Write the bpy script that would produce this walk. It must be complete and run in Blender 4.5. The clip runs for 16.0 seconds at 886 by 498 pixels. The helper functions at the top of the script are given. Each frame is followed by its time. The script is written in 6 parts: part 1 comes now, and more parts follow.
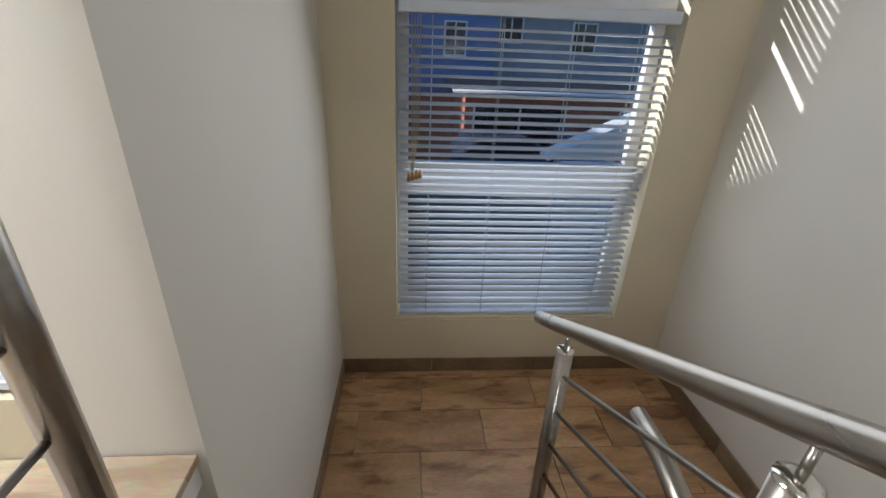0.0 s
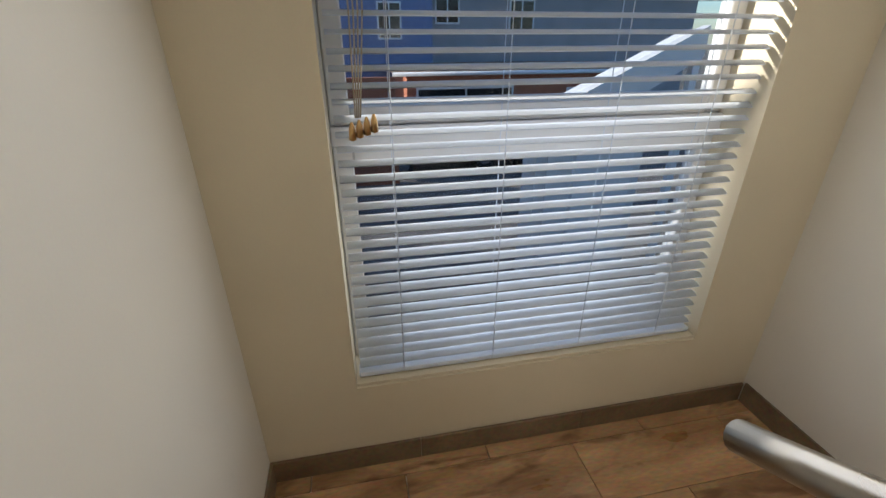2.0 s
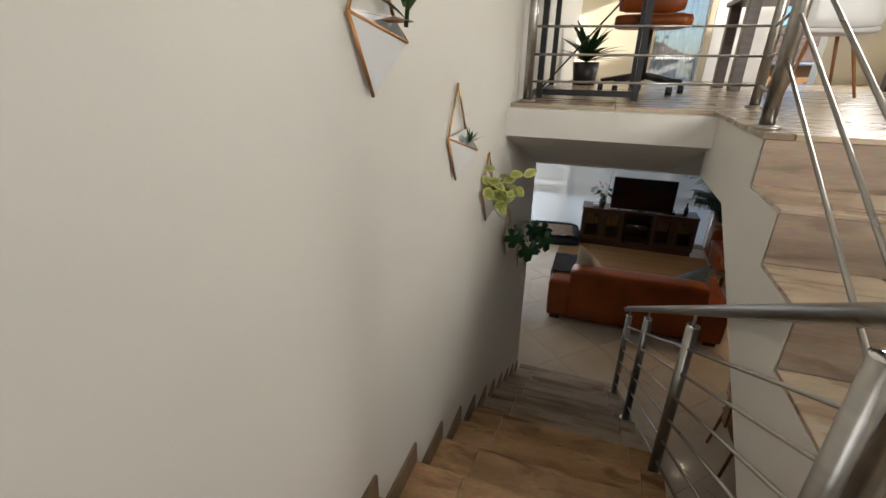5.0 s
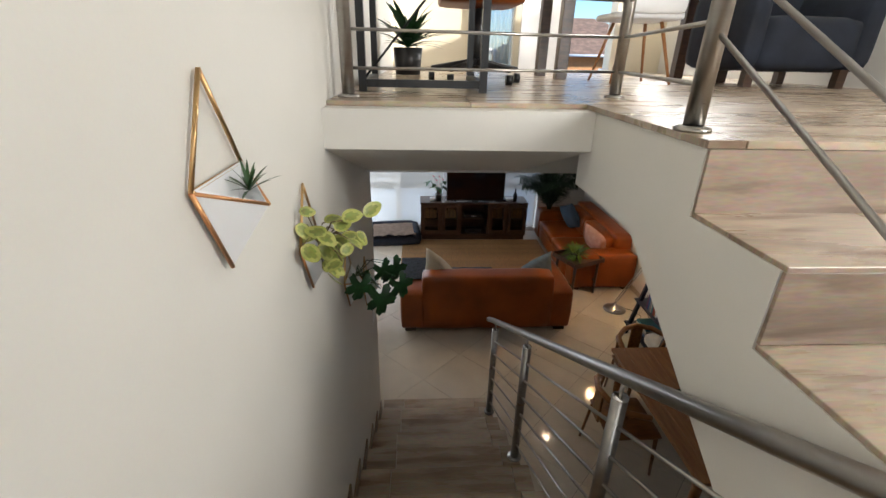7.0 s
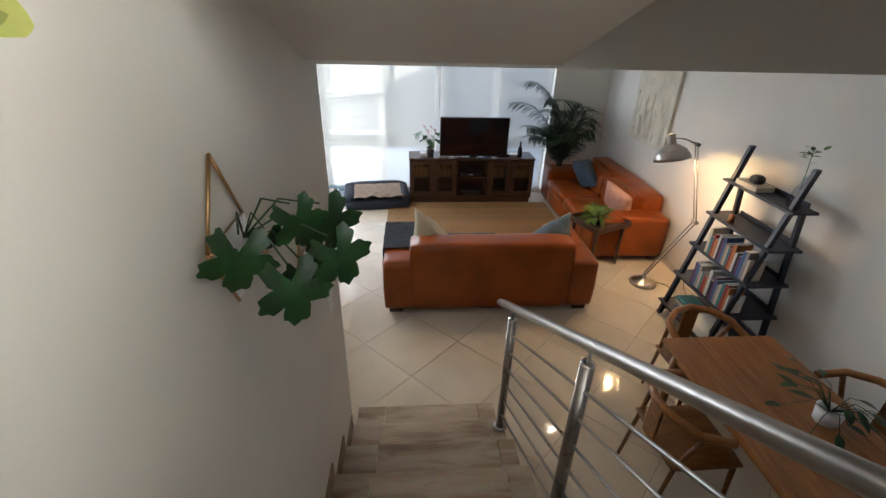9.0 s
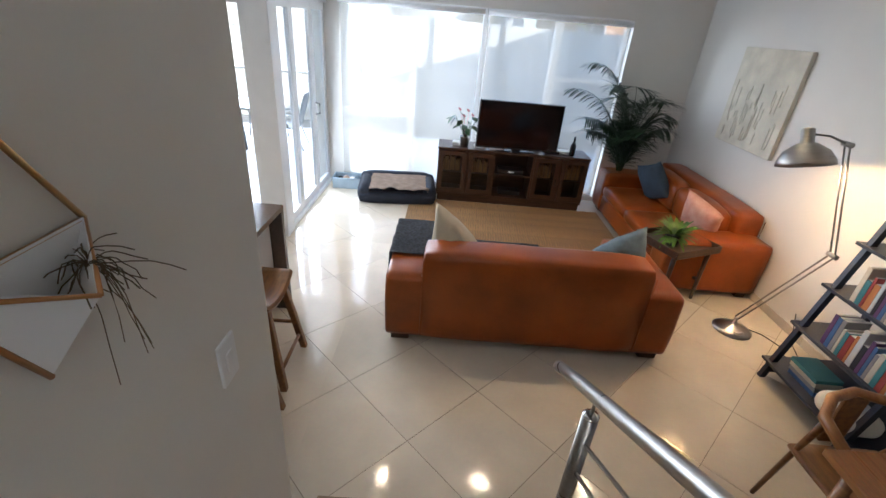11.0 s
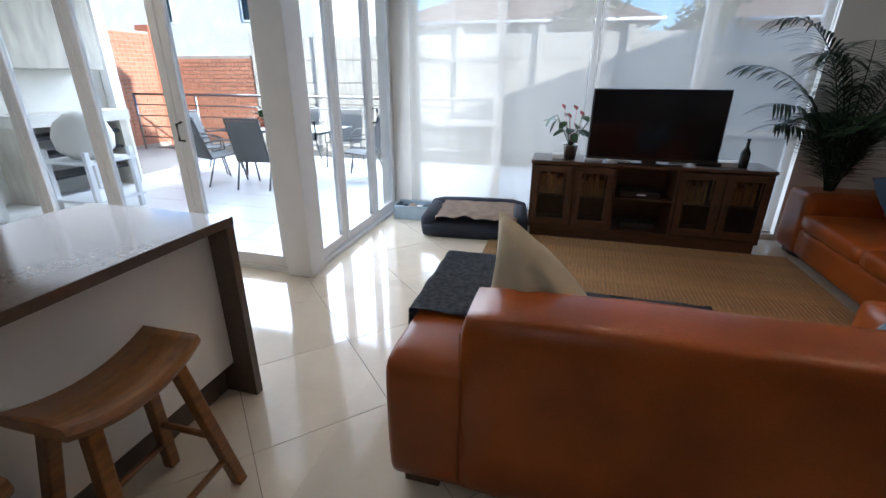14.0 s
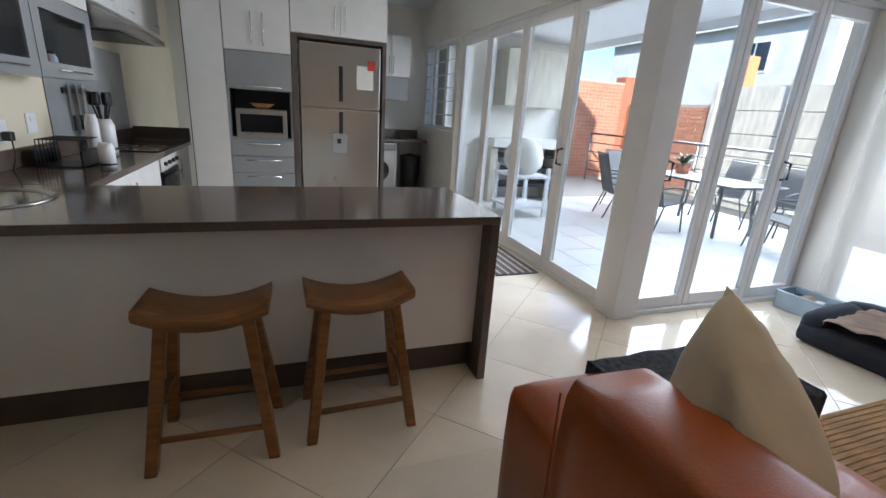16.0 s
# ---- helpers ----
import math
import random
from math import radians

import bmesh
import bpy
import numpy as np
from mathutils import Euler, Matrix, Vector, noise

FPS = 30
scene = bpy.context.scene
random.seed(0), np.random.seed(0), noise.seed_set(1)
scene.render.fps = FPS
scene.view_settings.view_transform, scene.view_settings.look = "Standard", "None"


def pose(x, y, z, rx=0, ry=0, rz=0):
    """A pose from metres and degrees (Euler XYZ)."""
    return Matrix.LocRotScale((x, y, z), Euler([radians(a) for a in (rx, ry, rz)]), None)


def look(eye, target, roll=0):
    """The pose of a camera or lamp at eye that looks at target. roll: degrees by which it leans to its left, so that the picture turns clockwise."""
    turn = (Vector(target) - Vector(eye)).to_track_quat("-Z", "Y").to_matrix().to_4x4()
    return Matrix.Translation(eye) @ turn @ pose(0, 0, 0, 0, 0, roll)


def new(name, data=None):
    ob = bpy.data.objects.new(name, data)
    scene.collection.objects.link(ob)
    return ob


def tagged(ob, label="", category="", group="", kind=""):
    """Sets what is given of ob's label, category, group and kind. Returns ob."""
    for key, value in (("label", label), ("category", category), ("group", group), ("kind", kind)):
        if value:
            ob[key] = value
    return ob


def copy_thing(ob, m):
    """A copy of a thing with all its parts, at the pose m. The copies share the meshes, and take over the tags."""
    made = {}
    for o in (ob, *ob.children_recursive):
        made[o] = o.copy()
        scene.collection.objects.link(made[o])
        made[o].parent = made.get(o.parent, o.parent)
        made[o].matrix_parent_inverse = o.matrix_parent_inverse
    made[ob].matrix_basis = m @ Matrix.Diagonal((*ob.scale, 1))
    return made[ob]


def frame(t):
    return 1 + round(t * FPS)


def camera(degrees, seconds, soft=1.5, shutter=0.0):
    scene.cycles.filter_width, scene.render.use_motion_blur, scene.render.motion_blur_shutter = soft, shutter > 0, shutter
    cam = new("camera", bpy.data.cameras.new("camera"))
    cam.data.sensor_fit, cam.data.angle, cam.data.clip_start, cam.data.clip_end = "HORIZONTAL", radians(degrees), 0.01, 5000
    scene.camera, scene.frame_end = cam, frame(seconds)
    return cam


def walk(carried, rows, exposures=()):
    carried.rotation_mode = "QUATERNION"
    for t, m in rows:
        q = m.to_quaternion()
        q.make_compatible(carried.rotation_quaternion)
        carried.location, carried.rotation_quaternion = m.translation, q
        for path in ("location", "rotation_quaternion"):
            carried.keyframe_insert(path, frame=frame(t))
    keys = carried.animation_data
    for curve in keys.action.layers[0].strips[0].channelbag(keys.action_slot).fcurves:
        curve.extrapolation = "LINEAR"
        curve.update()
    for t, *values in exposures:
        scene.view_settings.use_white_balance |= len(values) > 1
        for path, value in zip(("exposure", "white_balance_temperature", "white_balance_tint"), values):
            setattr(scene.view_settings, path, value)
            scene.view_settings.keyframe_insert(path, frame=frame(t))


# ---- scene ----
cam = camera(90.9, 16.0)

PATH = [
    (0, (1.033, 0.13, 3.822), (0.88, -1.672, 2.966), 2.5),
    (0.3, (1.04, 0.012, 3.778), (0.879, -1.781, 2.907), 2.4),
    (0.5, (1.05, -0.099, 3.728), (0.877, -1.891, 2.854), 1.8),
    (1, (1.065, -0.345, 3.634), (0.857, -2.131, 2.759), 0.2),
    (1.5, (1.061, -0.561, 3.537), (0.798, -2.337, 2.655), 1.2),
    (2, (1.043, -0.79, 3.448), (0.679, -2.549, 2.569), -0.1),
    (2.5, (0.976, -1.02, 3.323), (0.259, -2.671, 2.45), 1.0),
    (3, (0.881, -1.193, 3.288), (-0.410, -2.415, 2.371), -0.9),
    (3.5, (0.665, -1.353, 3.277), (-1.035, -1.917, 2.385), -0.2),
    (3.7, (0.583, -1.398, 3.278), (-1.208, -1.624, 2.417), 0.8),
    (3.8, (0.575, -1.42, 3.272), (-1.267, -1.331, 2.499), 0.2),
    (4, (0.545, -1.395, 3.268), (-1.271, -0.929, 2.573), -3.0),
    (4.2, (0.318, -1.221, 3.298), (-1.239, -0.285, 2.462), -0.4),
    (4.4, (0.245, -1.184, 3.313), (-1.109, 0.033, 2.484), -0.3),
    (4.8, (0.084, -1.039, 3.305), (-0.775, 0.59, 2.526), -0.5),
    (5, (0.051, -0.965, 3.321), (-0.558, 0.769, 2.532), 0.7),
    (5.2, (0.002, -0.895, 3.323), (-0.367, 0.907, 2.539), 1.3),
    (7.3, (-0.096, -0.041, 3.252), (0.018, 1.781, 2.436), 1.2),
    (7.5, (-0.095, 0.066, 3.189), (0.031, 1.886, 2.368), 1.2),
    (7.6, (-0.088, 0.133, 3.146), (0.048, 1.948, 2.319), 1.3),
    (8, (-0.063, 0.302, 3.072), (0.065, 2.081, 2.165), 1.9),
    (8.2, (-0.063, 0.408, 2.988), (0.069, 2.182, 2.074), 1.7),
    (10.3, (0.004, 1.454, 2.448), (0.171, 3.193, 1.474), 2.4),
    (10.5, (0.0, 1.559, 2.383), (0.168, 3.301, 1.416), 3.3),
    (11, (0.035, 1.868, 2.229), (0.054, 3.642, 1.305), 5.0),
    (11.5, (0.059, 2.147, 2.093), (-0.01, 3.97, 1.273), 5.0),
    (12, (0.074, 2.44, 1.924), (-0.031, 4.284, 1.157), 3.2),
    (12.5, (0.12, 2.678, 1.79), (-0.022, 4.524, 1.034), 2.9),
    (13, (0.121, 2.916, 1.666), (-0.051, 4.759, 0.91), 1.9),
    (13.5, (0.12, 3.139, 1.598), (-0.121, 4.979, 0.853), 0.4),
    (14, (0.186, 3.385, 1.483), (-0.296, 5.182, 0.748), 0.3),
    (14.5, (0.209, 3.607, 1.398), (-0.471, 5.387, 0.79), 0.3),
    (15, (0.273, 3.835, 1.349), (-0.866, 5.372, 0.766), 3.1),
    (15.5, (0.467, 3.905, 1.351), (-1.036, 5.081, 0.752), 6.3),
    (15.6, (0.502, 3.887, 1.371), (-1.074, 4.966, 0.778), 4.3),
    (16, (0.708, 3.9, 1.392), (-1.081, 4.563, 0.792), 3.9),
]
EXPOSURES = [
    (0.0, 0.3, 5900, 10), (0.5, 0.6, 6000, 10), (2.0, 0.6, 6400, 10), (3.0, 0.6, 6700, 10), (3.4, 0.5, 7400, 12), (4.0, 0.65, 9400, 14),
    (4.5, 0.7, 6600, 10), (5.2, 0.7, 6300, 9), (7.3, 1.25, 6000, 9), (8.2, 1.45, 6100, 9), (10.3, 2.45, 5800, 8), (11.5, 1.9, 5600, 9),
    (12.5, 1.65, 5500, 9), (14.5, 1.55, 5800, 9), (16.0, 1.45, 5900, 9)]
walk(cam, [(t, look(eye, target, roll)) for t, eye, target, roll in PATH], EXPOSURES)

# ---- light ----
world = bpy.data.worlds.new("sky")
scene.world = world
world.use_nodes = True
_wn = world.node_tree.nodes
_sky = _wn.new("ShaderNodeTexSky")
_sky.sky_type = "NISHITA"
_sky.sun_disc = False
_sky.ozone_density, _sky.dust_density = 5.0, 0.4
_sky.sun_elevation = radians(18)
_sky.sun_rotation = radians(112)
_wn["Background"].inputs["Strength"].default_value = 0.15
world.node_tree.links.new(_sky.outputs[0], _wn["Background"].inputs["Color"])

sun = new("sun", bpy.data.lights.new("sun", "SUN"))
sun.data.energy = 5.0
sun.data.angle = radians(0.5)
sun.data.color = (1.0, 0.93, 0.82)
sun.matrix_world = look((0, 0, 0), (-1.0, 0.41, -0.35))


def daylight_lamp(name, eye, target, w, h, watts, colour=(0.93, 0.96, 1.0)):
    data = bpy.data.lights.new(name, "AREA")
    data.shape, data.size, data.size_y = "RECTANGLE", w, h
    data.energy, data.color = watts, colour
    ob = new(name, data)
    ob.matrix_world = look(eye, target)
    return ob


daylight_lamp("skylight_landing", (0.48, -1.86, 3.5), (0.48, 0, 2.9), 1.15, 2.0, 9, (1.0, 0.95, 0.86))
daylight_lamp("skylight_patio_front", (-3.4, 6.11, 1.2), (-3.4, 0, 0.9), 3.0, 2.1, 9)
daylight_lamp("skylight_patio_side", (-1.60, 7.2, 1.2), (3, 7.2, 0.9), 1.6, 2.1, 7)
daylight_lamp("skylight_garden", (0.43, 8.20, 1.25), (0.43, 0, 0.9), 3.5, 2.2, 5)
# Added lamp standing in for upstairs daylight; its east opening is unseen.
daylight_lamp("upstairs_fill", (3.18, 5.2, 4.6), (0, 2.0, 3.6), 1.5, 1.35, 66, (1.0, 0.94, 0.84))
daylight_lamp("skylight_upper_south", (2.35, -0.44, 4.0), (-0.4, 1.6, 1.9), 1.0, 1.2, 50, (1.0, 0.94, 0.84))
# Added fill lamp, hung in open air past the patio roof to brighten it.
daylight_lamp("patio_fill", (-4.3, 11.1, 2.5), (-4.3, 8.2, 0.0), 5.4, 3.0, 250)

# ---- materials ----
def mat(name, colour, rough=0.5, metal=0.0, var=0.12, scale=6.0, fine=60.0, bump=0.15, depth=0.002, second=None,
        stretch=(1, 1, 1), per_piece=0.0, coat=0.0, spec=0.5, stain=None, stain_scale=9.0):
    """A surface with two scales of variation and fine relief."""
    m = bpy.data.materials.new(name)
    m.use_nodes = True
    n, ln = m.node_tree.nodes, m.node_tree.links.new
    b = n["Principled BSDF"]
    b.inputs["Metallic"].default_value = metal
    b.inputs["Coat Weight"].default_value = coat
    b.inputs["Specular IOR Level"].default_value = spec
    tc, mp = n.new("ShaderNodeTexCoord"), n.new("ShaderNodeMapping")
    mp.inputs["Scale"].default_value = stretch
    ln(tc.outputs["Object"], mp.inputs["Vector"])
    big, small = n.new("ShaderNodeTexNoise"), n.new("ShaderNodeTexNoise")
    big.inputs["Scale"].default_value, small.inputs["Scale"].default_value = scale, fine
    big.inputs["Detail"].default_value = 5
    vec = mp.outputs[0]
    if per_piece:
        info, add = n.new("ShaderNodeObjectInfo"), n.new("ShaderNodeVectorMath")
        mul = n.new("ShaderNodeMath")
        mul.operation, mul.inputs[1].default_value = "MULTIPLY", 37.0
        ln(info.outputs["Random"], mul.inputs[0])
        ln(vec, add.inputs[0]), ln(mul.outputs[0], add.inputs[1])
        vec = add.outputs[0]
    ln(vec, big.inputs["Vector"]), ln(vec, small.inputs["Vector"])
    ramp = n.new("ShaderNodeValToRGB")
    c2 = second or tuple(max(0.0, c * (1 - 2 * var)) for c in colour)
    c1 = colour if second else tuple(min(1.0, c * (1 + 0.6 * var)) for c in colour)
    ramp.color_ramp.elements[0].color, ramp.color_ramp.elements[1].color = (*c2, 1), (*c1, 1)
    ramp.color_ramp.elements[0].position, ramp.color_ramp.elements[1].position = 0.32, 0.68
    ln(big.outputs["Fac"], ramp.inputs["Fac"])
    mix = n.new("ShaderNodeMix")
    mix.data_type, mix.blend_type = "RGBA", "MULTIPLY"
    mix.inputs["Factor"].default_value = min(1.0, var * 2)
    ln(ramp.outputs[0], mix.inputs["A"]), ln(small.outputs["Color"], mix.inputs["B"])
    out = mix.outputs["Result"]
    if per_piece:
        hsv, mr = n.new("ShaderNodeHueSaturation"), n.new("ShaderNodeMapRange")
        mr.inputs["To Min"].default_value, mr.inputs["To Max"].default_value = 1 - per_piece, 1 + per_piece
        ln(info.outputs["Random"], mr.inputs["Value"]), ln(mr.outputs[0], hsv.inputs["Value"]), ln(out, hsv.inputs["Color"])
        out = hsv.outputs[0]
    if stain:
        blot, edge, dirt = n.new("ShaderNodeTexNoise"), n.new("ShaderNodeMapRange"), n.new("ShaderNodeMix")
        blot.inputs["Scale"].default_value, blot.inputs["Detail"].default_value, blot.inputs["Distortion"].default_value = stain_scale, 6, 0.6
        edge.inputs["From Min"].default_value, edge.inputs["From Max"].default_value = 0.52, 0.68
        dirt.data_type = "RGBA"
        dirt.inputs["B"].default_value = (*stain, 1)
        ln(vec, blot.inputs["Vector"]), ln(blot.outputs["Fac"], edge.inputs["Value"])
        ln(edge.outputs[0], dirt.inputs["Factor"]), ln(out, dirt.inputs["A"])
        out = dirt.outputs["Result"]
    ln(out, b.inputs["Base Color"])
    rr = n.new("ShaderNodeMapRange")
    rr.inputs["To Min"].default_value, rr.inputs["To Max"].default_value = max(0.0, rough - 0.07), min(1.0, rough + 0.07)
    ln(big.outputs["Fac"], rr.inputs["Value"]), ln(rr.outputs[0], b.inputs["Roughness"])
    bp = n.new("ShaderNodeBump")
    bp.inputs["Strength"].default_value, bp.inputs["Distance"].default_value = bump, depth
    ln(small.outputs["Fac"], bp.inputs["Height"]), ln(bp.outputs[0], b.inputs["Normal"])
    return m


def glass_mat(name, tint=(0.95, 0.98, 1.0), clear=0.9):
    m = bpy.data.materials.new(name)
    m.use_nodes = True
    n, ln = m.node_tree.nodes, m.node_tree.links.new
    n.remove(n["Principled BSDF"])
    tr, gl, lw, mx = n.new("ShaderNodeBsdfTransparent"), n.new("ShaderNodeBsdfGlossy"), n.new("ShaderNodeLayerWeight"), n.new("ShaderNodeMixShader")
    tr.inputs[0].default_value = (*[c * clear for c in tint], 1)
    gl.inputs["Roughness"].default_value = 0.02
    pw, sc = n.new("ShaderNodeMath"), n.new("ShaderNodeMath")
    pw.operation, pw.inputs[1].default_value = "POWER", 5.0
    sc.operation, sc.inputs[1].default_value, sc.inputs[2].default_value = "MULTIPLY_ADD", 0.5, 0.02
    ln(lw.outputs["Facing"], pw.inputs[0]), ln(pw.outputs[0], sc.inputs[0])
    ln(sc.outputs[0], mx.inputs[0]), ln(tr.outputs[0], mx.inputs[1]), ln(gl.outputs[0], mx.inputs[2])
    ln(mx.outputs[0], n["Material Output"].inputs["Surface"])
    return m


def screen_mat(name, colour, openness, through_light):
    """Woven sunscreen fabric: part see-through, part diffusing."""
    m = bpy.data.materials.new(name)
    m.use_nodes = True
    n, ln = m.node_tree.nodes, m.node_tree.links.new
    n.remove(n["Principled BSDF"])
    tr, tl, df = n.new("ShaderNodeBsdfTransparent"), n.new("ShaderNodeBsdfTranslucent"), n.new("ShaderNodeBsdfDiffuse")
    a, c = n.new("ShaderNodeMixShader"), n.new("ShaderNodeMixShader")
    tl.inputs[0].default_value = df.inputs[0].default_value = (*colour, 1)
    a.inputs[0].default_value, c.inputs[0].default_value = through_light, openness
    ln(df.outputs[0], a.inputs[1]), ln(tl.outputs[0], a.inputs[2])
    ln(a.outputs[0], c.inputs[1]), ln(tr.outputs[0], c.inputs[2])
    ln(c.outputs[0], n["Material Output"].inputs["Surface"])
    return m


def glow_mat(name, colour, strength):
    m = bpy.data.materials.new(name)
    m.use_nodes = True
    b = m.node_tree.nodes["Principled BSDF"]
    b.inputs["Base Color"].default_value = (*colour, 1)
    b.inputs["Emission Color"].default_value = (*colour, 1)
    b.inputs["Emission Strength"].default_value = strength
    return m


M = {}
M["wall"] = mat("wall_paint", (0.74, 0.715, 0.66), 0.62, var=0.025, scale=1.5, fine=180, bump=0.12, depth=0.001)
M["cream"] = mat("cream_paint", (0.74, 0.66, 0.50), 0.62, var=0.03, scale=1.5, fine=180, bump=0.12, depth=0.001)
M["ceiling"] = mat("ceiling_paint", (0.80, 0.80, 0.80), 0.8, var=0.02, scale=1.2, fine=120)
M["tile"] = mat("porcelain_tile", (0.67, 0.595, 0.475), 0.085, var=0.05, scale=3, fine=40, bump=0.02, depth=0.0005, per_piece=0.03)
M["grout"] = mat("grout", (0.30, 0.25, 0.19), 0.85, var=0.15, fine=150)
M["plank"] = mat("wood_look_tile", (0.70, 0.44, 0.23), 0.30, var=0.3, second=(0.42, 0.225, 0.10), scale=5, fine=60, stretch=(0.6, 1.8, 1), per_piece=0.14, bump=0.3, stain=(0.17, 0.08, 0.035), stain_scale=7.0)
M["plank_pale"] = mat("pale_wood_look_tile", (0.60, 0.49, 0.36), 0.28, var=0.25, second=(0.38, 0.28, 0.19), scale=4.5, fine=60, stretch=(0.45, 2.4, 1), per_piece=0.13, bump=0.25, stain=(0.20, 0.13, 0.085), stain_scale=6.0)
M["skirt"] = mat("skirting_tile", (0.34, 0.24, 0.15), 0.4, var=0.3, second=(0.22, 0.15, 0.09), scale=7, fine=60, per_piece=0.12)
M["riser"] = mat("grey_brown_riser_tile", (0.52, 0.40, 0.30), 0.30, var=0.25, second=(0.31, 0.235, 0.185), scale=4.5, fine=60, stretch=(0.45, 1, 2.4), per_piece=0.12, bump=0.25, stain=(0.17, 0.12, 0.09), stain_scale=6.0)
M["steel"] = mat("brushed_steel", (0.43, 0.41, 0.38), 0.30, metal=1.0, var=0.06, scale=3, fine=200, stretch=(1, 1, 12), bump=0.05, depth=0.0004)
M["fridge_steel"] = mat("grey_fridge_steel", (0.42, 0.40, 0.365), 0.28, metal=1.0, var=0.02, scale=0.6, fine=300, bump=0.02, depth=0.0004)
M["chrome"] = mat("chrome", (0.75, 0.74, 0.72), 0.12, metal=1.0, var=0.03, fine=80, bump=0.02)
M["leather"] = mat("tan_leather", (0.36, 0.082, 0.010), 0.34, var=0.2, scale=2.4, fine=150, bump=0.35, depth=0.0018, spec=0.34)
M["white_alu"] = mat("white_aluminium", (0.80, 0.80, 0.80), 0.35, var=0.02, fine=80, bump=0.03)
# The slats are white; the blue cast of sky light is in this colour.
M["blind"] = mat("sky_tinted_slat", (0.69, 0.76, 0.87), 0.40, var=0.03, fine=90, bump=0.04)
M["glass"] = glass_mat("window_glass")
M["screen"] = screen_mat("sunscreen_fabric", (0.80, 0.76, 0.68), 0.66, 0.36)
M["stone"] = mat("brown_quartz", (0.125, 0.092, 0.075), 0.12, var=0.08, scale=60, fine=300, bump=0.02, depth=0.0003)
M["gloss_white"] = mat("gloss_white_laminate", (0.76, 0.75, 0.73), 0.16, var=0.02, fine=50, bump=0.02, depth=0.0004)
M["gloss_grey"] = mat("gloss_grey_laminate", (0.30, 0.31, 0.32), 0.18, var=0.03, fine=50, bump=0.02, depth=0.0004)
M["kick"] = mat("dark_plinth", (0.11, 0.085, 0.07), 0.4, var=0.1)
M["stool_wood"] = mat("oiled_teak", (0.36, 0.155, 0.036), 0.36, var=0.3, second=(0.19, 0.075, 0.02), scale=7, fine=80, stretch=(6, 0.8, 6), bump=0.25)
M["dark_wood"] = mat("dark_stained_wood", (0.105, 0.050, 0.026), 0.35, var=0.3, second=(0.05, 0.024, 0.013), scale=7, fine=70, stretch=(1, 6, 6), bump=0.2)
M["navy_wood"] = mat("navy_painted_wood", (0.030, 0.036, 0.060), 0.45, var=0.2, scale=8, fine=90)
M["oak_top"] = mat("orange_oak", (0.50, 0.215, 0.06), 0.33, var=0.3, second=(0.33, 0.12, 0.03), scale=6, fine=70, stretch=(7, 0.7, 7), bump=0.15)
M["black"] = mat("black_plastic", (0.012, 0.012, 0.013), 0.35, var=0.1, fine=120)
M["screen_black"] = mat("tv_glass", (0.006, 0.006, 0.008), 0.12, var=0.05, fine=20, bump=0.0)
M["gold"] = mat("gold_wire", (0.62, 0.40, 0.18), 0.3, metal=1.0, var=0.08, fine=90)
M["ceramic"] = mat("white_ceramic", (0.80, 0.80, 0.80), 0.32, var=0.02, fine=60)
M["copper_edge"] = mat("copper_rim", (0.60, 0.30, 0.13), 0.35, metal=0.8, var=0.1)
M["leaf"] = mat("leaf_green", (0.045, 0.12, 0.028), 0.42, var=0.3, scale=20, fine=90, coat=0.1)
M["leaf_dark"] = mat("leaf_dark", (0.020, 0.085, 0.020), 0.4, var=0.3, scale=20, fine=90)
M["leaf_pale"] = mat("leaf_variegated", (0.46, 0.45, 0.13), 0.42, var=0.12, second=(0.30, 0.34, 0.07), scale=22, fine=90)
M["leaf_palm"] = mat("leaf_palm", (0.020, 0.055, 0.014), 0.45, var=0.3, scale=12, fine=90)
M["leaf_lime"] = mat("leaf_fern", (0.13, 0.26, 0.025), 0.45, var=0.3, scale=12, fine=90)
M["flower"] = mat("pink_flower", (0.55, 0.12, 0.14), 0.4, var=0.2)
M["soil"] = mat("soil", (0.035, 0.022, 0.014), 0.95, var=0.4, fine=120, bump=0.6)
M["cream_cloth"] = mat("cream_cushion", (0.50, 0.43, 0.31), 0.9, var=0.08, fine=400, bump=0.3)
M["blue_cloth"] = mat("slate_blue_cushion", (0.036, 0.064, 0.099), 0.9, var=0.15, fine=350, bump=0.4)
M["teal_cloth"] = mat("faded_blue_cushion", (0.15, 0.21, 0.25), 0.9, var=0.2, scale=9, fine=350, bump=0.4)
M["pink_cloth"] = mat("blush_cushion", (0.72, 0.44, 0.34), 0.9, var=0.15, second=(0.62, 0.30, 0.22), scale=14, fine=300, bump=0.3)
M["throw"] = mat("charcoal_knit", (0.13, 0.145, 0.175), 0.95, var=0.3, scale=45, fine=200, bump=1.0, depth=0.006)
M["jute"] = mat("jute_weave", (0.54, 0.30, 0.115), 0.95, var=0.3, second=(0.27, 0.16, 0.075), scale=24, fine=260, stretch=(3, 0.3, 1), bump=0.7, depth=0.004)
M["canvas"] = mat("painted_canvas", (0.76, 0.71, 0.58), 0.75, var=0.1, scale=5, fine=90, bump=0.6, depth=0.006)
M["navy_cloth"] = mat("navy_bolster", (0.022, 0.028, 0.045), 0.9, var=0.2, fine=200, bump=0.3)
M["blanket"] = mat("beige_fleece", (0.50, 0.37, 0.28), 0.95, var=0.12, scale=10, fine=200, bump=0.5, depth=0.004)
M["clear_plastic"] = mat("pale_blue_plastic", (0.40, 0.50, 0.58), 0.25, var=0.08)
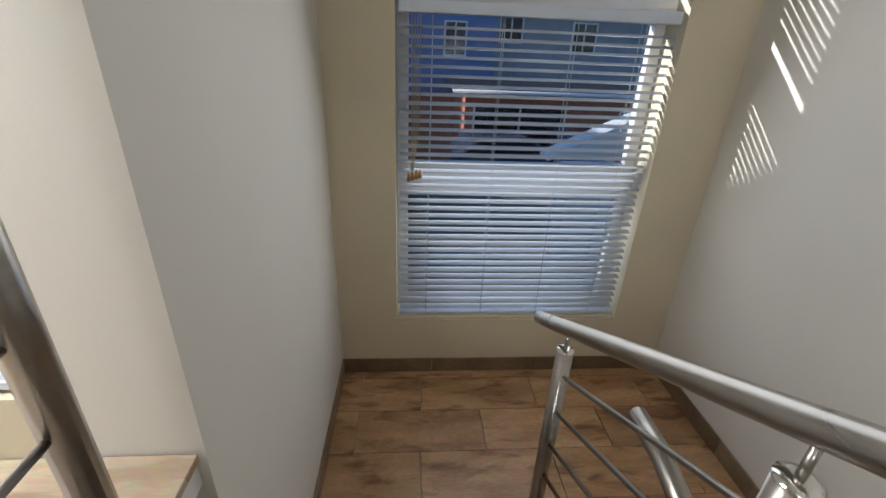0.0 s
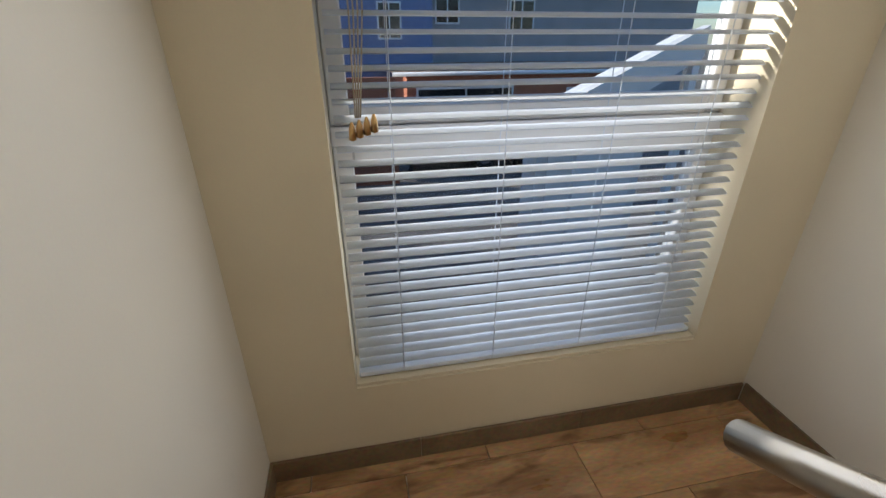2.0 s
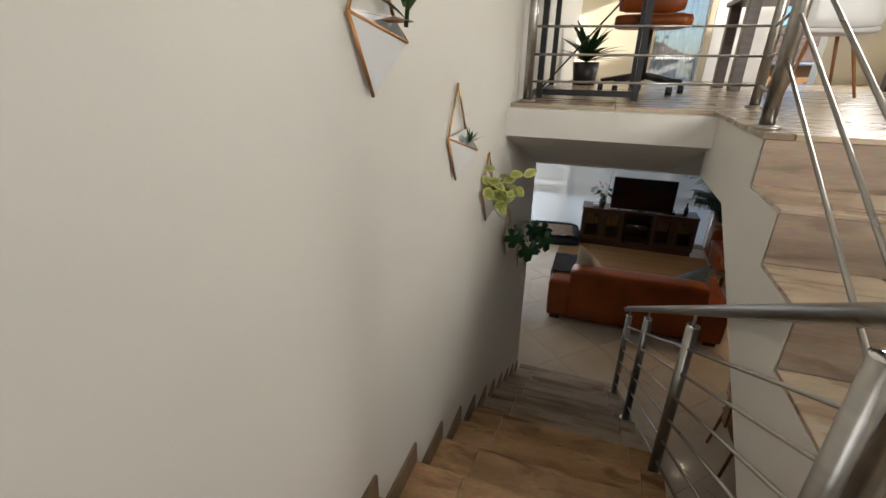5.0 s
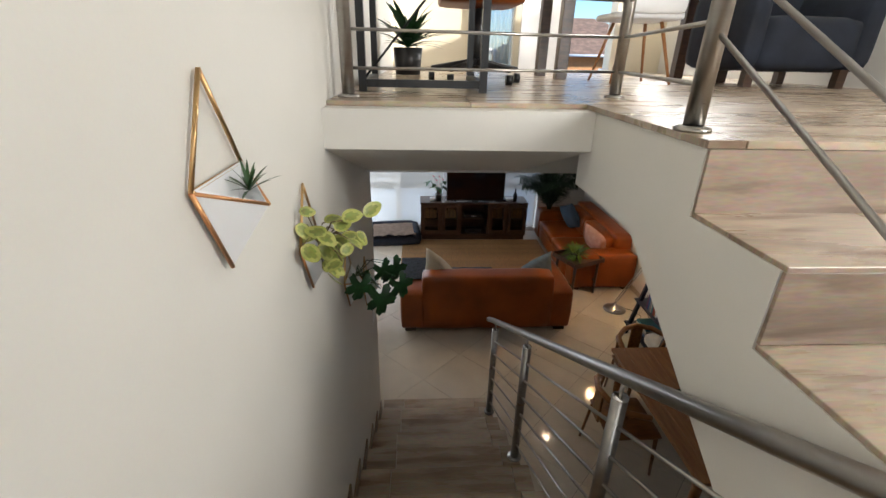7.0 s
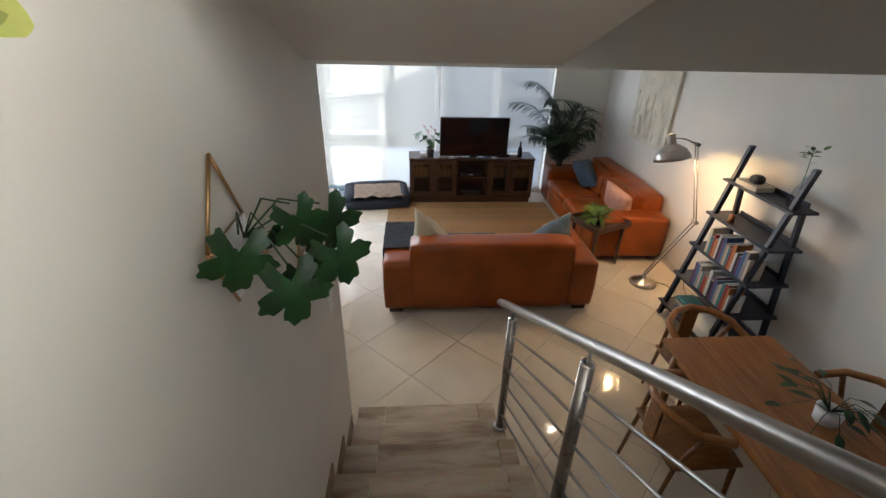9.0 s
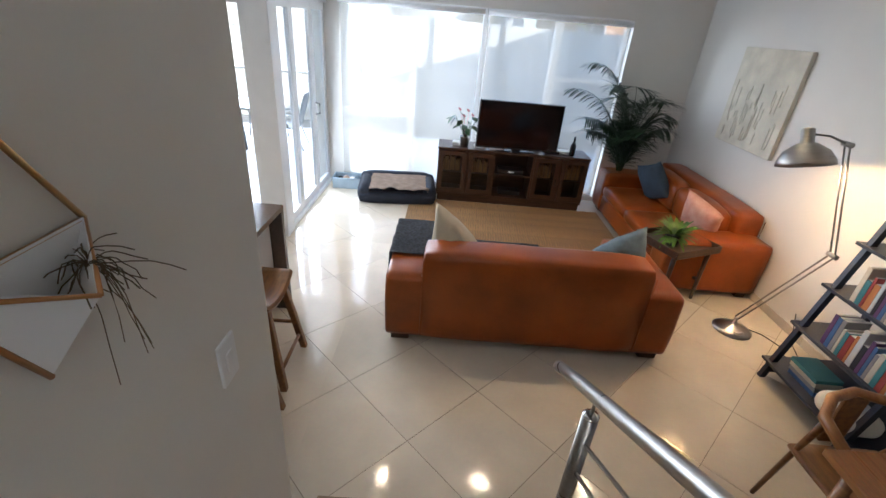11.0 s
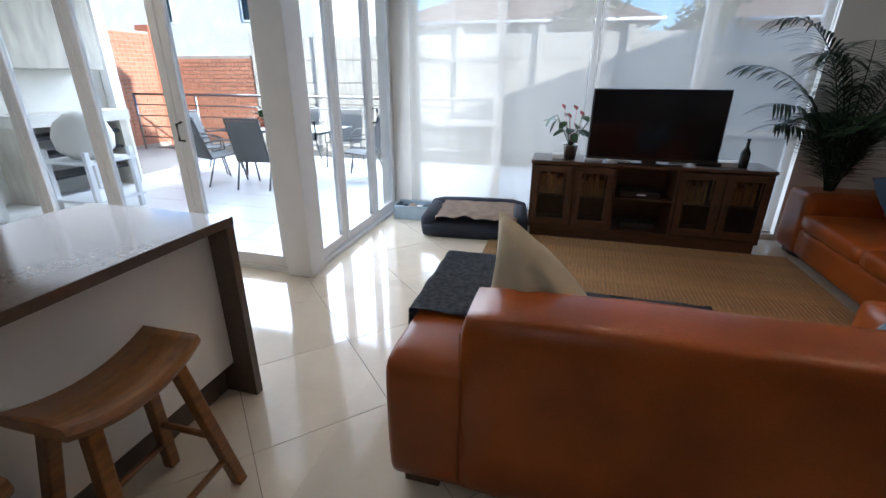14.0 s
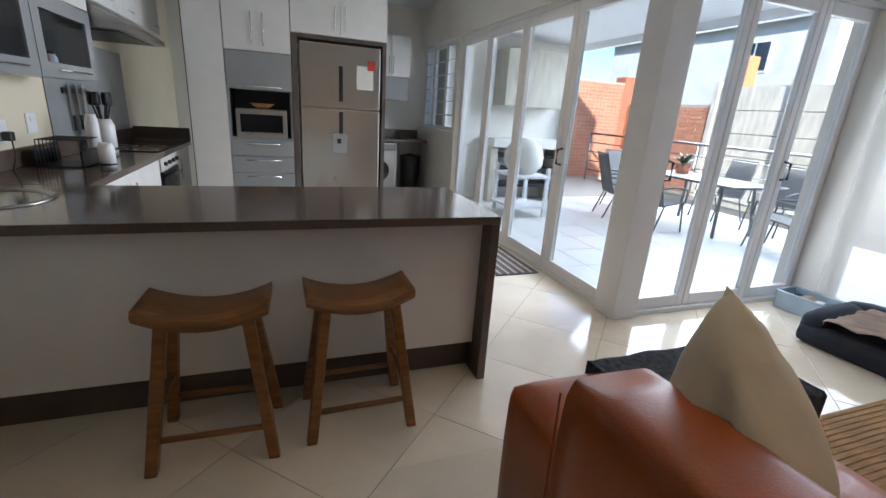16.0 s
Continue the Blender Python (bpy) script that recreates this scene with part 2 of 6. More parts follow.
M["paper"] = mat("paper", (0.75, 0.74, 0.70), 0.7, var=0.05)
M["red"] = mat("red_plastic", (0.5, 0.05, 0.03), 0.4)
M["brick"] = mat("orange_brick", (0.52, 0.235, 0.14), 0.85, var=0.15, second=(0.44, 0.18, 0.10), scale=9, fine=80, per_piece=0.12, bump=0.5)
M["mortar"] = mat("mortar", (0.42, 0.36, 0.30), 0.9, var=0.1)
M["plaster_out"] = mat("outdoor_plaster", (0.74, 0.71, 0.64), 0.85, var=0.08, scale=1.5, fine=70, bump=0.3)
M["concrete"] = mat("pale_precast_concrete", (0.62, 0.57, 0.48), 0.9, var=0.12, scale=5, fine=60, stretch=(3, 3, 0.6), bump=0.5)
M["paving"] = mat("patio_tile", (0.80, 0.79, 0.76), 0.35, var=0.05, fine=60, per_piece=0.03)
M["ground"] = mat("driveway_ground", (0.20, 0.18, 0.15), 0.95, var=0.25, scale=0.8, fine=30, bump=0.5)
M["rooftile"] = mat("brown_roof_tile", (0.34, 0.21, 0.14), 0.8, var=0.2, scale=4, fine=50, bump=0.5)
M["blue_paint"] = mat("blue_house_paint", (0.19, 0.25, 0.42), 0.8, var=0.06)
M["terracotta"] = mat("terracotta_paint", (0.45, 0.15, 0.08), 0.85, var=0.1)
M["grey_sling"] = mat("grey_sling_fabric", (0.16, 0.155, 0.15), 0.8, var=0.1, fine=300, bump=0.3)
M["driveway"] = mat("grey_brick_paving", (0.20, 0.18, 0.165), 0.9, var=0.2, scale=2.5, fine=40, bump=0.4)
M["leaf_centre"] = mat("leaf_green_centre", (0.25, 0.29, 0.06), 0.42, var=0.2, scale=22, fine=90)
M["leaf_tree"] = mat("leaf_tree", (0.10, 0.13, 0.03), 0.55, var=0.3, scale=4, fine=60)
M["bark"] = mat("bark", (0.12, 0.08, 0.05), 0.9, var=0.3, fine=60, bump=0.6)
M["grey_plaster"] = mat("grey_house_plaster", (0.36, 0.36, 0.38), 0.85, var=0.08, scale=1.5, fine=60, bump=0.3)
M["car_blue"] = mat("dark_car_paint", (0.05, 0.06, 0.09), 0.2, coat=0.6)
M["water_glass"] = glass_mat("clear_glass", clear=0.93)
M["bulb"] = glow_mat("lit_bulb", (1.0, 0.72, 0.40), 25.0)
M["spot"] = glow_mat("lit_downlight", (1.0, 0.86, 0.66), 40.0)
M["ember"] = glow_mat("orange_bowl", (0.6, 0.16, 0.03), 0.0)
M["curtain"] = mat("pale_curtain", (0.62, 0.64, 0.68), 0.9, var=0.06, fine=200)
M["tan_paint"] = mat("orange_house_paint", (0.62, 0.30, 0.12), 0.85, var=0.08)
M["dry"] = mat("dry_stems", (0.20, 0.14, 0.07), 0.8, var=0.3)

# ---- building helpers ----
def add_box(bm, x0, x1, y0, y1, z0, z1):
    v = [bm.verts.new((x, y, z)) for z in (z0, z1) for y in (y0, y1) for x in (x0, x1)]
    for f in ((0, 2, 3, 1), (4, 5, 7, 6), (0, 1, 5, 4), (2, 6, 7, 3), (0, 4, 6, 2), (1, 3, 7, 5)):
        bm.faces.new([v[i] for i in f])
    return v


def box(x0, x1, y0, y1, z0, z1, bevel=0.0, segs=2):
    bm = bmesh.new()
    add_box(bm, x0, x1, y0, y1, z0, z1)
    if bevel:
        bmesh.ops.bevel(bm, geom=bm.edges[:], offset=bevel, segments=segs, profile=0.5, affect="EDGES")
    return bm


def boxes(rows):
    bm = bmesh.new()
    for r in rows:
        add_box(bm, *r)
    return bm


def prism(poly, axis, a, b, bevel=0.0):
    """A polygon of (u, v) pushed along an axis: x takes (y, z), y takes (x, z), z takes (x, y)."""
    bm = bmesh.new()
    put = {"x": lambda w, u, v: (w, u, v), "y": lambda w, u, v: (u, w, v), "z": lambda w, u, v: (u, v, w)}[axis]
    lo, hi = [bm.verts.new(put(a, u, v)) for u, v in poly], [bm.verts.new(put(b, u, v)) for u, v in poly]
    n = len(poly)
    bm.faces.new(lo[::-1]), bm.faces.new(hi)
    for i in range(n):
        bm.faces.new((lo[i], lo[(i + 1) % n], hi[(i + 1) % n], hi[i]))
    bmesh.ops.recalc_face_normals(bm, faces=bm.faces[:])
    if bevel:
        bmesh.ops.bevel(bm, geom=bm.edges[:], offset=bevel, segments=2, profile=0.5, affect="EDGES")
    return bm


def tube(points, r, sides=10, r_end=None, bm=None):
    bm = bm or bmesh.new()
    pts = [Vector(p) for p in points]
    rings = []
    for i, p in enumerate(pts):
        d = (pts[min(i + 1, len(pts) - 1)] - pts[max(i - 1, 0)]).normalized()
        side = d.cross(Vector((0, 0, 1)) if abs(d.z) < 0.95 else Vector((1, 0, 0))).normalized()
        up = side.cross(d)
        rad = r if r_end is None else r + (r_end - r) * i / (len(pts) - 1)
        rings.append([bm.verts.new(p + rad * (math.cos(k * math.tau / sides) * side + math.sin(k * math.tau / sides) * up)) for k in range(sides)])
    for a, b in zip(rings, rings[1:]):
        for k in range(sides):
            f = bm.faces.new((a[k], a[(k + 1) % sides], b[(k + 1) % sides], b[k]))
            f.smooth = True
    bm.faces.new(rings[0][::-1]), bm.faces.new(rings[-1])
    return bm


def lathe(profile, sides=28, centre=(0, 0, 0), bm=None):
    """Turns (radius, height) pairs about a vertical axis."""
    bm = bm or bmesh.new()
    cx, cy, cz = centre
    rings = [[bm.verts.new((cx + max(r, 1e-4) * math.cos(k * math.tau / sides), cy + max(r, 1e-4) * math.sin(k * math.tau / sides), cz + h)) for k in range(sides)] for r, h in profile]
    for a, b in zip(rings, rings[1:]):
        for k in range(sides):
            f = bm.faces.new((a[k], a[(k + 1) % sides], b[(k + 1) % sides], b[k]))
            f.smooth = True
    return bm


def soft_block(x0, x1, y0, y1, z0, z1, r=0.06, puff=0.02, seed=0, cuts=7):
    """A padded block with rounded edges and slightly swollen, uneven faces."""
    bm = bmesh.new()
    add_box(bm, x0, x1, y0, y1, z0, z1)
    bmesh.ops.subdivide_edges(bm, edges=bm.edges[:], cuts=cuts, use_grid_fill=True)
    cx, cy, cz = (x0 + x1) / 2, (y0 + y1) / 2, (z0 + z1) / 2
    hx, hy, hz = (x1 - x0) / 2, (y1 - y0) / 2, (z1 - z0) / 2
    for v in bm.verts:
        p = Vector((v.co.x - cx, v.co.y - cy, v.co.z - cz))
        core = Vector((max(-hx + r, min(hx - r, p.x)), max(-hy + r, min(hy - r, p.y)), max(-hz + r, min(hz - r, p.z))))
        d = p - core
        if d.length > 1e-6:
            p = core + d.normalized() * r
        u, w, q = p.x / hx, p.y / hy, p.z / hz
        s = puff * (1 - u * u) * (1 - w * w) if abs(q) > 0.9 else puff * 0.5 * (1 - q * q)
        nrm = d.normalized() if d.length > 1e-6 else Vector((0, 0, 0))
        p += nrm * (s + 0.006 * noise.noise(Vector((p.x * 4 + seed, p.y * 4, p.z * 4))))
        v.co = Vector((cx, cy, cz)) + p
    for f in bm.faces:
        f.smooth = True
    return bm


def cushion(w, h, t, seed=0, droop=0.0):
    """A square pillow: pinched corners, full middle, standing in its own xz plane; one top corner may sag."""
    bm = bmesh.new()
    n = 14
    for side in (1, -1):
        g = []
        for i in range(n + 1):
            row = []
            for j in range(n + 1):
                u, v = 2 * i / n - 1, 2 * j / n - 1
                e = max(0.0, (1 - u * u)) ** 0.42 * max(0.0, (1 - v * v)) ** 0.42
                pinch = 1 - 0.09 * (1 - u * u) * (abs(v) ** 3), 1 - 0.09 * (1 - v * v) * (abs(u) ** 3)
                d = e * t / 2 * (1 + 0.14 * noise.noise(Vector((u * 2 + seed, v * 2, side * 3))))
                sag = max(0.0, u * math.copysign(1, droop) * 0.5 + 0.5) ** 1.6 * max(0.0, v * 0.5 + 0.5) ** 1.3
                crease = 0.03 * abs(droop) / 0.25 * math.exp(-((u * math.copysign(1, droop) + v * 0.8 - 0.35) / 0.16) ** 2) if droop else 0.0
                row.append(bm.verts.new((u * w / 2 * pinch[1], side * max(0.0, d - crease * e), v * h / 2 * pinch[0] - abs(droop) * sag)))
            g.append(row)
        for i in range(n):
            for j in range(n):
                q = (g[i][j], g[i + 1][j], g[i + 1][j + 1], g[i][j + 1])
                f = bm.faces.new(q if side < 0 else q[::-1])
                f.smooth = True
    bmesh.ops.remove_doubles(bm, verts=bm.verts[:], dist=0.0005)
    return bm


def leaf(bm, m, length, width, curl=0.2, n=5, lobes=0.0):
    """One leaf blade along y, laid into place by the matrix m."""
    left, mid, right = [], [], []
    for i in range(n + 1):
        s = i / n
        w = width / 2 * math.sin(math.pi * min(1.0, s * 0.93 + 0.05)) ** 0.8 * (1 + lobes * math.sin(s * 15))
        z = -curl * length * s * s
        mid.append(bm.verts.new(m @ Vector((0, s * length, z - 0.06 * w))))
        left.append(bm.verts.new(m @ Vector((-w, s * length - 0.15 * lobes * w, z + 0.10 * w))))
        right.append(bm.verts.new(m @ Vector((w, s * length - 0.15 * lobes * w, z + 0.10 * w))))
    for i in range(n):
        for a, b in ((left, mid), (mid, right)):
            f = bm.faces.new((a[i], b[i], b[i + 1], a[i + 1]))
            f.smooth = True


def mesh_object(name, bm, material, parent=None, label="", smooth=False):
    me = bpy.data.meshes.new(name)
    bm.normal_update()
    if smooth:
        for f in bm.faces:
            f.smooth = True
    bm.to_mesh(me)
    bm.free()
    me.materials.append(material)
    ob = new(name, me)
    if parent:
        ob.parent = parent
    if label:
        tagged(ob, label)
    return ob


def part(name, bm, material, parent, label="", smooth=False):
    return mesh_object(name, bm, material, parent, label, smooth)


def thing(name, label, category, at=(0, 0, 0), rz=0.0, group="", rx=0.0, ry=0.0):
    ob = new(name)
    ob.empty_display_size = 0.1
    ob.matrix_basis = pose(*at, rx, ry, rz)
    return tagged(ob, label, category, group)


def single(name, bm, material, label, category, group="", smooth=False):
    return tagged(mesh_object(name, bm, material, None, "", smooth), label, category, group)


def structure(name, bm, material, label="", category=""):
    return tagged(mesh_object(name, bm, material), label or name.replace("_", " "), category or "wall", "", "structure")

# ---- the house ----
XL, XR = -0.45, 3.20          # stair wall and east wall
YS, YN = -1.885, 8.13         # landing window wall and garden wall
ZUP, ZCEIL, ZTOP = 3.115, 2.97, 5.70
RISE, TREAD2, TREAD1 = 0.173, 0.30, 0.297
ZLAND, YEDGE2 = 12 * RISE, -0.15
YTOP1 = 0.80                  # top nosing of the upper flight
X1A, X1B = 0.565, 1.41        # upper flight between string and wall

structure("wall_stair", boxes([(-0.67, XL, -2.135, 2.90, 0, ZTOP)]), M["wall"], "plain off-white painted stair wall")
structure("wall_stair_upper", boxes([(-0.67, XL, 2.902, 6.4, ZUP, ZTOP)]), M["wall"], "off-white painted upstairs side wall")
WX0, WX1, WZ0, WZ1 = -0.139, 1.10, 2.43, 4.95
structure("wall_landing", boxes([
    (XL, 1.63, -2.135, YS, 0, WZ0), (XL, WX0, -2.135, YS, WZ0, WZ1), (WX1, 1.63, -2.135, YS, WZ0, WZ1),
    (XL, 1.63, -2.135, YS, WZ1, ZTOP)]), M["cream"], "cream painted landing wall round a tall window")
structure("wall_flight", boxes([(X1B, 1.63, YS, -0.47, 1.9, ZTOP)]), M["wall"], "off-white wall beside the upper stair flight")
structure("wall_upper_south", boxes([
    (1.632, XR, -0.69, -0.47, ZCEIL, 3.25), (1.632, 1.655, -0.69, -0.47, 3.25, 4.6), (2.9, XR, -0.69, -0.47, 3.25, 4.6),
    (1.632, XR, -0.69, -0.47, 4.6, ZTOP)]), M["cream"], "cream painted upstairs wall with a blind-covered window")
structure("wall_dining_south", boxes([(1.632, XR, -2.135, YS, 0, ZCEIL)]), M["wall"], "off-white dining wall under the stairs")
# The upper opening, y 4.4 to 6.0, is unseen, made for the upstairs lamp.
structure("wall_east", boxes([
    (XR, 3.42, -2.135, 8.38, 0, ZUP), (XR, 3.42, -2.135, 4.4, ZUP, ZTOP), (XR, 3.42, 6.0, 6.42, ZUP, ZTOP),
    (XR, 3.42, 4.4, 6.0, ZUP, 3.9), (XR, 3.42, 4.4, 6.0, 5.3, ZTOP)]), M["wall"], "cool white painted living room wall")
GX0, GX1, GZ1 = -1.46, 2.27, 2.42
structure("wall_north", boxes([
    (GX1, XR, YN, 8.38, 0, ZCEIL), (-1.83, GX0, YN, 8.38, 0, ZCEIL), (GX0, GX1, YN, 8.38, GZ1, ZCEIL),
    (GX0, GX1, YN, 8.38, -0.1, 0.06)]), M["wall"], "white living room wall round a wide garden window")
structure("pillar", box(-1.83, -1.617, 6.13, 6.345, 0, 2.36, 0.006), M["white_alu"], "white square corner pillar between folding doors", "pillar")
structure("wall_above_doors", boxes([(-6.95, -1.617, 6.13, 6.35, 2.362, ZCEIL), (-1.83, -1.617, 6.352, 8.128, 2.362, ZCEIL)]), M["wall"], "white wall above the folding doors")
structure("wall_kitchen_window", boxes([(-6.95, -5.20, 6.13, 6.35, 0, 1.12), (-5.32, -5.20, 6.13, 6.35, 1.12, 2.36)]), M["wall"], "white wall under the kitchen window")
structure("wall_kitchen_south", boxes([(-6.95, -0.672, 2.20, 2.42, 0, ZCEIL)]), M["cream"], "cream painted kitchen wall")
structure("wall_kitchen_west", boxes([(-7.17, -6.95, 2.20, 6.35, 0, ZCEIL)]), M["wall"], "white kitchen end wall")
structure("ceiling", boxes([(-6.95, XR, 2.93, YN, ZCEIL, ZCEIL + 0.05), (-6.95, -0.672, 2.42, 2.93, ZCEIL, ZCEIL + 0.05), (1.43, XR, YS, 0.80, ZCEIL - 0.05, ZCEIL), (0.60, XR, 1.602, 2.93, ZCEIL - 0.05, ZCEIL), (1.43, XR, 0.80, 1.602, ZCEIL - 0.05, ZCEIL)]), M["ceiling"], "flat white ceiling", "ceiling")
structure("ceiling_upper", boxes([(-0.67, 3.42, -2.135, 6.44, ZTOP, ZTOP + 0.15)]), M["ceiling"], "flat white upstairs ceiling", "ceiling")
structure("beam", boxes([(XL, XR, 2.70, 2.928, 2.56, ZCEIL - 0.052)]), M["wall"], "painted beam over the foot of the stairs", "beam")
structure("soffit", prism([(1.478, 2.95), (2.698, 2.575), (2.698, 3.06), (1.602, 3.06), (1.602, 3.095), (1.478, 3.095)], "x", XL, 0.563), M["wall"], "sloping painted soffit over the stairs", "soffit")
structure("upper_slab", boxes([(XL, XR, 1.604, 6.2, 3.062, 3.095), (1.43, XR, -0.468, 1.604, 3.03, 3.095)]), M["ceiling"], "upper floor slab", "floor")
structure("upper_wall_back", boxes([
    (XL, 0.55, 6.2, 6.42, ZUP, ZTOP), (1.15, 1.75, 6.2, 6.42, ZUP, ZTOP), (2.5, XR, 6.2, 6.42, ZUP, ZTOP),
    (0.55, 1.15, 6.2, 6.42, 5.3, ZTOP), (1.75, 2.5, 6.2, 6.42, 5.2, ZTOP)]), M["cream"], "cream upstairs back wall with a door and window")

# living floor: pale polished tiles laid on the diagonal
structure("floor", boxes([(-6.95, XR, 2.42, 6.24, -0.10, -0.004), (-1.72, XR, 6.24, 8.20, -0.10, -0.004), (-0.67, XR, -1.885, 2.42, -0.10, -0.004)]), M["grout"], "pale polished floor tiles laid diagonally", "floor")

# stair structure: solid flights under the tiles
def flight_profile():
    pts = [(YEDGE2, ZLAND - 0.012)]
    for k in range(1, 12):
        y = YEDGE2 + TREAD2 * (k - 1)
        pts += [(y, ZLAND - RISE * k - 0.012), (y + TREAD2, ZLAND - RISE * k - 0.012)]
    pts += [(YEDGE2 + TREAD2 * 11, 0), (YEDGE2 + TREAD2 * 10.2, 0), (YEDGE2, ZLAND - 0.35)]
    return pts


structure("stair_lower", prism(flight_profile(), "x", XL, 0.545), M["wall"], "lower stair flight clad in wood-look tiles", "stairs")
structure("landing_slab", boxes([(XL, X1B, YS, -0.15, ZLAND - 0.2, ZLAND - 0.012)]), M["wall"], "landing slab", "floor")
up = [(YTOP1, ZUP - 0.012)]
for _k in range(1, 6):
    _y = YTOP1 - TREAD1 * (_k - 1)
    up += [(_y, ZUP - RISE * _k - 0.012), (_y - TREAD1, ZUP - RISE * _k - 0.012)]
up += [(YTOP1 - TREAD1 * 5, ZLAND - 0.012), (YTOP1 - TREAD1 * 5 + 0.05, ZLAND - 0.2), (YEDGE2 + 0.05, ZLAND - 0.05), (1.08, 2.79), (YTOP1 + 0.03, 2.79 + 0.24)]
up = up[:-1] + [(1.60, 2.79), (1.60, ZUP - 0.02), (YTOP1, ZUP - 0.02)]
up = up[1:]
structure("stair_upper", prism(up, "x", X1A, X1B), M["wall"], "upper stair flight with a painted string", "stairs")

# ---- windows, doors and blinds ----
def framed_pane(name, label, axis, at, a0, a1, z0, z1, stile=0.075, rail=0.09, thick=0.05, handle=None, kind="structure"):
    """A glazed leaf in a white frame; axis is the wall's normal."""
    t = tagged(new(name), label, "door" if "door" in name else "window", "", kind)
    def bx(u0, u1, w0, w1, d0, d1):
        return (d0, d1, u0, u1, w0, w1) if axis == "x" else (u0, u1, d0, d1, w0, w1)
    d0, d1 = at - thick / 2, at + thick / 2
    for u0, u1, w0, w1 in ((a0, a0 + stile, z0, z1), (a1 - stile, a1, z0, z1), (a0 + stile, a1 - stile, z0, z0 + rail), (a0 + stile, a1 - stile, z1 - rail, z1)):
        part("frame", box(*bx(u0, u1, w0, w1, d0, d1), 0.004, 1), M["white_alu"], t)
    g = part("pane", box(*bx(a0 + stile, a1 - stile, z0 + rail, z1 - rail, at - 0.004, at + 0.004)), M["glass"], t)
    g.visible_shadow = False
    if handle:
        u, w, s = handle
        d = d0 if s < 0 else d1
        def pt(du, dd, dz):
            return (d + dd, u + du, w + dz) if axis == "x" else (u + du, d + dd, w + dz)
        part("handle", tube([pt(0, 0, -0.07), pt(0, s * 0.05, -0.06), pt(0, s * 0.05, 0.06), pt(0, 0, 0.07)], 0.010, 8), M["black"], t, "dark pull handle")
    return t


# folding doors to the patio
DZ = 2.32
for i, (a, b) in enumerate(((-2.675, -1.835), (-3.53, -2.68), (-4.37, -3.535), (-5.195, -4.375))):
    framed_pane(f"door_{i + 1}", "white aluminium folding glass door leaf, closed", "y", 6.22, a, b, 0.035, DZ, handle=(-2.64, 1.08, -1) if i == 0 else None)
for i, (a, b) in enumerate(((6.35, 6.86), (6.865, 7.55), (7.555, 8.125))):
    framed_pane(f"door_{i + 5}", "white aluminium folding glass door leaf, closed", "x", -1.70, a, b, 0.035, DZ, stile=0.06, handle=(7.58, 1.12, 1) if i == 2 else ((6.40, 1.10, 1) if i == 0 else None))
structure("door_track", boxes([(-5.2, -1.835, 6.17, 6.28, -0.004, 0.033), (-1.76, -1.64, 6.347, 8.128, -0.004, 0.033), (-5.2, -1.835, 6.17, 6.28, 2.322, 2.36), (-1.76, -1.64, 6.347, 8.128, 2.322, 2.36)]), M["white_alu"], "white door track and head", "trim")
for i, (a, b) in enumerate(((-5.90, -5.325), (-6.48, -5.905), (-6.945, -6.485))):
    w = framed_pane(f"window_{i + 1}", "white kitchen window with bars", "y", 6.24, a, b, 1.125, 2.355, stile=0.05, rail=0.05)
    for k in range(1, 6):
        part("bar", box(a + 0.05, b - 0.05, 6.195, 6.207, 1.15 + k * 0.19, 1.165 + k * 0.19), M["white_alu"], w)

# garden window behind two sunscreen roller blinds
for i, (a, b) in enumerate(((GX0 + 0.002, -0.52), (-0.515, 0.42), (0.425, 1.36), (1.365, GX1 - 0.002))):
    w = framed_pane(f"window_{i + 4}", "white aluminium garden window panel", "y", 8.27, a, b, 0.062, GZ1 - 0.002, stile=0.05, rail=0.05)
    if i in (0, 3):
        for z in (0.98, 1.62):
            part("transom", box(a + 0.05, b - 0.05, 8.245, 8.295, z, z + 0.06), M["white_alu"], w)
for a, b in ((GX0 - 0.02, 0.375), (0.415, GX1 - 0.03)):
    r = thing("roller_blind", "lowered white see-through sunscreen roller blind", "blind", group="roller blinds")
    part("fabric", box(a + 0.02, b - 0.02, 8.092, 8.0935, 0.10, 2.34), M["screen"], r)
    part("roller", tube([(a, 8.085, 2.37), (b, 8.085, 2.37)], 0.032, 16), M["white_alu"], r)
    part("bottom_bar", box(a + 0.02, b - 0.02, 8.084, 8.102, 0.075, 0.105, 0.004), M["white_alu"], r)
    part("pull_chain", tube([(b - 0.02, 8.06, 2.36), (b - 0.02, 8.06, 0.75)], 0.003, 6), M["white_alu"], r)

# landing window and its blind
for i, (z0, z1) in enumerate(((WZ0 + 0.002, 3.17), (3.225, 3.985), (4.04, WZ1 - 0.002))):
    framed_pane(f"window_{i + 8}", "white framed landing window light", "y", -2.07, WX0 + 0.002, WX1 - 0.002, z0, z1, stile=0.055, rail=0.05)
structure("window_transom", boxes([(WX0 + 0.002, WX1 - 0.002, -2.11, -2.03, 3.172, 3.223), (WX0 + 0.002, WX1 - 0.002, -2.12, -1.99, 3.987, 4.038)]), M["white_alu"], "white window transom bars", "trim")
structure("window_sill", boxes([(WX0 + 0.002, WX1 - 0.002, -2.03, -1.89, WZ0 + 0.002, WZ0 + 0.014)]), M["cream"], "painted window sill", "trim")


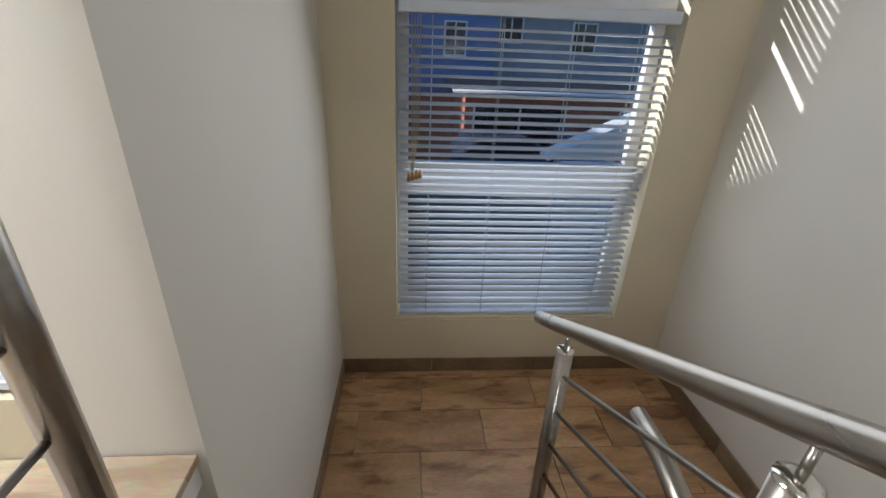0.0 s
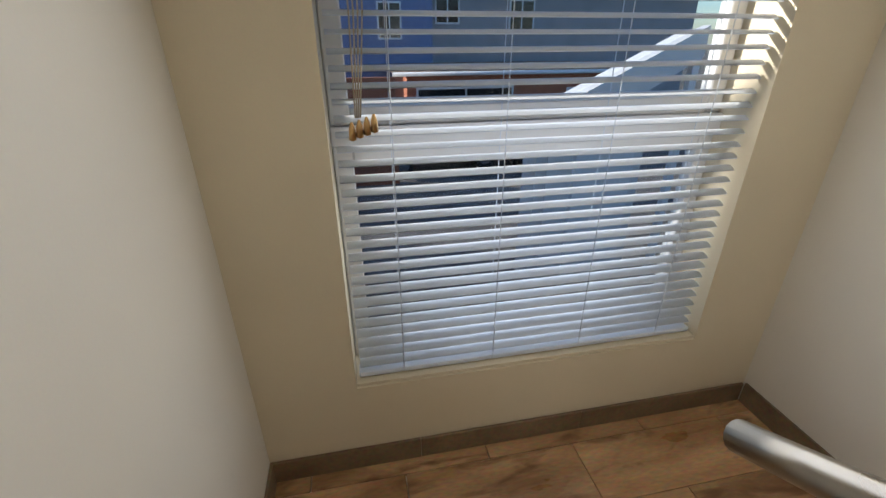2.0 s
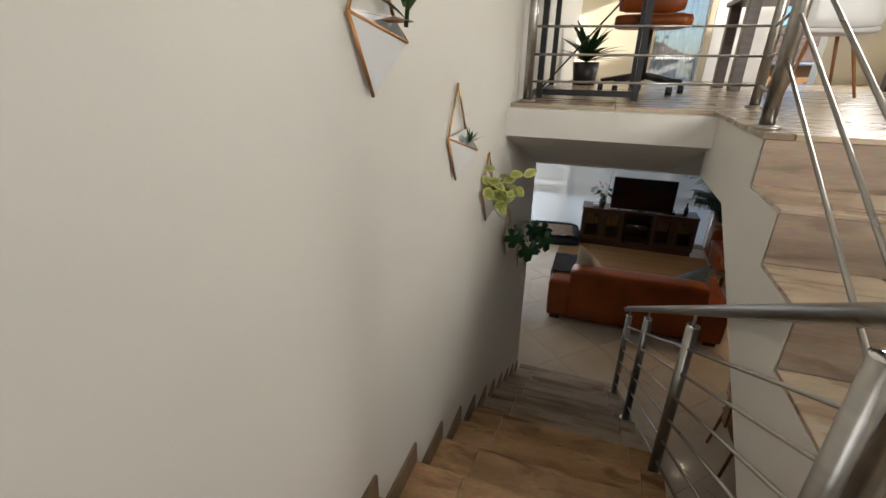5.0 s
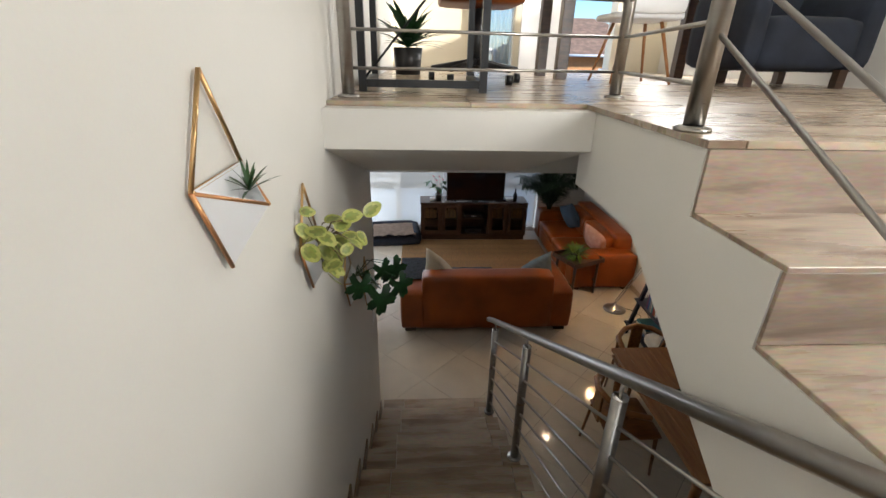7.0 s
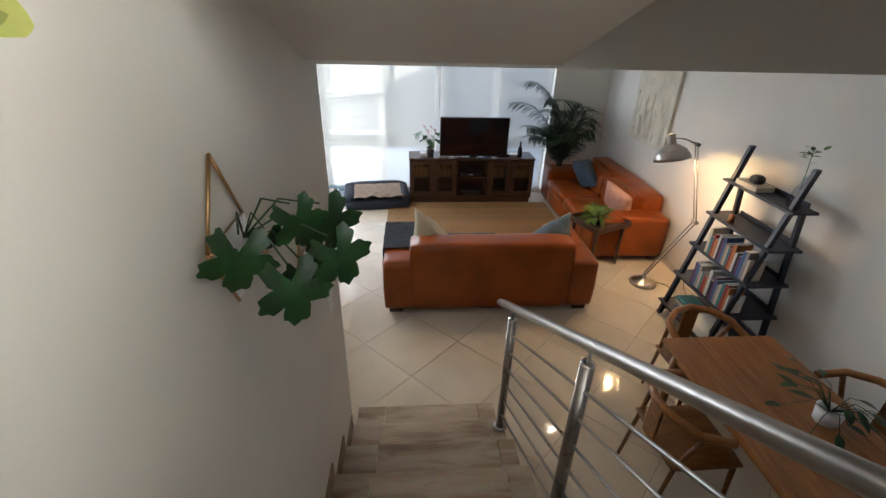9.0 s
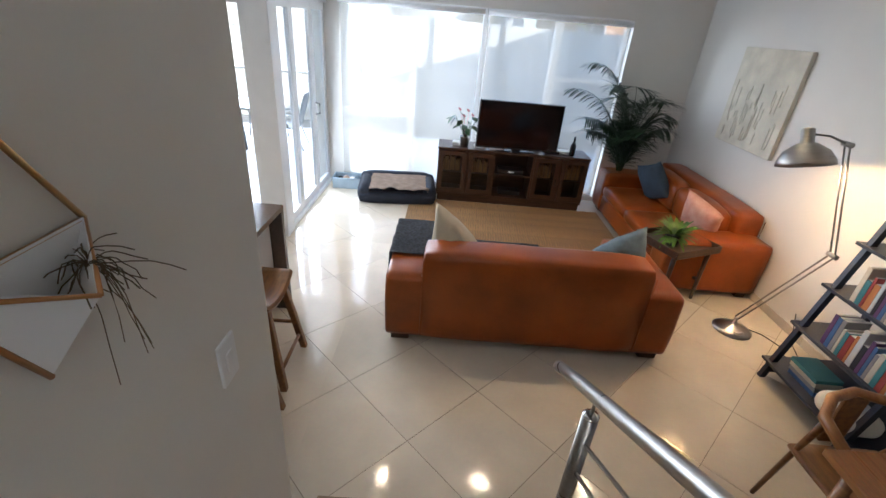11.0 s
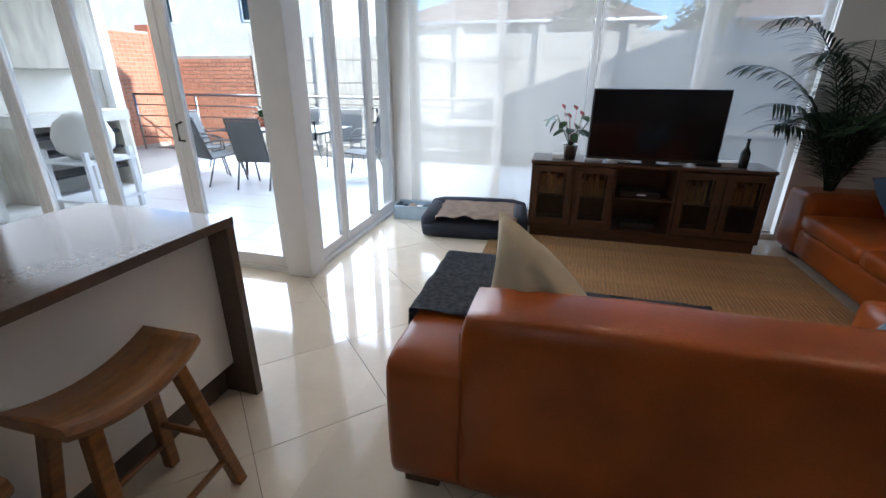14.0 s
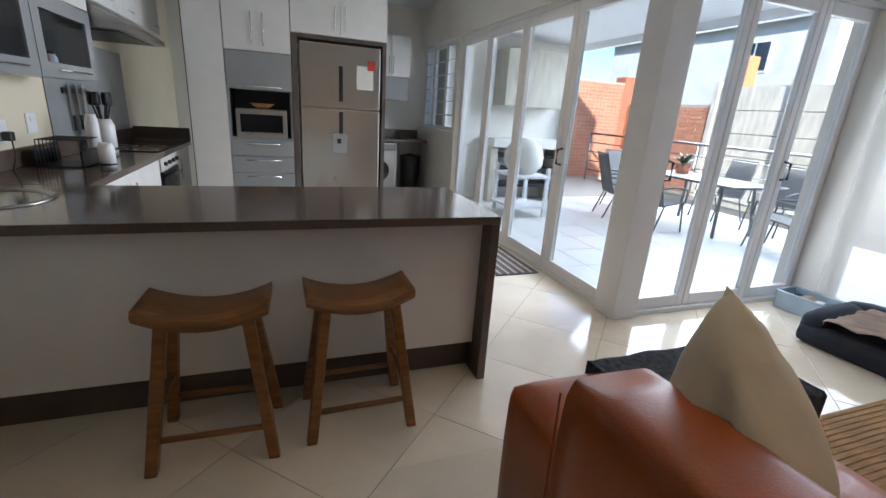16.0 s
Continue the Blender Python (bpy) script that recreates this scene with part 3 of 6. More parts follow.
def slat_mesh(w, tilt, depth=0.041):
    bm = bmesh.new()
    n = 7
    c, s = math.cos(tilt), math.sin(tilt)
    rows = []
    for k in range(n):
        u = (k / (n - 1) - 0.5) * depth
        h = 0.0075 * (1 - (2 * k / (n - 1) - 1) ** 2)
        y, z = u * c - h * s, u * s + h * c
        rows.append([bm.verts.new((x, y, z + dz)) for dz in (0, 0.0022) for x in (-w / 2, w / 2)])
    for a, b in zip(rows, rows[1:]):
        for f in ((a[0], b[0], b[1], a[1]), (a[2], a[3], b[3], b[2])):
            bm.faces.new(f).smooth = True
        bm.faces.new((a[0], a[2], b[2], b[0])), bm.faces.new((a[1], b[1], b[3], a[3]))
    bm.faces.new(rows[0]), bm.faces.new(rows[-1])
    bmesh.ops.recalc_face_normals(bm, faces=bm.faces[:])
    return bm


def venetian(name, label, at, w, z0, z1, tilt, pitch=0.0385, rz=0):
    b = thing(name, label, "blind", at, rz, "venetian blinds")
    part("head_rail", box(-w / 2, w / 2, -0.025, 0.03, z1 - 0.05, z1, 0.004), M["blind"], b)
    part("bottom_rail", box(-w / 2, w / 2, -0.024, 0.024, z0, z0 + 0.018, 0.004), M["blind"], b)
    me = None
    n = int((z1 - 0.06 - z0 - 0.03) / pitch)
    for k in range(n):
        if me is None:
            s = part("slat", slat_mesh(w - 0.01, tilt), M["blind"], b)
            me = s.data
        else:
            s = new("slat", me)
            s.parent = b
        s.location = (0, 0, z0 + 0.04 + k * pitch)
        s.rotation_euler = (random.uniform(-0.05, 0.05), random.uniform(-0.003, 0.003), 0)
    for x in (-w * 0.38, -w * 0.13, w * 0.13, w * 0.38):
        for y in (-0.024, 0.024):
            part("ladder_cord", tube([(x, y, z0 + 0.01), (x, y, z1 - 0.05)], 0.0014, 5), M["blind"], b)
    return b


bl = venetian("venetian_blind", "white venetian blind with open slats over the landing window", (0.48, -1.935, 0), 1.215, WZ0 + 0.02, 3.98, radians(-8))
for k in range(4):
    part("pull_cord", tube([(0.55 - k * 0.012, 0.04, 3.93), (0.545 - 0.010 * k, 0.045, 3.5), (0.55 - 0.004 * k, 0.042, 3.27)], 0.002, 5), M["cream_cloth"], bl)
    part("cord_tassel", lathe([(0.001, 0), (0.010, 0.004), (0.008, 0.03), (0.003, 0.045)], 10, (0.56 - k * 0.018, 0.045, 3.215 + 0.006 * k)), M["gold"], bl, "yellowed plastic tassel")
venetian("venetian_blind", "white venetian blind over the upper light of the window", (0.48, -1.935, 0), 1.215, 4.05, 4.92, radians(-8))
venetian("venetian_blind", "white venetian blind over the upstairs window", (2.278, -0.505, 0), 1.235, 3.26, 4.58, radians(-8))

# ---- stairs: tiles, skirting and railings ----
def plank_strip(parent, x0, x1, y0, y1, z, thick, material, joints, name="tile"):
    xs = [x0] + [j for j in joints if x0 + 0.04 < j < x1 - 0.04] + [x1]
    for a, b in zip(xs, xs[1:]):
        part(name, box(a + 0.0015, b - 0.0015, y0 + 0.001, y1 - 0.001, z - thick, z, 0.0015, 1), material, parent)


lower = bpy.data.objects["stair_lower"]
for k in range(1, 12):
    y0, z = YEDGE2 + TREAD2 * (k - 1), ZLAND - RISE * k
    plank_strip(lower, XL + 0.002, 0.555, y0 + 0.002, y0 + TREAD2 + 0.012, z, 0.012, M["plank_pale"] if k > 4 else M["plank"], (-0.265 + 0.015 * (k % 2), 0.45 - 0.01 * (k % 3)))
for k in range(0, 12):
    y, z1 = YEDGE2 + TREAD2 * k, ZLAND - RISE * k - 0.0125
    if k < 12:
        part("riser_tile", box(XL + 0.002, 0.553, y + 0.0005, y + 0.010, max(0.0, z1 - RISE + 0.013), z1, 0.001, 1), M["riser"], lower)
upper = bpy.data.objects["stair_upper"]
for k in range(1, 6):
    y1, z = YTOP1 - TREAD1 * (k - 1), ZUP - RISE * k
    plank_strip(upper, X1A + 0.001, X1B - 0.002, y1 - TREAD1 - 0.012, y1 - 0.002, z, 0.012, M["plank_pale"], (0.86 + 0.12 * (k % 2), 1.2))
for k in range(0, 6):
    y, z1 = YTOP1 - TREAD1 * k, ZUP - RISE * k - (0.0205 if k == 0 else 0.0125)
    part("riser_tile", box(X1A + 0.003, X1B - 0.002, y - 0.010, y - 0.0005, z1 - RISE + 0.0145, z1, 0.001, 1), M["riser"], upper)
landing = bpy.data.objects["landing_slab"]
y, row = -1.885 + 0.085, 0
ROWS_Y = [-1.883, -1.815, -1.575, -1.318, -1.06, -0.80, -0.545, -0.29, -0.138]
for row, (a, b) in enumerate(zip(ROWS_Y, ROWS_Y[1:])):
    off = (0.66, 0.965, 0.66, 0.975, 0.70, 1.0, 0.68, 0.95)[row]
    xmax = X1B - 0.002 if b < -0.68 else X1A - 0.001
    plank_strip(landing, XL + 0.002, xmax, a, b, ZLAND, 0.012, M["plank"], [off - 0.625 * j for j in range(-1, 3)][::-1])
upper_fl = bpy.data.objects["upper_slab"]
row = 0
yy = YTOP1 - 0.012
while yy < 6.15:
    y1 = min(yy + 0.26, 6.19)
    x0 = X1A - 0.01 if yy < 1.46 else XL + 0.001
    plank_strip(upper_fl, x0, XR - 0.002, max(yy, 1.466) if x0 < 0 else yy, y1, ZUP, 0.019, M["plank_pale"], [-0.2 + 0.3 * (row % 2) + 0.85 * j for j in range(0, 5)])
    yy, row = y1, row + 1
yy = -0.466
while yy < YTOP1 - 0.02:
    plank_strip(upper_fl, 1.42, XR - 0.002, yy, min(yy + 0.26, YTOP1 - 0.013), ZUP, 0.019, M["plank_pale"], [2.0 + 0.3 * (row % 2), 2.8 + 0.2 * (row % 2)])
    yy, row = yy + 0.26, row + 1

sk = structure("baseboard", boxes([(0.9, X1B - 0.002, -1.883, -1.873, ZLAND + 0.001, ZLAND + 0.09)]), M["skirt"], "brown wood-look tile skirting", "skirting")
for a, b in ((XL + 0.012, 0.28), (0.282, 0.898)):
    part("skirting_tile", box(a, b, -1.883, -1.873, ZLAND + 0.001, ZLAND + 0.09, 0.001, 1), M["skirt"], sk)
for a, b in ((-1.871, -1.26), (-1.258, -0.66), (-0.658, YEDGE2 + 0.01)):
    part("skirting_tile", box(XL + 0.001, XL + 0.011, a, b, ZLAND + 0.001, ZLAND + 0.095, 0.001, 1), M["skirt"], sk)
for a, b in ((-1.871, -1.3), (-1.298, YTOP1 - TREAD1 * 5)):
    part("skirting_tile", box(X1B - 0.011, X1B - 0.001, a, b, ZLAND + 0.001, ZLAND + 0.09, 0.001, 1), M["skirt"], sk)
for k in range(1, 12):
    y0, z = YEDGE2 + TREAD2 * (k - 1) + 0.011, ZLAND - RISE * k
    part("skirting_tile", box(XL + 0.001, XL + 0.011, y0, min(y0 + TREAD2, 2.898), z + 0.001, z + 0.095, 0.001, 1), M["skirt"], sk)
for k in range(1, 6):
    y1, z = YTOP1 - TREAD1 * (k - 1) - 0.011, ZUP - RISE * k
    if y1 - TREAD1 < -0.47:
        part("skirting_tile", box(X1B - 0.011, X1B - 0.001, y1 - TREAD1, min(y1, -0.472), z + 0.001, z + 0.09, 0.001, 1), M["skirt"], sk)


def railing(name, label, posts, rail, rods, rod_ends):
    r = thing(name, label, "railing", group="steel railings")
    part("handrail", tube(rail, 0.0225, 16), M["steel"], r, smooth=False)
    for x, y, z, top in posts:
        p = part("post", tube([(x, y, z + 0.006), (x, y, top - 0.075)], 0.025, 14), M["steel"], r)
        part("base_ring", lathe([(0.001, 0.0), (0.045, 0.0), (0.045, 0.008), (0.026, 0.014)], 18, (x, y, z)), M["steel"], p)
        part("stem", tube([(x, y, top - 0.08), (x, y, top - 0.02)], 0.006, 8), M["steel"], p)
        part("cap", lathe([(0.0255, 0), (0.0255, 0.004), (0.012, 0.008), (0.001, 0.008)], 14, (x, y, top - 0.077)), M["chrome"], p)
    for a, b in rods:
        part("rod", tube([a, b], 0.0065, 8), M["steel"], r)
    return r


S2 = RISE / TREAD2
RX = 0.525
def z2(y, h):
    return 1.12 + (3.13 - y) * 0.558 + h
lp = [(RX, 2.80, 2 * RISE), (RX, 1.87, 5 * RISE), (RX, 0.84, 8 * RISE), (RX, -0.20, ZLAND)]
railing("stair_railing", "brushed steel railing beside the lower stair flight",
        [(x, y, z, z2(y, 0)) for x, y, z in lp],
        [(0.53, 3.15, 1.10), (RX, 2.95, z2(2.95, 0)), (RX, -0.1, z2(-0.1, 0)), (RX, -0.34, z2(-0.34, 0)), (RX, -0.45, z2(-0.40, 0)), (RX, -0.56, z2(-0.40, 0))],
        [((RX, 2.80, z2(2.80, -h)), (RX, -0.20, z2(-0.20, -h))) for h in (0.19, 0.32, 0.45, 0.58, 0.71, 0.84)], None)
UX = 0.60
S1 = RISE / TREAD1
def z1r(y, h):
    return 2.978 + (y + 1.102) * 0.53 + h
up_posts = [(UX, 0.93, ZUP, ZUP + 0.98), (UX, -0.17, ZUP - 4 * RISE, z1r(-0.17, 0)), (UX - 0.02, -0.86, ZLAND, z1r(-0.86, 0))]
railing("stair_railing", "brushed steel railing beside the upper stair flight", up_posts,
        [(UX, 0.93, ZUP + 0.98), (UX, 0.78, z1r(0.78, 0)), (UX - 0.015, -1.02, z1r(-1.02, 0)), (0.58, -1.11, z1r(-1.11, 0))],
        [((UX, 0.93, ZUP + 0.98 - h - 0.02), (UX - 0.02, -0.86, z1r(-0.86, -h))) for h in (0.17, 0.31, 0.45, 0.59, 0.73)], None)
railing("landing_railing", "brushed steel railing along the upper floor edge",
        [(-0.385, 1.72, ZUP, ZUP + 0.98), (0.80, 1.90, ZUP, ZUP + 0.98)],
        [(-0.44, 1.72, ZUP + 0.98), (0.80, 1.90, ZUP + 0.98), (UX, 0.93, ZUP + 0.98)],
        [s for h in (0.11, 0.25, 0.39, 0.53, 0.67, 0.81) for s in (((-0.385, 1.72, ZUP + h), (0.80, 1.90, ZUP + h)), ((0.80, 1.90, ZUP + h), (UX, 0.93, ZUP + h)))], None)
railing("landing_railing", "brushed steel railing beside the open stair edge upstairs",
        [(1.47, -0.30, ZUP, ZUP + 0.98), (1.47, 0.75, ZUP, ZUP + 0.98)], [(1.47, -0.44, ZUP + 0.98), (1.47, 0.80, ZUP + 0.98)],
        [((1.47, -0.30, ZUP + h), (1.47, 0.75, ZUP + h)) for h in (0.11, 0.25, 0.39, 0.53, 0.67, 0.81)], None)


# ---- wall planters ----
def wall_planter(at, label, leaves, lean=0.06):
    """A gold wire triangle on the wall holding an angular white cup; x points into the room."""
    p = thing("wall_planter", label, "planter", at, 0, "geometric wall planters")
    apex, lo, hi, front, tip = (0.010, 0.0, 0.172), (0.010, -0.100, 0.0), (0.010, 0.104, 0.002), (0.085, 0.01, -0.052), (0.014, -0.02, -0.162)
    for a, b in ((apex, lo), (apex, hi), (lo, hi)):
        part("wire", tube([a, b], 0.0042, 8), M["gold"], p)
    cup = bmesh.new()
    v = [cup.verts.new(q) for q in (lo, front, hi, tip)]
    for f in ((0, 3, 1), (1, 3, 2), (2, 3, 0)):
        cup.faces.new([v[i] for i in f])
    bmesh.ops.recalc_face_normals(cup, faces=cup.faces[:])
    bmesh.ops.solidify(cup, geom=cup.faces[:], thickness=0.004)
    part("cup", cup, M["ceramic"], p, "white angular ceramic cup")
    for a, b in ((lo, front), (front, hi), (lo, tip)):
        part("rim", tube([a, b], 0.0042 if b == tip else 0.0032, 8), M["copper_edge"], p)
    leaves(p)
    return p


def spiky(p):
    bm = bmesh.new()
    for k in range(26):
        m = Matrix.Translation((0.05, 0.02, -0.03)) @ Euler((radians(random.uniform(5, 75)), 0, random.uniform(0, math.tau))).to_matrix().to_4x4()
        leaf(bm, m, random.uniform(0.035, 0.065), 0.006, 0.25)
    part("air_plant", bm, M["leaf"], p)


def succulent(p):
    bm = bmesh.new()
    for k in range(9):
        m = Matrix.Translation((0.06 + random.uniform(-0.015, 0.015), 0.06, 0.03 * (k / 3))) @ Euler((radians(random.uniform(25, 80)), 0, random.uniform(0, math.tau))).to_matrix().to_4x4()
        leaf(bm, m, random.uniform(0.05, 0.09), 0.028, 0.2)
    tube([(0.06, 0.06, -0.02), (0.07, 0.06, 0.06), (0.06, 0.07, 0.13)], 0.005, 6, bm=bm)
    part("succulent", bm, M["leaf"], p)
    part("soil", lathe([(0.001, 0.01), (0.045, 0.0)], 12, (0.045, 0.03, -0.01)), M["oak_top"], p)


def facing(base, tip_way, normal):
    """A frame for a leaf: y along the blade, z out of its upper face."""
    y = Vector(tip_way).normalized()
    z = Vector(normal)
    x = y.cross(z).normalized()
    z = x.cross(y)
    return Matrix(((x.x, y.x, z.x, base[0]), (x.y, y.y, z.y, base[1]), (x.z, y.z, z.z, base[2]), (0, 0, 0, 1)))


def two_tone_leaf(m, length, width, curl):
    """A rounded leaf with a pale margin; the faces of its middle take the second material."""
    bm = bmesh.new()
    n, cols = 10, (-1.0, -0.60, -0.3, 0.0, 0.3, 0.60, 1.0)
    rows = []
    for i in range(n + 1):
        u = i / n
        w = width / 2 * math.sin(math.pi * (0.04 + 0.93 * u ** 0.85)) ** 0.62
        rows.append([bm.verts.new(m @ Vector((c * w, u * length, -curl * length * u * u + 0.16 * abs(c) * w))) for c in cols])
    for i in range(n):
        for j in range(6):
            f = bm.faces.new((rows[i][j], rows[i][j + 1], rows[i + 1][j + 1], rows[i + 1][j]))
            f.smooth = True
            f.material_index = 1 if (j in (2, 3) and 1 <= i < n - 2) or (j in (1, 4) and 2 <= i < n - 4) else 0
    return bm


def variegated(p):
    for k in range(27):
        arm, a = k % 5, random.uniform(0, math.tau)
        hub = Vector(((0.05, 0.10, 0.155, 0.075, 0.12)[arm], (-0.11, -0.05, 0.01, -0.03, -0.09)[arm], (0.055, 0.035, 0.02, -0.055, -0.01)[arm]))
        base = hub + Vector((random.gauss(0, 0.022), random.gauss(0, 0.03), random.gauss(0, 0.03)))
        root = Vector((0.045, 0.0, -0.02))
        part("stalk", tube([tuple(root), tuple(root.lerp(base, 0.55) + Vector((0, 0, 0.03))), tuple(base)], 0.0017, 5), M["dry"], p)
        way = Vector((math.cos(a), 0.5 * math.sin(a * 1.7), 0.8 * math.sin(a) - 0.3))
        nrm = Vector((random.uniform(-0.7, 0.9), random.uniform(-0.9, -0.1), random.uniform(0.0, 1.0)))
        size = random.uniform(0.042, 0.078)
        ob = part("leaf", two_tone_leaf(facing(base, way, nrm), size, size * random.uniform(0.62, 0.8), random.uniform(0.1, 0.5)), M["leaf_pale"], p)
        ob.data.materials.append(M["leaf_centre"])


def palmate(m, size):
    """A lobed ivy blade with toothed edges, folded a little along its middle."""
    bm = bmesh.new()
    mid = bm.verts.new(m @ Vector((0, size * 0.42, 0.0)))
    ring = []
    n = 60
    for i in range(n):
        a = math.tau * i / n
        lobe = 0.50 + 0.50 * abs(math.cos(2.5 * a)) ** 0.8
        r = size * 0.58 * lobe * (1.12 if math.cos(a) > 0.8 else 1.0) * (1 + 0.07 * math.sin(a * 17))
        if math.cos(a) < -0.93:
            r *= 0.45
        x, y = r * math.sin(a) * 1.05, size * 0.42 + r * math.cos(a)
        ring.append(bm.verts.new(m @ Vector((x, y, 0.14 * abs(x) - 0.55 * (y - 0.3 * size) ** 2 / size))))
    for i in range(n):
        bm.faces.new((mid, ring[i], ring[(i + 1) % n])).smooth = True
    bmesh.ops.recalc_face_normals(bm, faces=bm.faces[:])
    return bm


def ivy(p):
    for base, way, size in (((0.09, -0.13, 0.06), (-0.1, -0.2, -1), 0.12), ((0.175, -0.08, 0.10), (0.3, 0.1, -1), 0.10), ((0.165, -0.12, -0.01), (0.2, -0.3, -1), 0.125),
                            ((0.245, -0.10, 0.04), (0.5, -0.1, -1), 0.11), ((0.21, 0.02, 0.06), (0.3, 0.1, -1), 0.128), ((0.16, 0.02, -0.09), (0.0, 0.2, -1), 0.128), ((0.07, 0.06, -0.02), (-0.2, 0.3, -1), 0.09)):
        root = Vector((0.045, 0.0, -0.01))
        part("stalk", tube([tuple(root), tuple(root.lerp(Vector(base), 0.5) + Vector((0, 0, 0.05))), base], 0.0022, 5), M["leaf_dark"], p)
        part("leaf", palmate(facing(base, way, (0.45, -0.75, 0.3)), size), M["leaf_dark"], p, "dark green lobed hanging leaf")


def dry_grass(p):
    bm = bmesh.new()
    for k in range(44):
        a = random.uniform(0, math.tau)
        pts = [Vector((0.05, 0.045, -0.035))]
        d = Vector((math.cos(a) * 0.007, math.sin(a) * 0.007 + 0.002, random.uniform(0.0, 0.012)))
        for s in range(6):
            pts.append(pts[-1] + d)
            d = d * 0.9 + Vector((random.uniform(-0.006, 0.006), random.uniform(-0.006, 0.008), -0.004 - 0.011 * (k % 8 == 0)))
        tube([tuple(q) for q in pts], 0.0009, 4, bm=bm)
    part("dry_air_plant", bm, M["dry"], p, "dry brown trailing air plant")


wall_planter((XL, -0.035, 3.41), "white wall planter in gold wire with a succulent", succulent)
wall_planter((XL, 0.572, 3.08), "white wall planter in gold wire with an air plant", spiky)
wall_planter((XL, 1.088, 2.752), "gold wire wall planter with variegated trailing leaves", variegated)
wall_planter((XL, 1.70, 2.31), "gold wire wall planter with dark lobed ivy leaves", ivy)
wall_planter((XL, 2.285, 1.958), "gold wire wall planter with a dry hanging air plant", dry_grass)
sw = thing("light_switch", "white plastic light switch on the stair wall", "switch", (XL, 2.655, 1.475))
part("plate", box(0, 0.009, -0.037, 0.037, -0.06, 0.06, 0.003), M["ceramic"], sw)
part("rocker", box(0.009, 0.013, -0.014, 0.014, -0.026, 0.026, 0.002), M["ceramic"], sw)

# ---- living room ----
def sofa(name, label, at, rz, length, depth):
    """A low tan leather sofa: its back along -y, the seat facing +y."""
    s = thing(name, label, "sofa", at, rz, "tan leather sofas")
    arm, bz = 0.34, 0.80
    h = length / 2
    part("base", soft_block(-h + arm, h - arm, -depth / 2 + 0.2, depth / 2, 0.06, 0.30, 0.03, 0.004, 1), M["leather"], s)
    part("backrest", soft_block(-h + 0.27, h - 0.27, -depth / 2, -depth / 2 + 0.28, 0.055, bz, 0.045, 0.012, 2, 11), M["leather"], s)
    for k in (-1, 1):
        a = sorted((k * (h - arm), k * h))
        part("armrest", soft_block(a[0], a[1], -depth / 2 + 0.015, depth / 2, 0.055, 0.59, 0.035, 0.012, 3 + k, 11), M["leather"], s)
    w = (length - 2 * arm) / 2
    for i in range(2):
        part("seat_cushion", soft_block(-h + arm + i * w + 0.004, -h + arm + (i + 1) * w - 0.004, -depth / 2 + 0.27, depth / 2 + 0.01, 0.29, 0.43, 0.045, 0.02, 7 + i), M["leather"], s)
    for i in (-1, 1):
        for j in (-1, 1):
            part("foot", box(i * (h - 0.12) - 0.07, i * (h - 0.12) + 0.07, j * (depth / 2 - 0.10) - 0.05, j * (depth / 2 - 0.10) + 0.05, 0, 0.07, 0.006), M["dark_wood"], s)
    for x in (-h + 0.27, h - 0.27):
        part("seam", tube([(x, -depth / 2 + 0.006, 0.10), (x, -depth / 2 + 0.002, 0.74)], 0.003, 6), M["leather"], s)
    return s


sofa("sofa", "tan leather sofa with its back towards the stairs", (0.76, 5.02, 0), 0, 2.19, 0.99)
s2 = sofa("sofa", "long tan leather sofa standing against the white wall", (2.70, 6.76, 0), 90, 2.36, 0.98)
for i in range(2):
    part("back_cushion", soft_block(-0.82 + i * 0.83, -0.01 + i * 0.83, -0.24, -0.02, 0.42, 0.76, 0.07, 0.03, 21 + i), M["leather"], s2)


def place_cushion(label, material, at, rz, tilt, w=0.46, h=0.46, t=0.17, spin=0.0, seed=0, droop=0.0):
    c = single("cushion", cushion(w, h, t, seed, droop), M[material], label, "cushion", "scatter cushions")
    c.matrix_basis = Matrix.Translation(at) @ Euler((0, 0, radians(rz))).to_matrix().to_4x4() @ Euler((radians(tilt), 0, 0)).to_matrix().to_4x4() @ Euler((0, radians(spin), 0)).to_matrix().to_4x4()
    return c


place_cushion("plump cream linen cushion leaning on the sofa back", "cream_cloth", (0.17, 4.88, 0.785), -8, -8, 0.42, 0.45, 0.28, 4, 1, 0.30)
place_cushion("faded blue cushion slumped against the sofa back", "teal_cloth", (1.44, 4.93, 0.70), 8, -12, 0.48, 0.44, 0.25, -6, 2, -0.18)
place_cushion("slate blue cushion at the far end of the sofa", "blue_cloth", (2.62, 7.12, 0.67), 106, -20, 0.50, 0.48, 0.18, 24, 3)
place_cushion("blush pink patterned cushion leaning on the sofa", "pink_cloth", (2.66, 6.02, 0.66), 108, -24, 0.46, 0.46, 0.18, -18, 4)


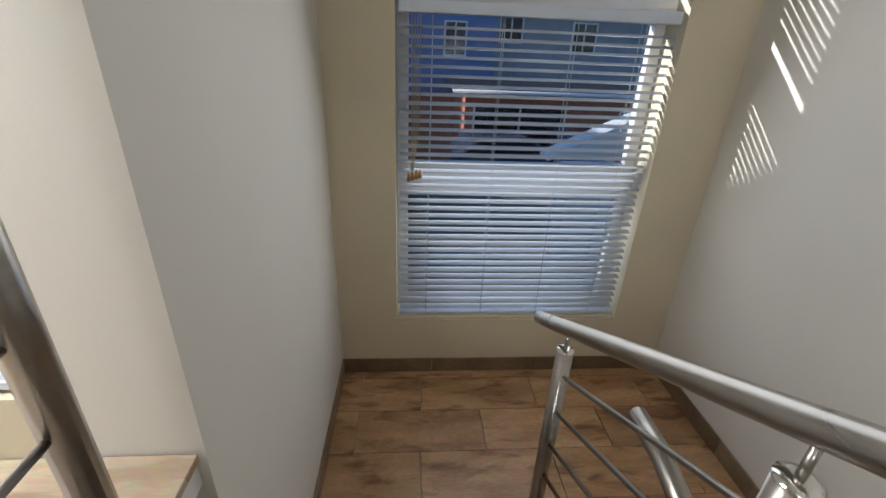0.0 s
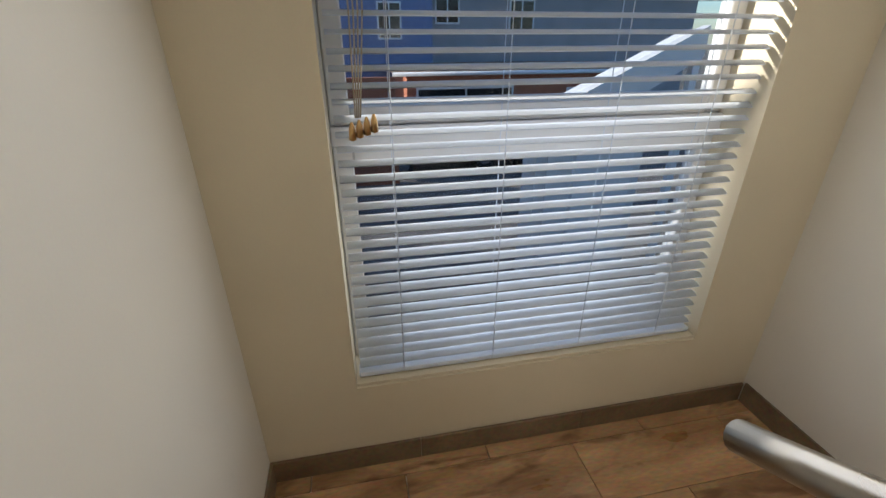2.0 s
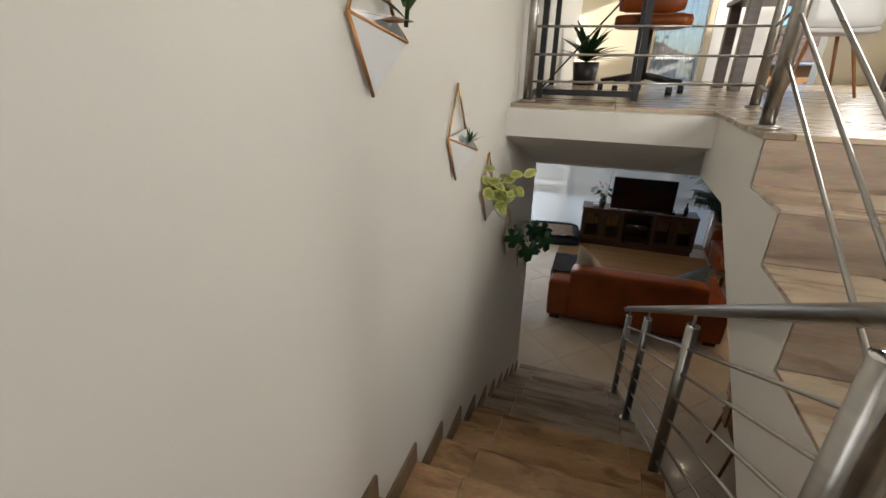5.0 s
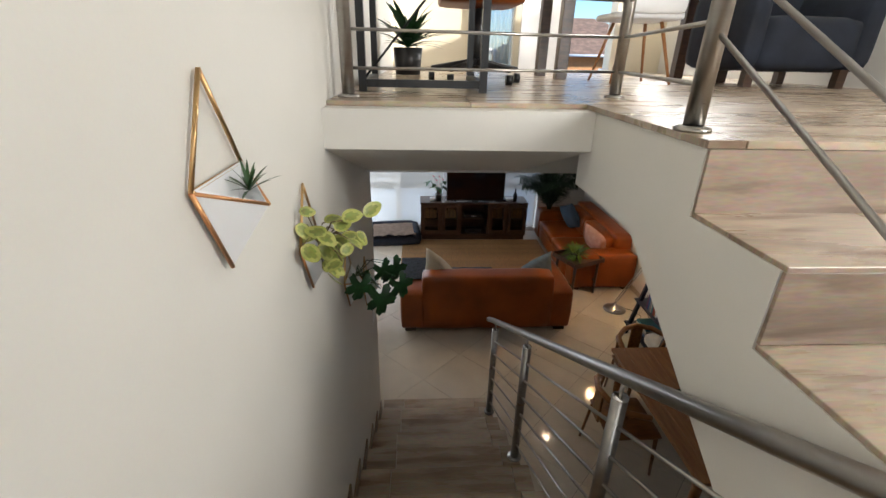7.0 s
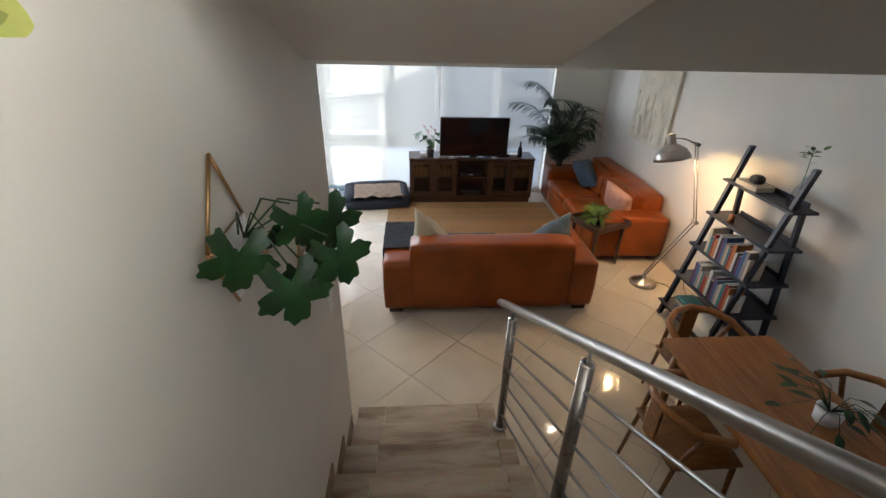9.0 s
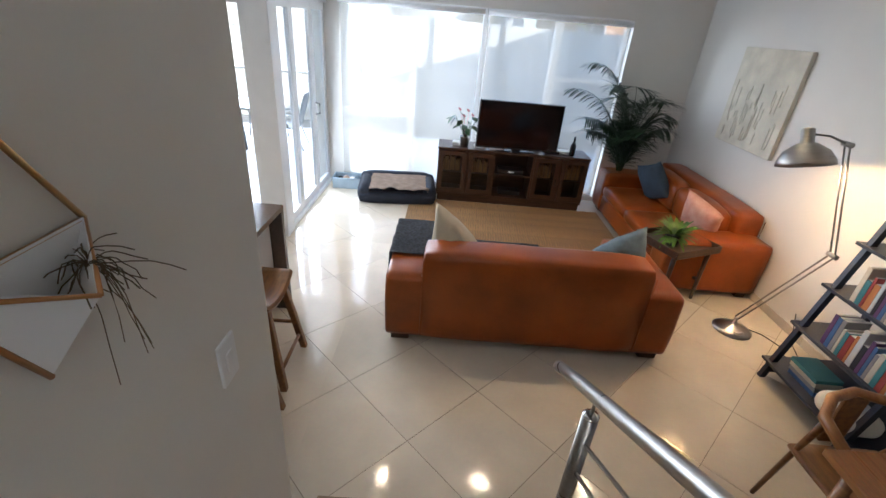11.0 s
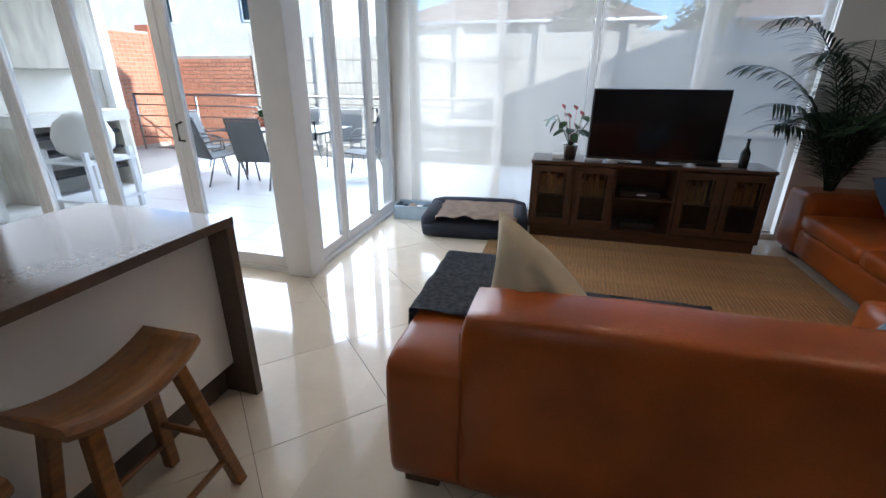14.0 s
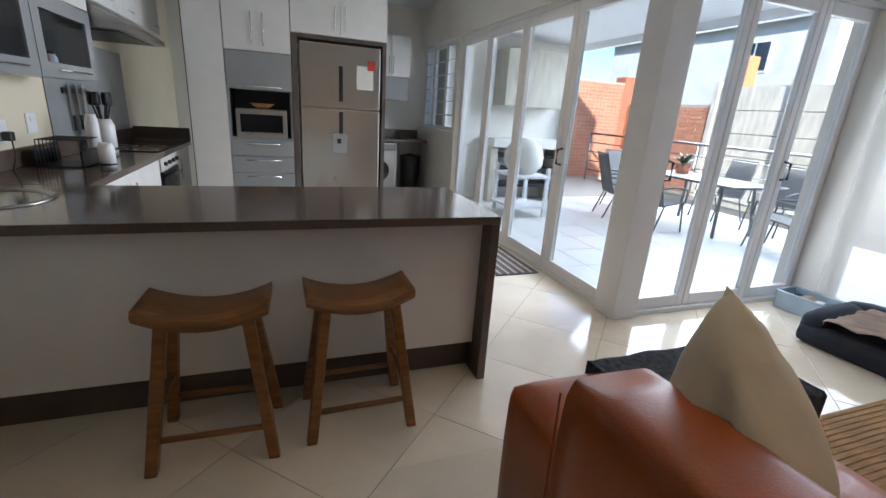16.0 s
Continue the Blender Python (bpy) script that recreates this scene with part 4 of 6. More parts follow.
def draped(name, label, material, x0, x1, y0, y1, height, drop_lo, drop_hi, seed, fold=0.012):
    """A blanket lying over a block: flat on top, hanging at the low and high x sides."""
    bm = bmesh.new()
    n, m = 40, 26
    total = drop_lo + (x1 - x0) + drop_hi
    g = []
    for i in range(n + 1):
        s = total * i / n
        row = []
        for j in range(m + 1):
            y = y0 + (y1 - y0) * j / m
            if s < drop_lo:
                p = Vector((x0, y, height - (drop_lo - s)))
            elif s < drop_lo + x1 - x0:
                p = Vector((x0 + s - drop_lo, y, height))
            else:
                p = Vector((x1, y, height - (s - drop_lo - x1 + x0)))
            w = fold * noise.noise(Vector((p.x * 5 + seed, y * 7, p.z * 5)))
            p += Vector((math.copysign(abs(w), -1 if s < drop_lo else 1) if not drop_lo <= s <= drop_lo + x1 - x0 else 0, w, abs(w) + 0.004))
            row.append(bm.verts.new(p))
        g.append(row)
    for i in range(n):
        for j in range(m):
            bm.faces.new((g[i][j], g[i + 1][j], g[i + 1][j + 1], g[i][j + 1])).smooth = True
    bmesh.ops.solidify(bm, geom=bm.faces[:], thickness=-0.012)
    return single(name, bm, M[material], label, "blanket")


draped("throw_blanket", "charcoal knitted throw folded over the sofa arm", "throw", -0.345, 0.005, 4.84, 5.50, 0.612, 0.26, 0.12, 1)
draped("throw_blanket", "grey knitted throw spread on the sofa seat", "throw", 0.30, 0.95, 5.02, 5.50, 0.458, 0.0, 0.0, 5, 0.02)

rug = thing("rug", "striped natural jute rug on the tiles", "rug")
part("weave", box(-0.42, 2.20, 5.55, 7.62, 0.0005, 0.010, 0.003), M["jute"], rug)
for y in (5.56, 7.61):
    part("binding", tube([(-0.42, y, 0.008), (2.20, y, 0.008)], 0.006, 6), M["jute"], rug)
_cord = part("cord", box(-0.41, -0.389, 5.57, 7.60, 0.009, 0.0135, 0.0), M["jute"], rug)
for k in range(1, 86):
    _o = new("cord", _cord.data)
    _o.parent = rug
    _o.location = (k * 0.0303, 0, 0)

# television cabinet
CX0, CX1, CY0, CY1, CH = -0.075, 1.955, 7.63, 8.06, 0.755
tvc = thing("tv_cabinet", "long dark wooden television cabinet with glazed doors", "cabinet")
part("top", box(CX0 - 0.01, CX1 + 0.01, CY0 - 0.012, CY1, CH - 0.035, CH, 0.008), M["dark_wood"], tvc)
part("plinth", box(CX0 + 0.02, CX1 - 0.02, CY0 + 0.02, CY1, 0.0, 0.09, 0.004), M["dark_wood"], tvc)
part("back", box(CX0 + 0.01, CX1 - 0.01, CY1 - 0.02, CY1 - 0.004, 0.09, CH - 0.036), M["dark_wood"], tvc)
part("bottom", box(CX0, CX1, CY0, CY1 - 0.022, 0.091, 0.12, 0.003), M["dark_wood"], tvc)
_w = (CX1 - CX0)
_xs = [CX0, CX0 + 0.195 * _w, CX0 + 0.375 * _w, CX0 + 0.635 * _w, CX0 + 0.815 * _w, CX1]
for i, x in enumerate(_xs):
    part("upright", box(max(CX0, x - 0.014), min(CX1, x + 0.014), CY0 + 0.004, CY1 - 0.022, 0.121, CH - 0.036, 0.002), M["dark_wood"], tvc)
for i in (0, 1, 3, 4):
    a, b = _xs[i] + 0.016, _xs[i + 1] - 0.016
    d = part("door", boxes([(a, a + 0.055, CY0 - 0.014, CY0 + 0.003, 0.13, CH - 0.045), (b - 0.055, b, CY0 - 0.014, CY0 + 0.003, 0.13, CH - 0.045), (a + 0.055, b - 0.055, CY0 - 0.014, CY0 + 0.003, 0.13, 0.20), (a + 0.055, b - 0.055, CY0 - 0.014, CY0 + 0.003, CH - 0.10, CH - 0.045)]), M["dark_wood"], tvc)
    part("pane", box(a + 0.055, b - 0.055, CY0 - 0.008, CY0 - 0.004, 0.20, CH - 0.10), M["water_glass"], d)
    for k in range(4):
        x = a + 0.075 + k * (b - a - 0.15) / 3
        part("spindle", box(x - 0.005, x + 0.005, CY0 - 0.013, CY0 - 0.009, 0.46, CH - 0.10), M["dark_wood"], d)
    kx = b - 0.025 if i in (0, 3) else a + 0.025
    part("handle", tube([(kx, CY0 - 0.03, 0.34), (kx, CY0 - 0.035, 0.44)], 0.006, 8), M["black"], d)
    part("shelf", box(a, b, CY0 + 0.03, CY1 - 0.03, 0.40, 0.415), M["dark_wood"], tvc)
    bm = bmesh.new()
    x = a + 0.06
    while x < b - 0.08:
        t = random.uniform(0.012, 0.03)
        add_box(bm, x, x + t, CY0 + 0.09, CY0 + 0.25, 0.416, 0.416 + random.uniform(0.15, 0.21))
        x += t + 0.002
    single("books", bm, M["jute"], "row of tan cases behind the cabinet glass", "books", "cabinet contents")
part("middle_shelf", box(_xs[2] + 0.014, _xs[3] - 0.014, CY0 + 0.02, CY1 - 0.03, 0.42, 0.437), M["dark_wood"], tvc)
pl = thing("media_player", "black media box on the cabinet shelf", "electronics", (0.93, 7.80, 0.437))
part("case", box(-0.17, 0.17, -0.10, 0.10, 0.0, 0.055, 0.004), M["black"], pl)
part("display", box(-0.03, 0.05, -0.102, -0.099, 0.02, 0.035), M["ceramic"], pl)
dec = thing("decoder", "black decoder in the bottom of the cabinet", "electronics", (0.95, 7.82, 0.12))
part("case", box(-0.15, 0.15, -0.09, 0.09, 0.0, 0.06, 0.004), M["black"], dec)
part("button", lathe([(0.001, 0.0), (0.02, 0.0), (0.02, 0.004), (0.001, 0.004)], 14, (0, 0, 0.06)), M["chrome"], dec)

tv = thing("television", "large black flat television on the cabinet", "television")
part("panel", box(0.405, 1.49, 7.64, 7.685, 0.79, 1.395, 0.006), M["black"], tv)
part("screen", box(0.418, 1.477, 7.636, 7.641, 0.815, 1.383, 0.001, 1), M["screen_black"], tv)
part("stand_neck", box(0.89, 1.01, 7.66, 7.70, 0.762, 0.80, 0.004), M["black"], tv)
part("stand_foot", box(0.68, 1.22, 7.64, 7.86, CH, CH + 0.012, 0.004), M["black"], tv)
for k, (x, y, w, d, mt) in enumerate(((0.40, 7.70, 0.16, 0.10, "paper"), (0.60, 7.66, 0.2, 0.07, "paper"), (1.12, 7.72, 0.16, 0.12, "paper"), (1.35, 7.72, 0.2, 0.14, "black"), (1.55, 7.74, 0.2, 0.14, "paper"), (0.10, 7.75, 0.18, 0.12, "paper"))):
    single("magazine", box(x, x + w, y, y + d, CH + (0.0125 if 0.5 < x < 1.25 else 0.0), CH + 0.024 + 0.004 * k, 0.002, 1), M[mt], "thin stack of papers lying on the cabinet", "magazine", "papers on the cabinet")
bottle = thing("bottle", "dark glass bottle standing on the cabinet", "bottle", (1.72, 7.74, CH))
part("glass_body", lathe([(0.001, 0), (0.036, 0.0), (0.038, 0.02), (0.038, 0.13), (0.014, 0.18), (0.013, 0.23)], 20), M["screen_black"], bottle)
part("cork", lathe([(0.014, 0.228), (0.014, 0.25), (0.001, 0.25)], 14), M["black"], bottle)

ant = thing("potted_anthurium", "anthurium with pink flowers in a steel pot", "plant", (0.26, 7.76, CH))
part("pot", lathe([(0.001, 0), (0.052, 0), (0.068, 0.13), (0.072, 0.135), (0.062, 0.135), (0.058, 0.11), (0.001, 0.11)], 24), M["steel"], ant)
bm = bmesh.new()
for k in range(17):
    a, l = k * 2.4, random.uniform(0.12, 0.30)
    tip = Vector((math.cos(a) * l * 0.6, math.sin(a) * l * 0.4, 0.12 + l))
    tube([(0, 0, 0.10), tuple(tip * 0.5 + Vector((0, 0, 0.06))), tuple(tip)], 0.003, 5, bm=bm)
    leaf(bm, Matrix.Translation(tip) @ Euler((radians(random.uniform(-45, 15)), random.uniform(-0.5, 0.5), a - math.pi / 2)).to_matrix().to_4x4(), random.uniform(0.10, 0.16), random.uniform(0.06, 0.09), 0.35)
part("foliage", bm, M["leaf"], ant)
for dx, h in ((-0.09, 0.46), (0.02, 0.45), (-0.03, 0.38), (0.08, 0.40)):
    bm = bmesh.new()
    tube([(0, 0, 0.12), (dx * 0.6, 0, h * 0.7), (dx, -0.02, h)], 0.0025, 5, bm=bm)
    leaf(bm, pose(dx, -0.02, h, 60, 0, 140), 0.06, 0.05, 0.2)
    part("flower", bm, M["flower"], ant)

# tall palm in the corner
palm = thing("palm", "tall dark areca palm in a pot in the corner", "plant", (2.42, 7.76, 0))
part("pot", lathe([(0.001, 0), (0.15, 0), (0.19, 0.34), (0.195, 0.35), (0.17, 0.35), (0.165, 0.31), (0.001, 0.31)], 28), M["navy_wood"], palm)
part("soil", lathe([(0.001, 0.315), (0.165, 0.312)], 20), M["soil"], palm)
for k in range(21):
    fr = bmesh.new()
    a = k * 2.399 + 0.4
    h, reach = random.uniform(0.75, 1.45), random.uniform(0.45, 0.85)
    if math.cos(a) > 0:
        reach *= 0.75
    if math.sin(a) > 0:
        reach *= 0.45
    if k < 4:
        a, reach, h = (2.95, 3.5, 4.2, 3.2)[k], (0.85, 0.75, 0.6, 0.7)[k], (1.35, 1.05, 1.5, 1.7)[k]
    pts = [Vector((math.cos(a) * reach * s ** 1.8, math.sin(a) * reach * s ** 1.8, 0.30 + h * (1.5 * s - 0.55 * s ** 3))) for s in [i / 14 for i in range(15)]]
    tube([tuple(q) for q in pts], 0.008, 5, 0.002, bm=fr)
    for i in range(5, 15):
        d = (pts[i] - pts[i - 1]).normalized()
        side = d.cross(Vector((0, 0, 1))).normalized()
        for sgn in (-1, 1):
            for sub in (0, 0.34, 0.67):
                base = pts[i - 1].lerp(pts[i], sub)
                way = (side * sgn * 0.85 + d * 0.65 + Vector((0, 0, 0.05))).normalized()
                q = way.to_track_quat("Y", "Z").to_matrix().to_4x4()
                ll = 0.30 * math.sin(math.pi * (0.12 + 0.80 * (i - 5) / 10)) + 0.07
                leaf(fr, Matrix.Translation(base) @ q, ll, 0.022, random.uniform(0.3, 0.6), 4)
    part("frond", fr, M["leaf_palm"], palm)

# dog bed and plastic tub
bed = thing("dog_bed", "navy bolster dog bed with a beige fleece inside", "pet bed", (-0.62, 7.72, 0), 6)
def bolster(x0, x1, y0, y1):
    return soft_block(x0, x1, y0, y1, 0.0, 0.22, 0.07, 0.02, x0 * 9)
for r in ((-0.52, 0.52, 0.22, 0.40), (-0.52, -0.36, -0.36, 0.24), (0.36, 0.52, -0.36, 0.24)):
    part("bolster", bolster(*r), M["navy_cloth"], bed)
part("front_lip", soft_block(-0.50, 0.50, -0.40, -0.26, 0.0, 0.14, 0.05, 0.01, 3), M["navy_cloth"], bed)
part("mattress", soft_block(-0.40, 0.40, -0.30, 0.26, 0.005, 0.15, 0.05, 0.02, 4), M["navy_cloth"], bed)
bl2 = draped("fleece_blanket", "beige fleece blanket crumpled in the dog bed", "blanket", -0.38, 0.38, -0.42, 0.36, 0.20, 0.03, 0.03, 9, 0.04)
bl2.matrix_basis = pose(-0.60, 7.74, 0.004, 0, 0, 6)
tub = thing("storage_tub", "pale blue plastic tub with odds and ends", "tub", (-1.36, 7.90, 0), 4)
tb = bmesh.new()
for x0, x1, y0, y1, z0, z1 in ((-0.2, 0.2, -0.13, 0.13, 0, 0.006), (-0.2, -0.193, -0.13, 0.13, 0, 0.15), (0.193, 0.2, -0.13, 0.13, 0, 0.15), (-0.2, 0.2, -0.13, -0.123, 0, 0.15), (-0.2, 0.2, 0.123, 0.13, 0, 0.15)):
    add_box(tb, x0, x1, y0, y1, z0, z1)
part("body", tb, M["clear_plastic"], tub)
part("rim", tube([(-0.2, -0.13, 0.15), (0.2, -0.13, 0.15), (0.2, 0.13, 0.15), (-0.2, 0.13, 0.15), (-0.2, -0.13, 0.15)], 0.008, 6), M["clear_plastic"], tub)
for k in range(4):
    part("contents", soft_block(-0.15 + 0.08 * k, -0.06 + 0.08 * k, -0.08, 0.07, 0.01, 0.12 + 0.02 * (k % 2), 0.03, 0.01, k, 4), M[("navy_cloth", "blanket", "paper", "teal_cloth")[k]], tub)

# canvas on the wall
art = thing("wall_canvas", "cream textured abstract canvas on the white wall", "painting")
part("canvas", box(XR - 0.045, XR - 0.002, 6.13, 7.12, 1.27, 2.24, 0.004), M["canvas"], art)
for k in range(46):
    y, z = random.uniform(6.2, 7.05), random.uniform(1.33, 1.75)
    part("paint_ridge", box(XR - 0.052, XR - 0.0445, y, y + random.uniform(0.008, 0.02), z, z + random.uniform(0.05, 0.26), 0.002, 1), M["canvas"], art)

# side table with a fern
st = thing("side_table", "dark wooden tray side table beside the sofa", "table", (2.27, 5.62, 0), 24)
part("tray", box(-0.27, 0.27, -0.24, 0.24, 0.53, 0.55, 0.004), M["dark_wood"], st)
for r in ((-0.28, 0.28, -0.255, -0.24, 0.53, 0.60), (-0.28, 0.28, 0.24, 0.255, 0.53, 0.60), (-0.28, -0.27, -0.24, 0.24, 0.53, 0.60), (0.27, 0.28, -0.24, 0.24, 0.53, 0.60)):
    part("tray_edge", box(*r, 0.003, 1), M["dark_wood"], st)
for i in (-1, 1):
    for j in (-1, 1):
        part("leg", tube([(i * 0.22, j * 0.19, 0.53), (i * 0.22, j * 0.19, 0.0)], 0.022, 8, 0.016), M["dark_wood"], st)
    part("stretcher", box(i * 0.22 - 0.012, i * 0.22 + 0.012, -0.19, 0.19, 0.20, 0.225), M["dark_wood"], st)
fern = thing("potted_fern", "bright green fern in a dark pot on the side table", "plant", (2.20, 5.58, 0.55))
part("pot", lathe([(0.001, 0), (0.06, 0), (0.085, 0.11), (0.075, 0.11), (0.07, 0.09), (0.001, 0.09)], 22), M["black"], fern)
bm = bmesh.new()
for k in range(75):
    a = random.uniform(0, math.tau)
    leaf(bm, pose(math.cos(a) * 0.03, math.sin(a) * 0.03, 0.09, random.uniform(0, 70), 0, math.degrees(a) - 90), random.uniform(0.12, 0.2), 0.035, 0.45)
part("fronds", bm, M["leaf_lime"], fern)

# balanced-arm floor lamp
lamp = thing("floor_lamp", "brushed steel balanced-arm floor lamp, lit, by the wall", "lamp", (2.69, 5.06, 0))
part("base", lathe([(0.001, 0), (0.155, 0), (0.155, 0.012), (0.12, 0.035), (0.04, 0.06), (0.015, 0.09), (0.012, 0.13), (0.001, 0.13)], 32), M["steel"], lamp)
J0, J1, J2 = Vector((0.0, 0.0, 0.13)), Vector((0.09, -0.43, 0.99)), Vector((0.06, -0.15, 1.70))
for o in (-0.022, 0.022):
    part("lower_arm", tube([tuple(J0 + Vector((0, o, 0))), tuple(J1 + Vector((0, o, 0)))], 0.007, 8), M["steel"], lamp)
    part("upper_arm", tube([tuple(J1 + Vector((0, o, 0))), tuple(J2 + Vector((0, o, 0)))], 0.006, 8), M["steel"], lamp)
part("elbow", tube([tuple(J1 + Vector((0, -0.04, 0))), tuple(J1 + Vector((0, 0.04, 0)))], 0.018, 12), M["steel"], lamp)
part("knuckle", tube([tuple(J2 + Vector((0, -0.04, 0))), tuple(J2 + Vector((0, 0.04, 0)))], 0.018, 12), M["steel"], lamp)
HD = Vector((-0.12, -0.03, 1.67))
part("head_arm", tube([tuple(J2), tuple((J2 + HD) / 2 + Vector((0, 0, 0.05))), tuple(HD + Vector((0, 0, 0.06)))], 0.008, 8), M["steel"], lamp)
shade = lathe([(0.030, 0.10), (0.042, 0.09), (0.042, 0.0), (0.07, -0.012), (0.135, -0.06), (0.172, -0.125), (0.178, -0.16), (0.174, -0.16), (0.168, -0.125), (0.13, -0.064), (0.06, -0.02)], 36)
sh = part("shade", shade, M["steel"], lamp, "brushed steel dome shade")
sh.matrix_basis = Matrix.Translation(HD) @ Euler((radians(-14), radians(-10), 0)).to_matrix().to_4x4()
part("bulb", lathe([(0.001, -0.125), (0.02, -0.12), (0.032, -0.095), (0.02, -0.05), (0.014, -0.02)], 18), M["bulb"], lamp).matrix_basis = sh.matrix_basis.copy()
part("cord", tube([(0.1, 0.05, 0.006), (0.24, -0.05, 0.006), (0.30, -0.20, 0.006), (0.22, -0.30, 0.006), (0.34, -0.40, 0.006), (0.38, -0.2, 0.05), (0.385, -0.1, 0.28)], 0.004, 6), M["black"], lamp)
lb = new("lamp_light", bpy.data.lights.new("lamp_light", "POINT"))
lb.data.energy, lb.data.color, lb.data.shadow_soft_size = 7, (1.0, 0.58, 0.25), 0.03
lb.location = (2.565, 5.02, 1.535)

# ladder bookshelf
shf = thing("ladder_shelf", "navy painted ladder bookshelf leaning by the wall", "shelf", (2.93, 4.10, 0), 0)
for y in (-0.34, 0.36):
    part("front_rail", prism([(-0.36, 0.0), (-0.315, 0.0), (0.07, 1.80), (0.025, 1.80)], "y", y, y + 0.035), M["navy_wood"], shf)
    part("back_rail", prism([(0.21, 0.0), (0.255, 0.0), (0.10, 1.45), (0.06, 1.45)], "y", y, y + 0.035), M["navy_wood"], shf)
    part("foot_bar", box(-0.33, 0.23, y + 0.005, y + 0.03, 0.05, 0.085, 0.003), M["navy_wood"], shf)
for z, x0, x1 in ((0.13, -0.35, 0.22), (0.47, -0.28, 0.20), (0.80, -0.21, 0.17), (1.13, -0.14, 0.15), (1.46, -0.08, 0.14)):
    part("shelf", box(x0, x1, -0.40, 0.44, z, z + 0.022, 0.003), M["navy_wood"], shf)
    part("lip", box(x1 - 0.012, x1, -0.30, 0.35, z + 0.0225, z + 0.06, 0.002), M["navy_wood"], shf)
BOOKS = [mat("book_" + n, c, 0.55, var=0.08) for n, c in (("red", (0.35, 0.05, 0.04)), ("cream", (0.62, 0.56, 0.45)), ("blue", (0.06, 0.14, 0.32)), ("black", (0.03, 0.03, 0.035)), ("orange", (0.55, 0.20, 0.05)), ("teal", (0.06, 0.24, 0.26)), ("grey", (0.30, 0.30, 0.31)), ("purple", (0.14, 0.06, 0.16)), ("white", (0.72, 0.72, 0.70)))]
def book(x, y, z, t, h, d, m, lean=0.0, flat=False):
    b = thing("book", "upright book on the ladder shelf" if not flat else "book lying flat on the ladder shelf", "book", (x, y, z), 0, "books on the ladder shelf", lean)
    if flat:
        part("cover", box(0, d, 0, h, 0, t, 0.002, 1), m, b)
        return
    part("cover", box(0, d, 0, t, 0, h, 0.0015, 1), m, b)
    part("page_block", box(0.004, d - 0.003, 0.003, t - 0.003, h, h + 0.001), M["paper"], b)
for z, x0, n in ((0.822, 2.93 - 0.19, 19), (0.492, 2.93 - 0.25, 17)):
    y = 3.78
    for k in range(n):
        t = random.uniform(0.018, 0.042)
        if y + t > 4.44:
            break
        book(x0, y, z, t, random.uniform(0.17, 0.265), random.uniform(0.13, 0.17), BOOKS[(k * 5 + n) % 9])
        y += t + 0.0015
for k in range(4):
    book(2.66, 4.12 + 0.01 * k, 0.152 + 0.03 * k, 0.029, 0.25, 0.19, BOOKS[(k * 4 + 2) % 9], flat=True)
bag = single("plastic_bag", soft_block(2.60, 2.82, 3.78, 4.06, 0.153, 0.30, 0.06, 0.04, 8), M["paper"], "crumpled pale plastic bag on the bottom shelf", "bag")
book(2.87, 4.14, 1.482, 0.045, 0.26, 0.17, BOOKS[1], flat=True)
cam_b = thing("ornament", "small black ornament on top of a book", "ornament", (2.95, 4.26, 1.527))
part("body", soft_block(-0.04, 0.04, -0.05, 0.05, 0, 0.065, 0.02, 0.01, 3, 4), M["black"], cam_b)
vase = thing("vase", "clear glass bottle vase with white blossoms", "vase", (2.97, 3.84, 1.482))
part("glass_body", lathe([(0.001, 0), (0.05, 0.0), (0.055, 0.03), (0.045, 0.12), (0.018, 0.19), (0.016, 0.24), (0.014, 0.24), (0.016, 0.19), (0.04, 0.12), (0.048, 0.03), (0.001, 0.01)], 24), M["water_glass"], vase)
bm = bmesh.new()
tube([(0, 0, 0.02), (0.0, 0.01, 0.24), (0.02, 0.05, 0.42)], 0.003, 5, bm=bm)
for k in range(14):
    leaf(bm, pose(0.02 + random.uniform(-0.05, 0.05), 0.05 + random.uniform(-0.05, 0.05), 0.38 + random.uniform(-0.06, 0.08), random.uniform(0, 60), 0, random.uniform(0, 360)), 0.06, 0.035, 0.2)
part("blossom_stem", bm, M["leaf_lime"], vase)
trinket = thing("ornament", "small dark figure on the upper shelf", "ornament", (2.86, 4.28, 1.152))
part("body", lathe([(0.001, 0), (0.03, 0), (0.02, 0.03), (0.025, 0.06), (0.001, 0.075)], 14), M["copper_edge"], trinket)

# dining table and chairs
dt = thing("dining_table", "orange oak dining table under the upper stairs", "table")
for k in range(7):
    x = 1.74 + k * 0.116
    part("board", box(x, x + 0.1152, 1.72, 3.17, 0.715, 0.75, 0.003, 1), M["oak_top"], dt)
for x in (1.82, 2.48):
    for y in (1.82, 3.07):
        part("leg", tube([(x, y, 0.714), (x, y, 0.0)], 0.038, 10, 0.024), M["oak_top"], dt)
part("apron", boxes([(1.80, 2.50, 3.05, 3.07, 0.63, 0.713), (1.80, 2.50, 1.82, 1.84, 0.63, 0.713), (1.80, 1.82, 1.84, 3.05, 0.63, 0.713), (2.48, 2.50, 1.84, 3.05, 0.63, 0.713)]), M["oak_top"], dt)
